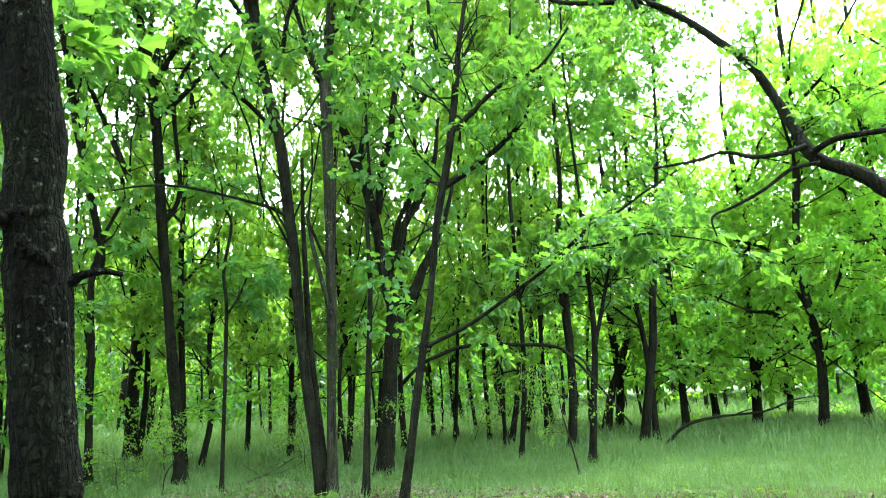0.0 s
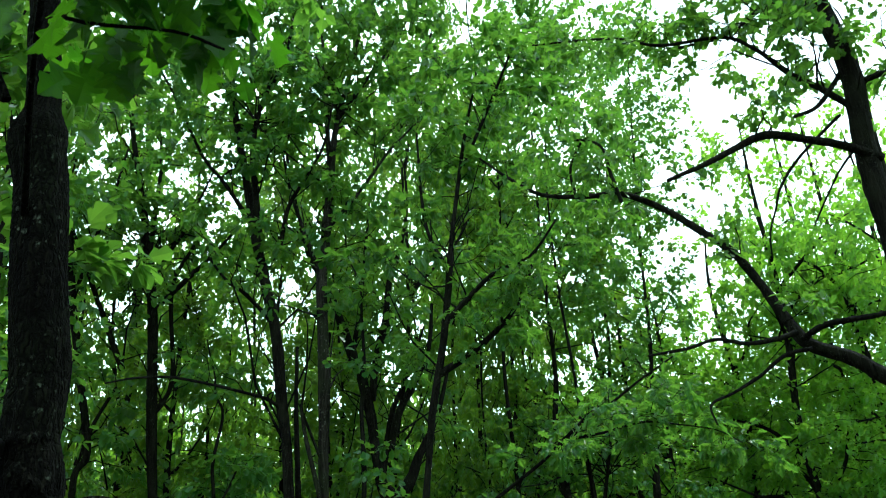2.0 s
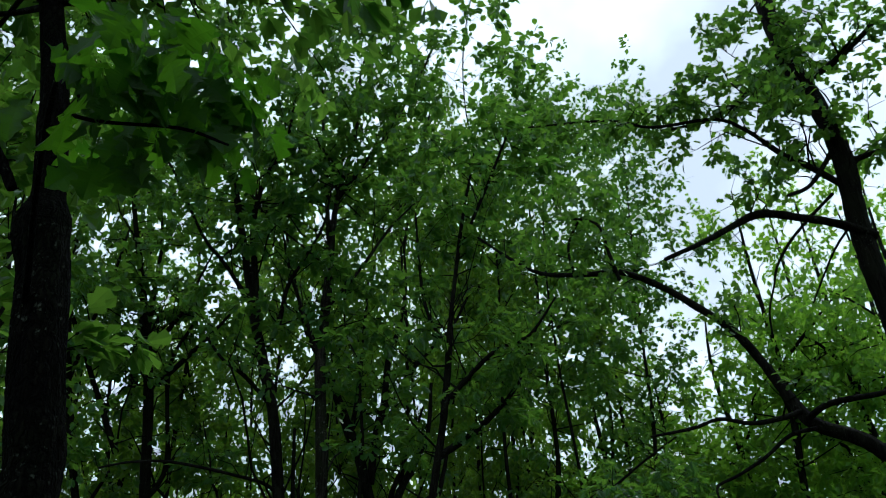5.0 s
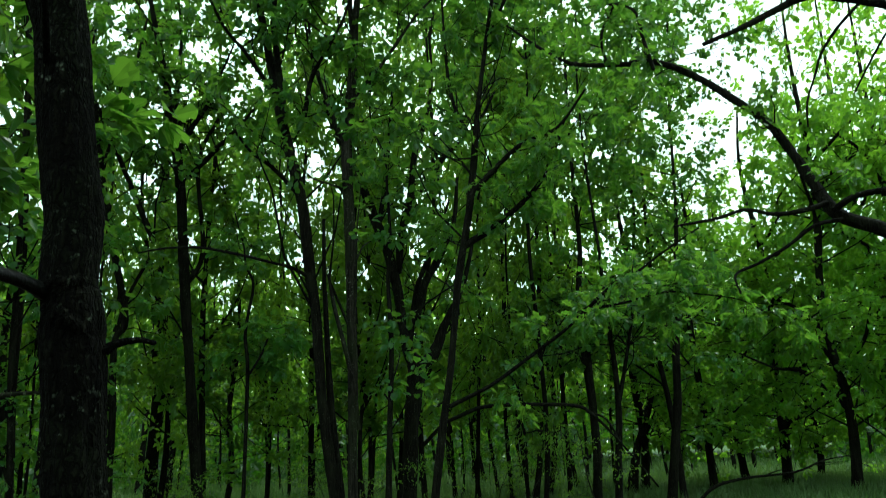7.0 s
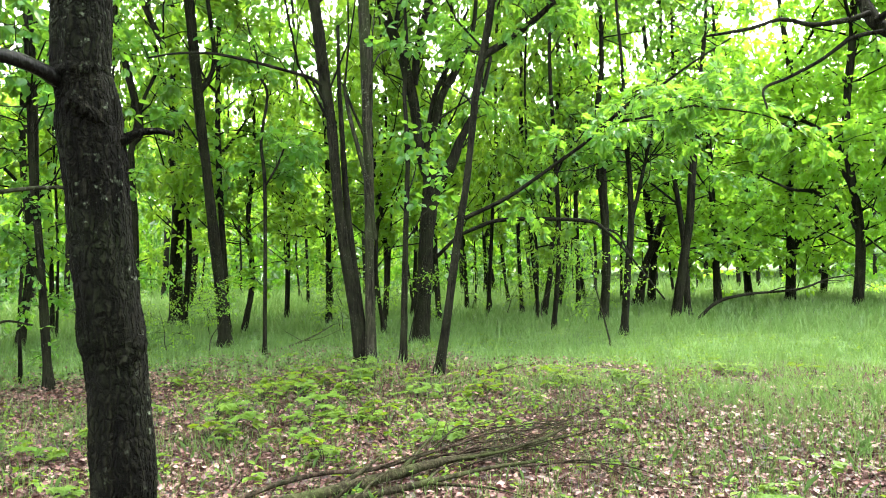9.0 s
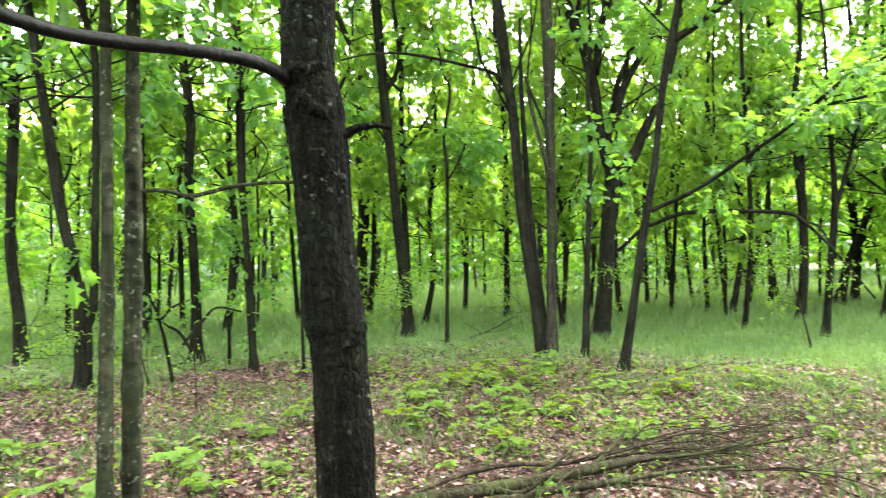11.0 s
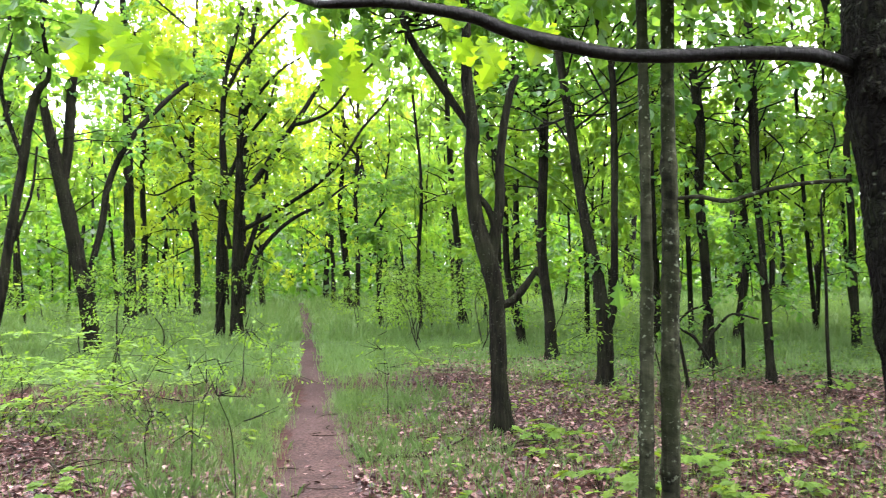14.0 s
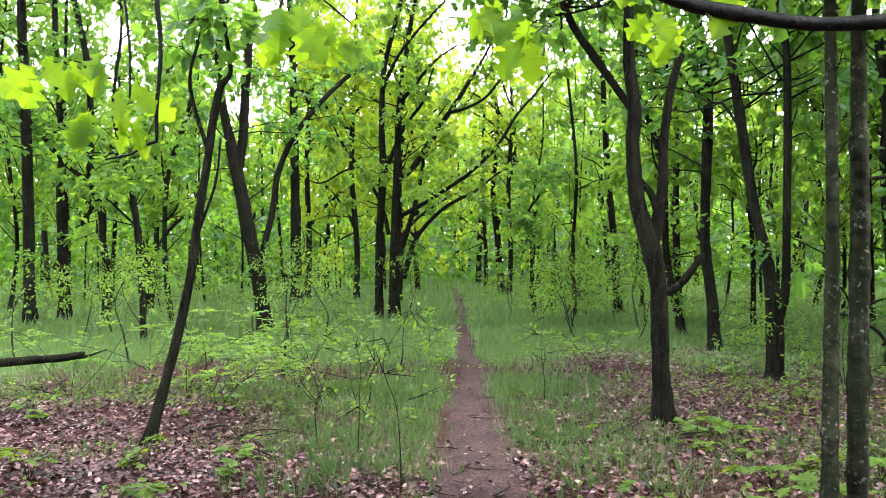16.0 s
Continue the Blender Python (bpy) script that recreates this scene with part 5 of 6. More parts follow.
t = Tree("oak_tree", "dark-barked oak tree in fresh green leaf", [(-9.39, 15.81, -0.02, 0.088), (-9.45, 15.77, 1.64, 0.078), (-9.44, 15.77, 3.53, 0.067), (-9.42, 15.79, 5.43, 0.062), (-9.47, 15.76, 7.34, 0.047)], 134, BARK, 14.0, 9)
t.leaves(3.2, 36, 2.0, kind="wide")
t.leaves(2.4, 20, 1.7, per=0, lift=(25, 68))
t.leaves(1.8, 3, 1.1, leaf_size=0.12, kind="wide")
t.leaves(8.5, 26, 2.1, kind="kite")
t.leaves(0.2, 4, 0.4, leaf_size=0.08, top=2.2, lift=(20, 70), kind="wide")
t.done(LEAF)
t = Tree("oak_tree", "dark-barked oak tree in fresh green leaf", [(-23.24, 24.97, -0.05, 0.18), (-23.34, 24.88, 2.25, 0.15), (-23.49, 24.74, 4.45, 0.11), (-23.33, 24.89, 7.39, 0.09), (-23.50, 24.73, 9.85, 0.07)], 135, BARK, 14.0, 9)
t.limb([(-23.35, 24.87, 2.98, 0.09), (-22.99, 25.21, 4.69, 0.07), (-22.77, 25.41, 6.40, 0.05)], "")
t.leaves(3.2, 36, 2.0, kind="wide")
t.leaves(2.4, 20, 1.7, per=0, lift=(25, 68))
t.leaves(1.8, 3, 1.1, leaf_size=0.12, kind="wide")
t.leaves(8.5, 26, 2.1, kind="kite")
t.leaves(0.2, 4, 0.4, leaf_size=0.08, top=2.2, lift=(20, 70), kind="wide")
t.done(LEAF)
t = Tree("sapling", "slim dark sapling in the grass", [(-14.25, 16.57, -0.03, 0.07), (-14.31, 16.52, 1.37, 0.057), (-14.28, 16.54, 2.45, 0.045)], 136, BARK, 4.0, 9)
t.leaves(1.0, 20, 1.0, kind="wide")
t.done(LEAF)


# ---- trees of the wood further off ----
def wood_tree(seed, build):
    """A tree of the wood behind, built once for each build and then repeated."""
    rng = np.random.default_rng(seed)
    tall = rng.uniform(14.5, 18.5)
    r = rng.uniform(0.06, 0.105)
    x = y = 0.0
    pts = [(0, 0, 0, r)]
    for k in range(1, 8):
        h = tall * (k / 7) ** 1.1
        x, y = x + rng.normal() * 0.24, y + rng.normal() * 0.24
        pts.append((x, y, h, r * (1 - 0.86 * k / 7)))
    t = Tree("oak_tree", "slender dark-barked oak tree in full green leaf", pts, seed, BARK, sides=7 if build == 0 else 5, group="trees of the wood")
    for k in range(6):
        i = int(rng.integers(7, 28))
        p = t.run[i]
        a, ln = rng.uniform(0, 2 * np.pi), rng.uniform(1.6, 3.2)
        way = np.array([math.cos(a) * 0.62, math.sin(a) * 0.62, 0.78])
        q = [(*(p[:3] + way * ln * f + (0, 0, -0.12 * ln * math.sin(3 * f)) + rng.normal(size=3) * 0.08 * (f > 0)), p[3] * (0.55 - 0.42 * f)) for f in (0, 0.35, 0.7, 1)]
        t.limb(q, sides=5 if build == 0 else 4)
    t.leaves(2.0, 16 if build == 0 else 8, 2.2, (0.6, 0.4), kind="plain" if build == 0 else "kite", per=0, lift=(25, 68))
    if build == 0:
        t.leaves(1.7, 92, 2.0, (0.55, 0.45), leaf_size=0.20, kind="kite", per=5, sprays=2, each=(4, 6))
    elif build == 1:
        t.leaves(1.8, 74, 2.2, (0.55, 0.45), leaf_size=0.27, kind="kite", per=4, sprays=2, each=(3, 5))
    else:
        t.leaves(1.8, 44, 2.3, (0.55, 0.45), leaf_size=0.40, kind="kite", per=4, sprays=2, each=(3, 4))
    return t.done(LEAF_FAR)


def edge_oak(seed, mat=None, label="broad oak at a clearing, leafy almost to the ground", group="oaks round the clearing", thick=135, size=0.165):
    """A broad oak at the clearing's edge, in leaf almost to the ground."""
    rng = np.random.default_rng(seed)
    pts = [(0, 0, 0, 0.13), (0.1, 0.0, 1.5, 0.115), (-0.1, 0.15, 3.5, 0.10), (0.15, 0.1, 6.0, 0.09), (0.0, -0.1, 9.0, 0.05), (0.1, 0.0, 11.0, 0.02)]
    t = Tree("oak_tree", label, pts, seed, BARK, sides=8, group=group)
    for k in range(8):
        p = t.run[int(rng.integers(4, 18))]
        a, ln = k * 0.8 + rng.uniform(-0.3, 0.3), rng.uniform(2.4, 3.6)
        way = np.array([math.cos(a) * 0.85, math.sin(a) * 0.85, 0.42])
        t.limb([(*(p[:3] + way * ln * f + (0, 0, 0.2 * math.sin(3 * f)) + rng.normal(size=3) * 0.1 * (f > 0)), p[3] * (0.55 - 0.42 * f)) for f in (0, 0.35, 0.7, 1)])
    t.leaves(0.9, thick, 2.6, (0.3, 0.7), leaf_size=size, kind="kite", per=6, sprays=2, each=(4, 7), lift=(-15, 55))
    return t.done(mat or LEAF_LIT)


def plant_edge():
    rng = np.random.default_rng(55)
    kinds = [edge_oak(950), edge_oak(951)]
    for k, (yaw, d) in enumerate(((27, 28), (31.5, 26), (36, 28.5), (40, 25.5), (44.5, 27), (49, 24), (33.5, 31), (38, 32), (42.5, 31), (47, 31))):
        x, y, s = d * math.sin(radians(yaw)), d * math.cos(radians(yaw)), rng.uniform(0.95, 1.25)
        m = pose(x, y, float(rise(x, y)) - 0.02, 0, 0, rng.uniform(0, 360)) @ Matrix.Diagonal((s, s, s * (1.3 if yaw > 38 else 0.95), 1))
        if k < 2:
            kinds[k].matrix_basis = m
        else:
            copy_thing(kinds[k % 2], m)


def plant_bright():
    """Oaks beyond the path's end, with sunlight put into their yellow-green leaf colour."""
    rng = np.random.default_rng(56)
    first = edge_oak(952, LEAF_SUNLIT, "broad oak beyond the path, sunlight put into its yellow-green leaf colour", "yellow-green oaks beyond the path", 80, 0.19)
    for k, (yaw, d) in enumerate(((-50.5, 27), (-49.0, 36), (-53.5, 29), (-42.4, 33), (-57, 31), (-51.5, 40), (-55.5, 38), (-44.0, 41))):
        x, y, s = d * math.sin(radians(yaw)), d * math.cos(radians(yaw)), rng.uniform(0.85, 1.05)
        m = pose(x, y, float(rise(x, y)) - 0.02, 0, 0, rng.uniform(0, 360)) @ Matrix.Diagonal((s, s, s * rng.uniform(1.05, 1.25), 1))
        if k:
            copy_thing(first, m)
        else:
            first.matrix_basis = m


def clear_of(x, y, taken, gap):
    if math.hypot(x, y) < 4.5:
        return False
    if abs(x + y) / 1.414 < 1.3 and x < 1:
        return False
    return all((x - a) ** 2 + (y - b) ** 2 > gap * gap for a, b in taken)


def plant_wood():
    rng = np.random.default_rng(77)
    kinds = [wood_tree(900 + k, 0 if k < 6 else 1 if k < 10 else 2) for k in range(14)]
    spots = [(o.matrix_basis.translation.x, o.matrix_basis.translation.y) for o in bpy.data.objects if o.get("category") == "tree" and o not in kinds]
    plan, used, tall_ones = [], [], []
    rings = ((16, 26, 38, 1.6), (26, 40, 54, 1.9), (40, 62, 58, 2.3))
    for near, far, number, gap in rings:
        tries = 0
        while number and tries < 4000:
            tries += 1
            yaw, d = radians(rng.uniform(-84, 52)), math.sqrt(rng.uniform(near ** 2, far ** 2))
            x, y = d * math.sin(yaw), d * math.cos(yaw)
            if math.degrees(yaw) > 33 and d < 50 or math.degrees(yaw) > 22 and d < 27 or -58 < math.degrees(yaw) < -42 and d < 30:
                continue
            if math.degrees(yaw) < -57 and rng.uniform() < 0.6:
                number -= 1
                continue
            if not clear_of(x, y, spots, gap):
                continue
            spots.append((x, y))
            plan.append((x, y))
            number -= 1
    for yaw, d in ((29.5, 22), (4, 21), (10, 23), (18, 23), (-6, 21), (14, 27), (20.5, 25.5), (25, 28), (22.5, 30), (17, 28.5), (12, 20), (15.5, 22), (19.5, 21), (22, 24), (8, 19), (1, 24), (-3, 18.5), (-11, 20), (-16, 18), (-21, 21), (-26, 18)):
        tall_ones.append(len(plan))
        plan.append((d * math.sin(radians(yaw)), d * math.cos(radians(yaw))))
    spots += plan[-21:]
    # a taller, closed belt behind, up to the clearing's edge
    for yaw, d in ((2.5, 32), (7, 34), (11.5, 36), (16, 36.5), (20.5, 37)):
        tall_ones.append(len(plan))
        plan.append((d * math.sin(radians(yaw)), d * math.cos(radians(yaw))))
    for yaw, d in ((-76, 26), (-73, 31), (-70, 27), (-67, 33), (-64, 28), (-61.5, 34), (-78, 33), (-72.5, 22)):
        tall_ones.append(len(plan))
        plan.append((d * math.sin(radians(yaw)), d * math.cos(radians(yaw))))
    spots += plan[-13:]
    # unseen trees outside the view, added to shade trunk fronts and ground
    number = 22
    while number:
        yaw, d = rng.uniform(54, 275), rng.uniform(4.6, 24)
        x, y = d * math.sin(radians(yaw)), d * math.cos(radians(yaw))
        if yaw < 98 and d < 19 or not clear_of(x, y, spots, 2.1):
            continue
        spots.append((x, y))
        plan.append((x, y))
        number -= 1
    for k, (x, y) in enumerate(plan):
        s, h = rng.uniform(0.55, 1.05), rng.uniform(0.8, 1.1)
        if k in tall_ones:
            s, h = rng.uniform(1.0, 1.2), rng.uniform(1.15, 1.4)
        m = pose(x, y, float(rise(x, y)) - 0.02, 0, 0, rng.uniform(0, 360)) @ Matrix.Diagonal((s, s, h, 1))
        away = math.hypot(x, y)
        choice = kinds[10:] if y < -3 or away > 44 or x > 0.9 * away else kinds[:6] if away < 27 else kinds[6:10]
        left = [o for o in choice if o not in used]
        if left:
            left[0].matrix_basis = m
            used.append(left[0])
        else:
            copy_thing(choice[k % len(choice)], m)


def far_woods():
    """The leaf wall where the wood closes at a distance, and an unseen ring behind that blocks sky light."""
    rng = np.random.default_rng(31)
    s = Shape()
    number = 108000
    yaw, d = np.radians(rng.uniform(-92, 62, number)), rng.uniform(58, 100, number)
    lump = 1 + 0.16 * np.sin(yaw * 37) + 0.1 * np.sin(yaw * 83 + 1)
    at = np.column_stack([d * np.sin(yaw), d * np.cos(yaw), rng.beta(1.1, 1.3, number) * np.where(yaw < 0.05, 15.0, 12.5) * lump + 1.0])
    blades(s, at, rng.normal(size=(number, 3)) + (0, 0, -0.3), rng.normal(size=(number, 3)) * 0.6 + (0, 0, 1), rng.uniform(0.5, 1.05, number), "kite")
    tagged(part("far_woods", s, LEAF_FAR, None, "", False), "distant green woodland canopy closing the view", "woods", kind="stuff")
    number = 46000
    scrub = Shape()
    yaw, d = np.radians(rng.uniform(-92, 62, number)), rng.uniform(42, 75, number)
    at = np.column_stack([d * np.sin(yaw), d * np.cos(yaw), 0.1 + 5.0 * rng.uniform(size=number) ** 1.3])
    at = at[~((np.degrees(yaw) > 23) & (np.degrees(yaw) < 39) & (at[:, 2] < 1.7))]
    number = len(at)
    blades(scrub, at, rng.normal(size=(number, 3)) + (0, 0, -0.2), rng.normal(size=(number, 3)) * 0.6 + (0, 0, 1), rng.uniform(0.3, 0.62, number), "kite")
    tagged(part("far_scrub", scrub, SCRUB, None, "", False), "dense shaded undergrowth of the distant wood", "undergrowth", kind="stuff")
    # leaf ring behind the camera, out of view, added to block low sky light
    number = 15000
    ring = Shape()
    yaw, d = np.radians(rng.uniform(60, 270, number)), rng.uniform(25, 42, number)
    at = np.column_stack([d * np.sin(yaw), d * np.cos(yaw), 0.2 + 15 * rng.uniform(size=number)])
    blades(ring, at, rng.normal(size=(number, 3)), rng.normal(size=(number, 3)) * 0.6 + (0, 0, 1), rng.uniform(0.6, 1.2, number), "kite")
    tagged(part("far_woods", ring, SCRUB, None, "", False), "unseen ring of leaves added to block low sky light", "woods", kind="stuff")
    trunks = Shape()
    for k in range(170):
        a, dd = math.radians(rng.uniform(-88, 58)), rng.uniform(40, 80)
        x, y, r = dd * math.sin(a), dd * math.cos(a), rng.uniform(0.08, 0.2)
        lean = rng.normal(size=2) * 0.7
        tube(trunks, np.array([(x, y, -0.1, r), (x + lean[0] * 0.4, y + lean[1] * 0.4, 4, r * 0.8), (x + lean[0], y + lean[1], 9, r * 0.45)]), 5)
    tagged(part("far_trunks", trunks, BARK), "dark trunks of the distant wood", "woods", kind="stuff")


plant_edge()
plant_bright()
plant_wood()
far_woods()


# ---- undergrowth ----
def young_tree(seed, tall, spread):
    """A thin sapling with flat sprays of small fresh leaves."""
    rng = np.random.default_rng(seed)
    pts, x, y = [(0, 0, 0, 0.008 + 0.005 * tall)], 0.0, 0.0
    for k in range(1, 5):
        x, y = x + rng.normal() * 0.07 * tall, y + rng.normal() * 0.07 * tall
        pts.append((x, y, tall * k / 4, (0.008 + 0.005 * tall) * (1 - 0.8 * k / 4)))
    t = Tree("sapling", "thin young sapling with fresh light green leaves", pts, seed, BARK_PALE, sides=5, group="saplings of the undergrowth")
    t.leaves(0.35 * tall, int(5 + 4.5 * tall), spread * 1.15, leaf_size=0.072, kind="oval", per=5, lift=(-8, 16), each=(3, 6))
    o = t.done(LEAF_YOUNG)
    o["category"] = "sapling"
    return o


def arching_shrub(x, y, seed, stems, reach):
    """A loose low shrub: thin arching stems with flat sprays of small leaves."""
    rng = np.random.default_rng(seed)
    root = new("shrub")
    root.empty_display_size = 0.1
    root.matrix_basis = pose(x, y, float(rise(x, y)))
    tagged(root, "loose low shrub of thin arching stems with small fresh leaves", "shrub", "shrubs beside the path")
    crown = Shape()
    for k in range(stems):
        a = rng.uniform(0, 6.28)
        ln, up = reach * rng.uniform(0.6, 1.2), rng.uniform(0.3, 0.95)
        out = np.array([math.cos(a), math.sin(a), 0])
        pts = [np.array([x, y, float(rise(x, y)) - 0.02]) + out * ln * f + np.array([0, 0, up * math.sin(2.0 * f)]) + rng.normal(size=3) * 0.03 * (f > 0) for f in (0, 0.25, 0.5, 0.75, 1)]
        run = curve([(*p, 0.0042 - 0.003 * f) for p, f in zip(pts, (0, 0.25, 0.5, 0.75, 1))], 4)
        s = Shape()
        tube(s, run, 4)
        part("stem", s, BARK, root)
        for j in range(15):
            q = run[int(rng.integers(6, len(run) - 1))]
            b = a + rng.choice((-1, 1)) * rng.uniform(0.5, 1.2)
            way = np.array([math.cos(b), math.sin(b), rng.uniform(-0.1, 0.2)])
            tw = rng.uniform(0.1, 0.35)
            n = 7
            f = rng.uniform(0.2, 1, n)[:, None]
            axis = way[None] + rng.normal(size=(n, 3)) * (0.5, 0.5, 0.15)
            blades(crown, q[None, :3] + way[None] * tw * f, axis, rng.normal(size=(n, 3)) * 0.25 + (0, 0, 1), rng.uniform(0.045, 0.080, n), "oval")
    tagged(part("crown", crown, LEAF_YOUNG, root, "", False), kind="stuff")


for k, (x, y, n, r) in enumerate(((-6.9, 4.6, 3, 1.3), (-7.8, 3.9, 3, 1.3), (-8.8, 4.0, 5, 1.5), (-9.6, 3.0, 5, 1.6), (-8.4, 5.2, 5, 1.4), (-10.8, 4.4, 5, 1.5), (-6.2, 8.4, 3, 1.0))):
    arching_shrub(x, y, 500 + k, n, r)


def crooked_shrub(x, y, stems):
    """A leafless-looking crooked shrub with a few broad leaves at its tips."""
    rng = np.random.default_rng(88)
    root = new("shrub")
    root.empty_display_size = 0.1
    root.matrix_basis = pose(x, y, float(rise(x, y)))
    tagged(root, "bare crooked dark shrub with a few broad leaves", "shrub")
    crown = Shape()
    for points in stems:
        s = Shape()
        run = curve(points, 5)
        tube(s, run, 5, 0.06, rng)
        part("stem", s, BARK, root)
        for k in range(5):
            spray(rng, crown, run[-1 - 2 * k, :3] + rng.normal(size=3) * 0.05, np.array((0.3, 0, 0.1)), 3, 0.11, "lobed")
    part("foliage", crown, LEAF, root, "", False)


crooked_shrub(-3.53, 9.95, [[(-3.53, 9.95, -0.00, 0.026), (-3.58, 9.93, 0.39, 0.026), (-3.66, 9.91, 0.76, 0.023), (-3.77, 9.87, 1.10, 0.015), (-3.93, 9.81, 1.29, 0.011)],
                            [(-3.29, 10.03, 0.38, 0.022), (-3.44, 9.98, 0.65, 0.022), (-3.58, 9.93, 0.75, 0.019), (-3.76, 9.87, 0.85, 0.015), (-3.97, 9.80, 0.81, 0.011)],
                            [(-3.41, 9.99, 0.50, 0.022), (-3.19, 10.07, 0.79, 0.019), (-3.02, 10.13, 0.96, 0.015), (-2.73, 10.23, 0.90, 0.011)],
                            [(-3.68, 9.90, 0.80, 0.019), (-3.51, 9.96, 0.99, 0.015), (-3.33, 10.02, 1.07, 0.011)]])


def plant_saplings():
    rng = np.random.default_rng(12)
    kinds = [young_tree(300 + k, tall, spread) for k, (tall, spread) in enumerate(((1.05, 0.8), (1.6, 1.0), (2.2, 1.1), (2.8, 1.3)))]
    spots = [(-8.6, 7.0), (-12.4, 16.4), (-14.0, 9.5), (-15.0, 11.5), (-9.4, 5.6), (-9.0, 4.4), (-9.2, 11.8), (-10.4, 13.4), (-8.4, 12.6), (-11.6, 14.4), (-9.8, 15.0), (-12.8, 15.6), (-11.0, 17.2), (-14.4, 18.2), (-13.2, 19.4), (-8.2, 15.4), (-15.2, 16.8), (-9.3, 5.6), (-11.5, 4.4), (-14.7, 17.3), (-12.5, 16.0), (-10.0, 12.6), (-9.0, 13.6), (-4.0, 10.4), (-4.6, 10.0), (-12.4, 7.6), (-11.2, 14.2), (-13.6, 14.8), (-16.0, 19.0)]
    while len(spots) < 96:
        yaw, d = radians(rng.uniform(-82, 30)), rng.uniform(13, 34)
        x, y = d * math.sin(yaw), d * math.cos(yaw)
        if clear_of(x, y, spots, 0.9):
            spots.append((x, y))
    for k, (x, y) in enumerate(spots):
        s = rng.uniform(0.75, 1.15)
        m = pose(x, y, float(rise(x, y)) - 0.01, 0, 0, rng.uniform(0, 360)) @ Matrix.Diagonal((s, s, s, 1))
        if k < 4:
            kinds[k].matrix_basis = m
        else:
            copy_thing(kinds[0 if k < 6 else 1 + int(rng.integers(3)) if k < 17 else int(rng.integers(4))], m)


def seedling(seed, number, size, kind):
    rng = np.random.default_rng(seed)
    root = new("seedling")
    root.empty_display_size = 0.05
    tagged(root, "low seedling with a few broad bright green leaves", "seedling", "seedlings on the forest floor")
    stem, top = Shape(), Shape()
    for k in range(number):
        a, h, out = rng.uniform(0, 6.28), rng.uniform(0.05, 0.14), rng.uniform(0.04, 0.18)
        tip = np.array([math.cos(a) * out, math.sin(a) * out, h])
        tube(stem, np.array([(0, 0, -0.01, 0.003), (*(tip * (0.4, 0.4, 0.6)), 0.0025), (*tip, 0.0015)]), 3)
        n = int(rng.integers(2, 5))
        ang = a + np.linspace(-1.1, 1.1, n)
        axis = np.column_stack([np.cos(ang), np.sin(ang), rng.uniform(-0.35, 0.15, n)])
        blades(top, np.tile(tip, (n, 1)), axis, rng.normal(size=(n, 3)) * 0.25 + (0, 0, 1), size * rng.uniform(0.7, 1.15, n), kind)
    part("stem", stem, BARK_PALE, root)
    part("foliage", top, SEEDLING, root, "", False)
    return root


def plant_seedlings():
    rng = np.random.default_rng(4)
    kinds = [seedling(40 + k, n, z, kind) for k, (n, z, kind) in enumerate(((3, 0.085, "broad"), (5, 0.09, "broad"), (4, 0.08, "oval"), (6, 0.08, "broad"), (2, 0.10, "broad")))]
    spots = []
    while len(spots) < 260:
        k = len(spots)
        if k < 120:
            x, y = rng.normal(0.9, 1.55), rng.normal(9.2, 1.3)
        elif k < 150:
            x, y = rng.normal(0.5, 0.9), rng.normal(7.3, 0.6)
        elif k < 165:
            x, y = rng.uniform(-9.5, -4.5), rng.uniform(1.0, 5.2)
        elif k < 200:
            x, y = rng.uniform(-3.6, -1.0), rng.uniform(3.9, 6.4)
        else:
            yaw, d = radians(rng.uniform(-75, 42)), rng.uniform(4.8, 13)
            x, y = d * math.sin(yaw), d * math.cos(yaw)
        if abs(x + y) / 1.414 > 0.42 or x > 0:
            spots.append((x, y))
    for k, (x, y) in enumerate(spots):
        s = rng.uniform(0.7, 1.35)
        m = pose(x, y, float(rise(x, y)), rng.uniform(-8, 8), rng.uniform(-8, 8), rng.uniform(0, 360)) @ Matrix.Diagonal((s, s, s, 1))
        if k < 5:
            kinds[k].matrix_basis = m
        else:
            copy_thing(kinds[int(rng.integers(5))], m)


def bare_sapling(x, y, tall, seed):
    """A wand-like sapling beside the path with only a few small leaves."""
    rng = np.random.default_rng(seed)
    pts = [(x + rng.normal() * 0.012 * k, y + rng.normal() * 0.012 * k, tall * k / 4, 0.0045 - 0.0008 * k) for k in range(5)]
    t = Tree("sapling", "bare wand-like sapling with a few small leaves", pts, seed, BARK, sides=5, group="bare saplings beside the path")
    t.leaves(0.3 * tall, 7, 0.22, leaf_size=0.05, kind="oval", per=2, lift=(20, 60), sprays=1, each=(1, 4))
    o = t.done(LEAF_YOUNG)
    o["category"] = "sapling"


for k, (x, y, tall) in enumerate(((-4.15, 3.3, 1.15), (-5.15, 3.7, 0.95), (-6.0, 3.9, 0.8), (-2.7, 8.3, 1.0), (-3.6, 9.4, 1.2), (-5.6, 6.5, 0.9))):
    bare_sapling(x, y, tall, 640 + k)
plant_saplings()
plant_seedlings()


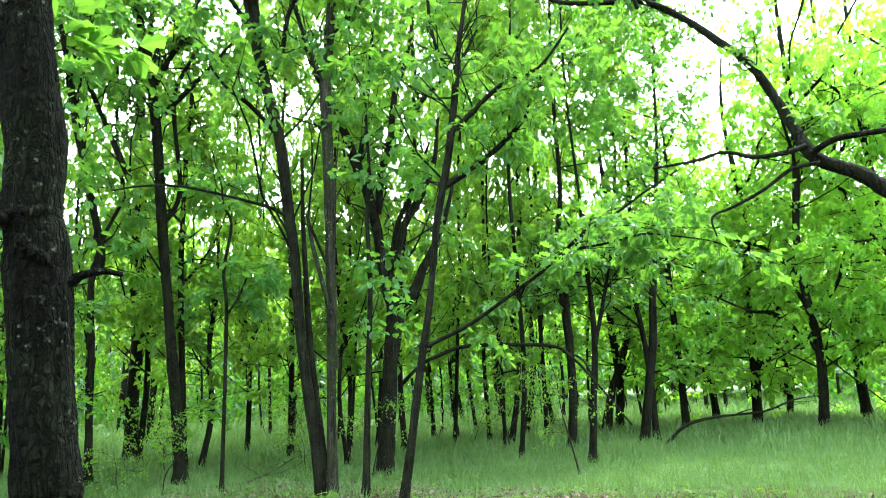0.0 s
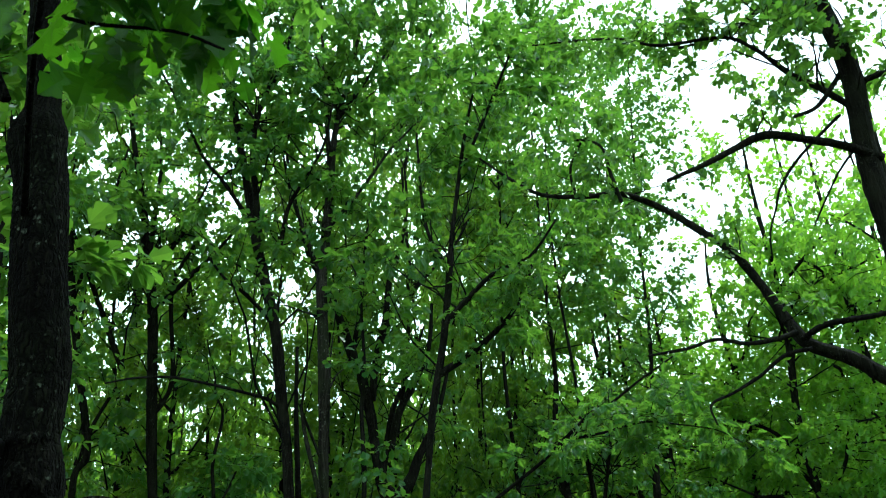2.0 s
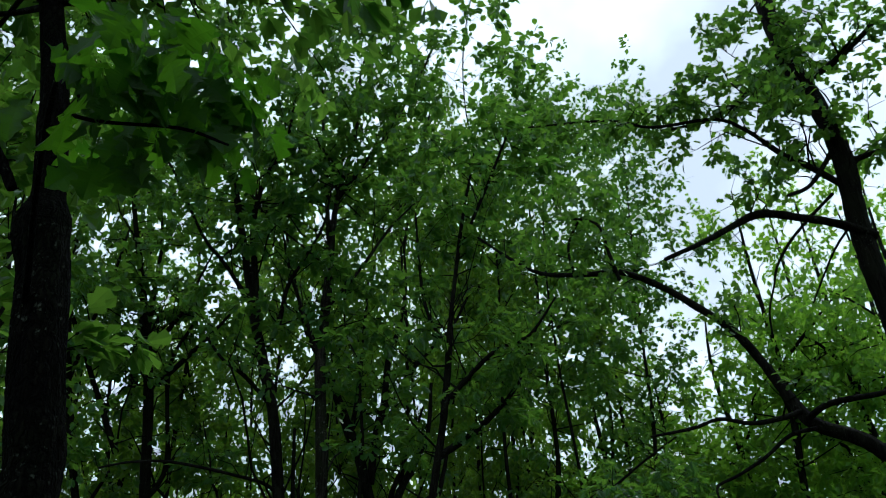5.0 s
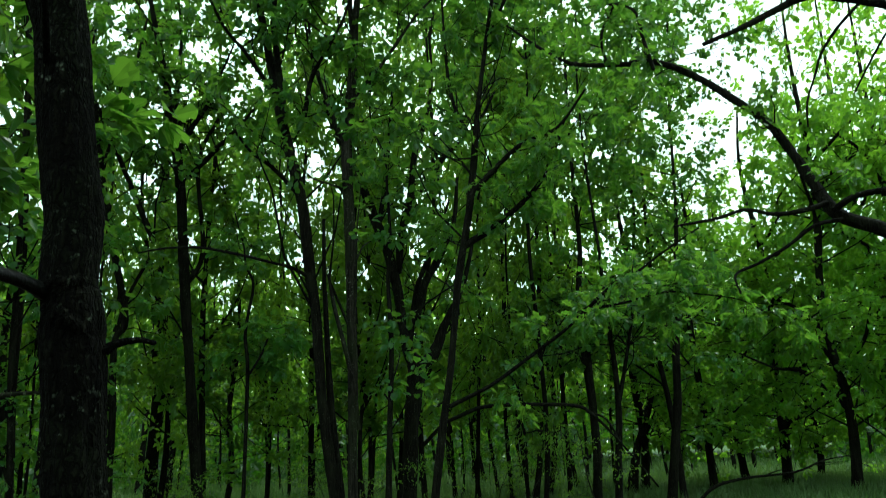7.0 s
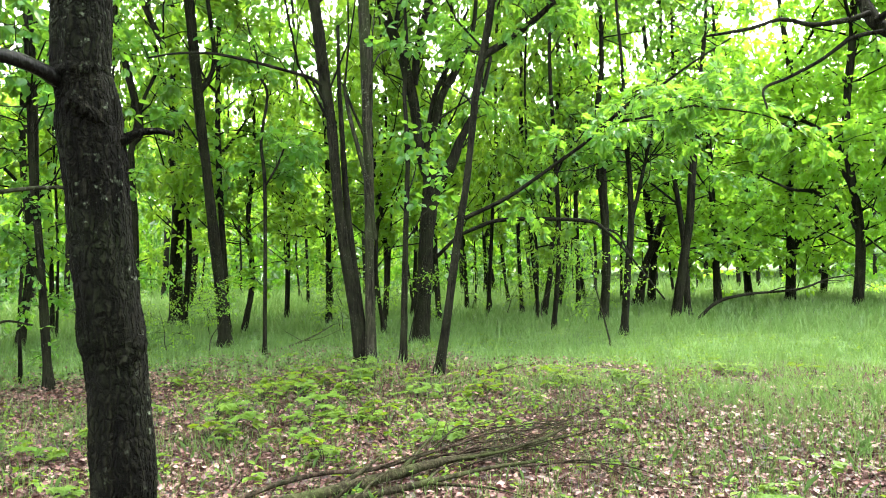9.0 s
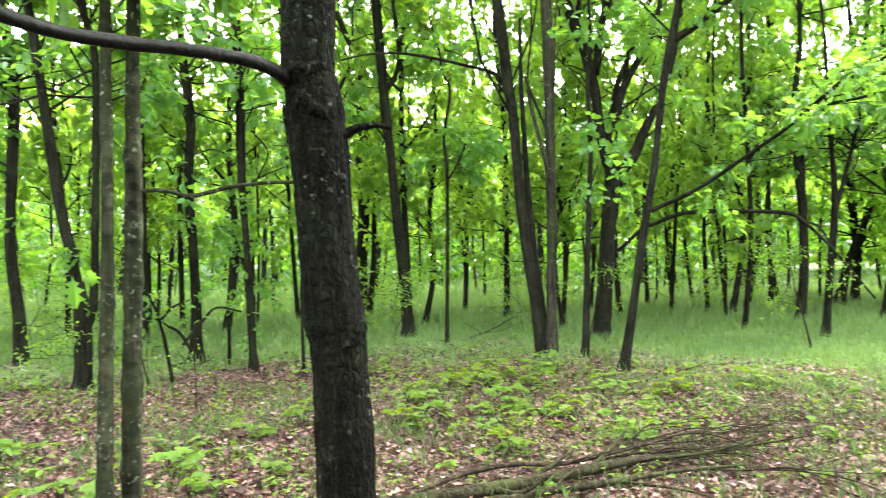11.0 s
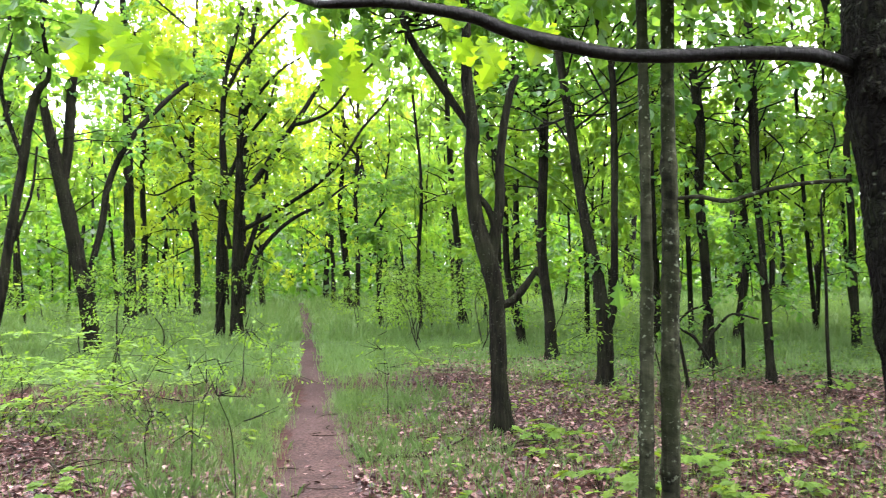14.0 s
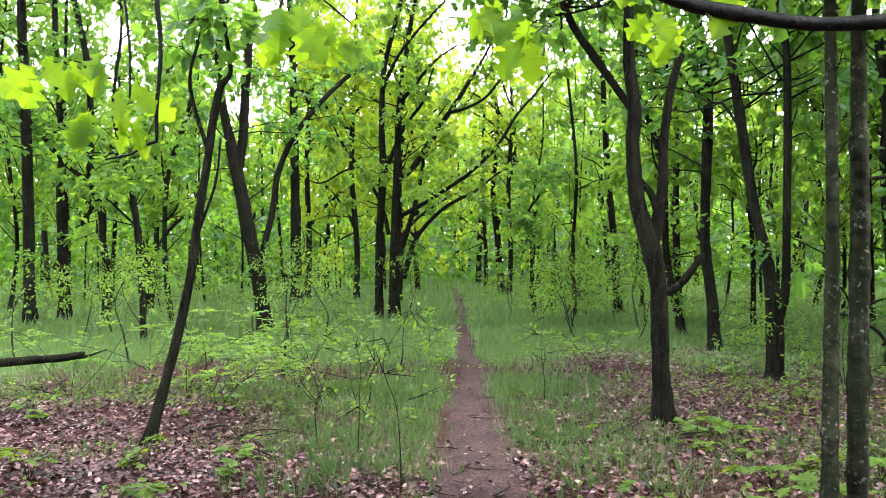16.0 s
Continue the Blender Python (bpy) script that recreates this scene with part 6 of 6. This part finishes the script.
# ---- dead wood on the ground ----
def stick(name, label, points, mat=None, forks=3, seed=1, sides=6, up=0.02, category="branch"):
    """A fallen branch lying on the ground, with some side twigs."""
    rng = np.random.default_rng(seed)
    pts = [(x, y, float(rise(x, y)) + up + z, r) for x, y, z, r in points]
    root = new(name)
    root.empty_display_size = 0.1
    root.matrix_basis = pose(pts[0][0], pts[0][1], pts[0][2])
    tagged(root, label, category)
    s = Shape()
    run = curve(pts, 5)
    tube(s, run, sides, 0.06, rng)
    part("stem", s, mat or DEAD, root)
    for k in range(forks):
        i = int(rng.integers(len(run) // 4, len(run) - 2))
        d = unit(run[i + 1, :3] - run[i - 1, :3])
        turn = rng.uniform(0.4, 0.9) * rng.choice((-1, 1))
        side = np.array([d[0] * math.cos(turn) - d[1] * math.sin(turn), d[0] * math.sin(turn) + d[1] * math.cos(turn), rng.uniform(-0.02, 0.22)])
        ln, r = rng.uniform(0.25, 0.9), run[i, 3] * 0.55
        f = Shape()
        q = [run[i, :3], run[i, :3] + side * ln * 0.5 + rng.normal(size=3) * 0.04, run[i, :3] + side * ln + rng.normal(size=3) * 0.06]
        q = [(v[0], v[1], max(v[2], float(rise(v[0], v[1])) + 0.005), r * w) for v, w in zip(q, (1, 0.7, 0.25))]
        tube(f, curve(q, 3), 5, 0.05, rng)
        part("twig", f, mat or DEAD, root)
    return root


stick("fallen_branch", "long mossy fallen branch lying in the leaf litter", [(-0.56, 4.96, 0.03, 0.046), (-0.32, 5.07, 0.05, 0.046), (-0.01, 5.17, 0.06, 0.043), (0.40, 5.30, 0.08, 0.041), (0.82, 5.51, 0.10, 0.039), (1.29, 5.81, 0.10, 0.032), (1.71, 5.99, 0.09, 0.024), (2.15, 6.28, 0.08, 0.019), (2.60, 6.68, 0.10, 0.012)], MOSSY, 8, 1, 9, 0.0)
stick("fallen_branch", "mossy fallen branch lying beside a longer one", [(0.17, 4.98, 0.04, 0.028), (0.54, 5.16, 0.06, 0.027), (0.94, 5.31, 0.07, 0.025), (1.24, 5.44, 0.08, 0.02), (1.57, 5.58, 0.09, 0.014), (2.08, 5.81, 0.07, 0.009)], MOSSY, 6, 2, 8, 0.0)
stick("fallen_branch", "thin curved grey fallen branch in the litter", [(-0.26, 5.30, 0.05, 0.018), (0.03, 5.45, 0.12, 0.019), (0.38, 5.52, 0.16, 0.018), (0.70, 5.57, 0.14, 0.016), (1.09, 5.91, 0.12, 0.013), (1.69, 6.32, 0.14, 0.009)], DEAD, 5, 3, 7, 0.0)
for k in range(17):
    r = np.random.default_rng(60 + k)
    x, y, a = 1.68 + r.normal() * 0.5, 6.10 + r.normal() * 0.26, r.uniform(-0.7, 1.2)
    ln, pts = r.uniform(0.35, 0.8), []
    for j in range(5):
        pts.append((x, y, 0.03 + 0.16 * math.sin(0.75 * j) * r.uniform(0.4, 1.0), 0.010 - 0.0018 * j))
        a += r.normal() * 0.35
        x, y = x + ln * 0.5 * math.cos(a), y + ln * 0.5 * math.sin(a)
    stick("fallen_branch", "thin dead branch in a tangled heap of brushwood", pts, DEAD, 4, 70 + k, 5, 0.0)
stick("fallen_branch", "rotting brown branch beside the path", [(-4.6, 4.95, 0.0, 0.022), (-4.2, 5.25, 0.01, 0.02), (-3.8, 5.6, 0.02, 0.017), (-3.4, 5.85, 0.01, 0.01)], DEAD, 3, 4)
stick("fallen_branch", "thin dead stick in the leaf litter", [(2.2, 9.7, 0.0, 0.014), (2.7, 10.1, 0.05, 0.012), (3.1, 10.4, 0.08, 0.009), (3.45, 10.75, 0.12, 0.005)], DEAD, 2, 5)
stick("fallen_branch", "thin dead stick leaning in the grass", [(0.3, 15.0, 0.0, 0.02), (0.8, 16.0, 0.10, 0.017), (1.3, 17.0, 0.28, 0.009)], DEAD, 2, 6)
stick("fallen_branch", "dark crooked branch fallen in the dry leaves", [(-6.9, 3.3, 0.02, 0.012), (-6.3, 3.2, 0.16, 0.012), (-5.9, 3.15, 0.08, 0.011), (-5.5, 3.2, 0.01, 0.006)], DEAD, 3, 7)
stick("fallen_branch", "long dark branch arching over the grass", [(10.2, 17.6, 0.0, 0.05), (10.7, 17.5, 0.45, 0.042), (11.4, 17.3, 0.66, 0.034), (12.6, 17.0, 0.70, 0.028), (13.3, 16.8, 0.9, 0.02), (14.0, 16.6, 1.0, 0.010)], BARK, 7, 8, 7)
for k in range(26):
    r = np.random.default_rng(200 + k)
    a, d, b = radians(r.uniform(-75, 42)), r.uniform(3.5, 13), r.uniform(0, 6.28)
    x, y = d * math.sin(a), d * math.cos(a)
    ln = r.uniform(0.15, 0.5)
    stick("stick", "small dead stick lying in the leaf litter", [(x, y, 0, 0.006), (x + ln * math.cos(b), y + ln * math.sin(b), 0.01, 0.005), (x + 2 * ln * math.cos(b + 0.2), y + 2 * ln * math.sin(b + 0.2), 0.01, 0.003)], DEAD, 1, 230 + k, 5, 0.012, "stick")


for k in range(16):
    r = np.random.default_rng(400 + k)
    d, off, b = r.uniform(4.2, 9.5), r.normal() * 0.14, r.uniform(0, 6.28)
    x, y = -0.72 * d + off * 0.7, 0.69 * d + off * 0.7
    ln = r.uniform(0.05, 0.2)
    stick("stick", "short broken twig lying on the trodden path", [(x, y, 0, 0.005), (x + ln * math.cos(b), y + ln * math.sin(b), 0.006, 0.004), (x + 1.8 * ln * math.cos(b + 0.3), y + 1.8 * ln * math.sin(b + 0.3), 0.0, 0.002)], DEAD, 0, 430 + k, 5, 0.02, "stick")


stick("dead_branch", "dark rotten branch lying in the litter beside the path", [(-4.53, 4.84, 0.01, 0.008), (-4.48, 5.06, 0.01, 0.011), (-4.43, 5.30, 0.01, 0.012), (-4.27, 5.42, 0.01, 0.012), (-4.04, 5.64, 0.01, 0.010), (-3.60, 5.63, 0.01, 0.006)], DEAD, 3, 451, 6, 0.01)
stick("dead_branch", "short dark broken branch among dry leaves", [(-4.79, 5.53, 0.01, 0.010), (-4.78, 5.74, 0.01, 0.012), (-4.75, 5.95, 0.01, 0.007)], DEAD, 1, 452, 6, 0.01)
stick("stick", "dark broken twig leaning on a rotten branch", [(-3.95, 4.98, 0.01, 0.005), (-4.16, 5.34, 0.01, 0.007), (-4.32, 5.64, 0.01, 0.004)], DEAD, 0, 453, 5, 0.01, "stick")


# ---- leaf litter and grass ----
def patches(x, y):
    """Uneven cover of the ground between 0 and 1: high where dry leaves lie, low where grass takes over."""
    d = np.hypot(x, y)
    v = 0.5 * np.sin(0.9 * x + 0.7 * np.sin(0.6 * y)) * np.cos(0.8 * y + 0.5) + 0.35 * np.sin(2.3 * x + 1.7 * y) * np.sin(1.9 * y - 1.1 * x)
    right = np.clip((x - 0.8) / 3.5, 0, 1.6) * np.clip((d - 3.5) / 3.0, 0, 1)
    verge = np.exp(-((np.abs(x + y) / 1.414 - 0.6) / 0.6) ** 2) * np.clip((d - 4.5) / 2.5, 0, 1) * (x < 0)
    return 1.35 - 1.0 * verge - np.clip((d - 11.2) / 3.5, -0.3, 3) - 0.8 * np.clip((d - 6.3 - 2.4 * np.clip(-0.62 * x - y, 0, 1)) / 2.0, 0, 1) * (x < -3.5) * (y < -1.1 * x) + 0.5 * ((x < -3.8) & (d < 6.6) & (y < -0.8 * x)) + 0.35 * ((d < 8.8) & (y < -0.62 * x - 0.4)) - right * 0.5 + v * 0.55


def off_path(x, y):
    d = np.hypot(x, y)
    wide = np.interp(d, (5, 9, 13, 40), (0.30, 0.29, 0.26, 0.26)) + 0.05 * np.sin(3.1 * d) * np.sin(1.3 * d)
    return (np.abs(x * 0.693 + y * 0.721) > wide) | (x > 25)


def make_litter():
    rng = np.random.default_rng(8)
    number = 160000
    yaw, d = np.radians(rng.uniform(-82, 48, number)), 2.2 + 13.5 * rng.uniform(0, 1, number) ** 0.9
    x, y = d * np.sin(yaw), d * np.cos(yaw)
    more = 42000
    yaw, d = np.radians(rng.uniform(0, 360, more)), 9.0 * rng.uniform(0, 1, more) ** 0.55
    fresh = (d < 2.4) | (np.degrees(yaw) > 46) & (np.degrees(yaw) < 279)
    x, y = np.append(x, (d * np.sin(yaw))[fresh]), np.append(y, (d * np.cos(yaw))[fresh])
    number = len(x)
    keep = (patches(x, y) > rng.uniform(0.25, 1.35, number)) & (off_path(x, y) | (rng.uniform(size=number) < 0.10))
    x, y = x[keep], y[keep]
    n = len(x)
    s = Shape()
    a = rng.uniform(0, 2 * np.pi, n)
    axis = np.column_stack([np.cos(a), np.sin(a), rng.normal(size=n) * 0.3])
    normal = rng.normal(size=(n, 3)) * 0.55 + (0, 0, 1)
    at = np.column_stack([x, y, rise(x, y) + rng.uniform(0.008, 0.05, n)])
    size, near = rng.uniform(0.022, 0.064, n), np.hypot(x, y) < 5.2
    for pick, kind in ((near, "wide"), (~near, "kite")):
        blades(s, at[pick], axis[pick], normal[pick], size[pick], kind)
    tagged(part("leaf_litter", s, LITTER, None, "", False), "dry brown and tan fallen oak leaves covering the ground", "leaf litter", kind="stuff")


def make_grass():
    rng = np.random.default_rng(9)
    s = Shape()
    # rings: near, far, tufts, blades a tuft, blade width, height
    for near, far, tufts, each, width, tall in ((2.6, 10.5, 27000, 6, 0.0030, 0.15), (9.0, 20.0, 7600, 11, 0.008, 0.22), (18.0, 36.0, 7500, 9, 0.022, 0.32), (34.0, 70.0, 5200, 8, 0.05, 0.42)):
        yaw, d = np.radians(rng.uniform(-84, 52, tufts)), np.sqrt(rng.uniform(near ** 2, far ** 2, tufts))
        x, y = d * np.sin(yaw), d * np.cos(yaw)
        if near < 9:
            b, e = np.radians(rng.uniform(46, 279, 5000)), rng.uniform(1.0, 11.0, 5000)
            x, y = np.append(x, e * np.sin(b)), np.append(y, e * np.cos(b))
        tufts = len(x)
        keep = (patches(x, y) < rng.uniform(0.0, 2.0 if near < 9 else 1.5, tufts)) & off_path(x, y)
        x, y = x[keep], y[keep]
        n = len(x) * each
        x, y = np.repeat(x, each) + rng.normal(size=n) * 0.06 * (1 + width * 60), np.repeat(y, each) + rng.normal(size=n) * 0.06 * (1 + width * 60)
        h = tall * rng.uniform(0.5, 1.25, n)
        a = rng.uniform(0, 2 * np.pi, n)
        lean = np.column_stack([np.cos(a), np.sin(a), np.zeros(n)]) * (h * rng.uniform(0.1, 0.75, n))[:, None]
        b = a + rng.normal(size=n) * 0.8 + 1.57
        side = np.column_stack([np.cos(b), np.sin(b), np.zeros(n)]) * width
        root = np.column_stack([x, y, rise(x, y) - 0.01])
        mid = root + lean * 0.3 + np.column_stack([np.zeros(n), np.zeros(n), h * 0.6])
        tip = root + lean + np.column_stack([np.zeros(n), np.zeros(n), h * 0.95])
        if near < 9:
            v = np.stack([root - side * 0.6, root + side * 0.6, mid + side * 0.5, tip, mid - side * 0.5], 1)
        else:
            v = np.stack([root - side, root + side, tip], 1)
        k = v.shape[1]
        s.add(v.reshape(-1, 3), np.arange(n)[:, None] * k + np.arange(k)[None])
    # tussocks on both verges of the path
    for k in range(170):
        d, off = rng.uniform(3.6, 11.0), rng.uniform(0.42, 1.7) * rng.choice((-1, 1))
        cx, cy = -0.72 * d + 0.69 * off, 0.69 * d + 0.72 * off
        n = int(rng.integers(9, 22))
        a, h = rng.uniform(0, 2 * np.pi, n), rng.uniform(0.08, 0.21, n)
        out = np.column_stack([np.cos(a), np.sin(a), np.zeros(n)])
        root = np.column_stack([np.full(n, cx), np.full(n, cy), np.full(n, float(rise(cx, cy)) - 0.01)]) + out * rng.uniform(0, 0.09, n)[:, None]
        lift = np.column_stack([np.zeros(n), np.zeros(n), h])
        side = np.column_stack([-np.sin(a), np.cos(a), np.zeros(n)]) * 0.0022
        mid, tip = root + out * (h * 0.22)[:, None] + lift * 0.6, root + out * (h * rng.uniform(0.15, 0.6, n))[:, None] + lift * 0.95
        v = np.stack([root - side, root + side, mid + side * 0.7, tip, mid - side * 0.7], 1)
        s.add(v.reshape(-1, 3), np.arange(n)[:, None] * 5 + np.arange(5)[None])
    tagged(part("grass", s, GRASS, None, "", False), "fine pale green woodland grass in loose tufts", "grass", kind="stuff")


def make_herbs():
    """Low leafy herbs between the dry leaves, in loose patches."""
    rng = np.random.default_rng(19)
    number = 4300
    yaw, d = np.radians(rng.uniform(-82, 48, number)), 3.2 + 13 * rng.uniform(0, 1, number) ** 0.8
    x, y = d * np.sin(yaw), d * np.cos(yaw)
    v = np.sin(1.3 * x + 2.1 * np.sin(0.8 * y)) + np.cos(1.1 * y - 0.9 * x) + 0.8 * rng.normal(size=number)
    keep = (v > -0.1 + 2.4 * ((x < -2.5) & (d < 6.8))) & off_path(x, y)
    x, y = np.repeat(x[keep], 6), np.repeat(y[keep], 6)
    n = len(x)
    x, y = x + rng.normal(size=n) * 0.05, y + rng.normal(size=n) * 0.05
    a = rng.uniform(0, 2 * np.pi, n)
    axis = np.column_stack([np.cos(a), np.sin(a), rng.normal(size=n) * 0.3 + 0.2])
    at = np.column_stack([x, y, rise(x, y) + rng.uniform(0.03, 0.11, n)])
    s = Shape()
    blades(s, at, axis, rng.normal(size=(n, 3)) * 0.35 + (0, 0, 1), rng.uniform(0.03, 0.07, n), "oval")
    tagged(part("herb_layer", s, SEEDLING, None, "", False), "low green herbs scattered through the dry leaves", "herbs", kind="stuff")


make_litter()
make_herbs()
make_grass()


stick("dead_limb", "broken dead limb jutting out above the dry leaves", [(-10.41, 0.62, 0.00, 0.05), (-9.99, 2.07, 0.39, 0.052), (-9.90, 2.38, 0.42, 0.05), (-9.81, 2.70, 0.44, 0.048), (-9.73, 2.97, 0.45, 0.045), (-9.68, 3.17, 0.49, 0.029)], BARK, 1, 9, 7, 0.0)
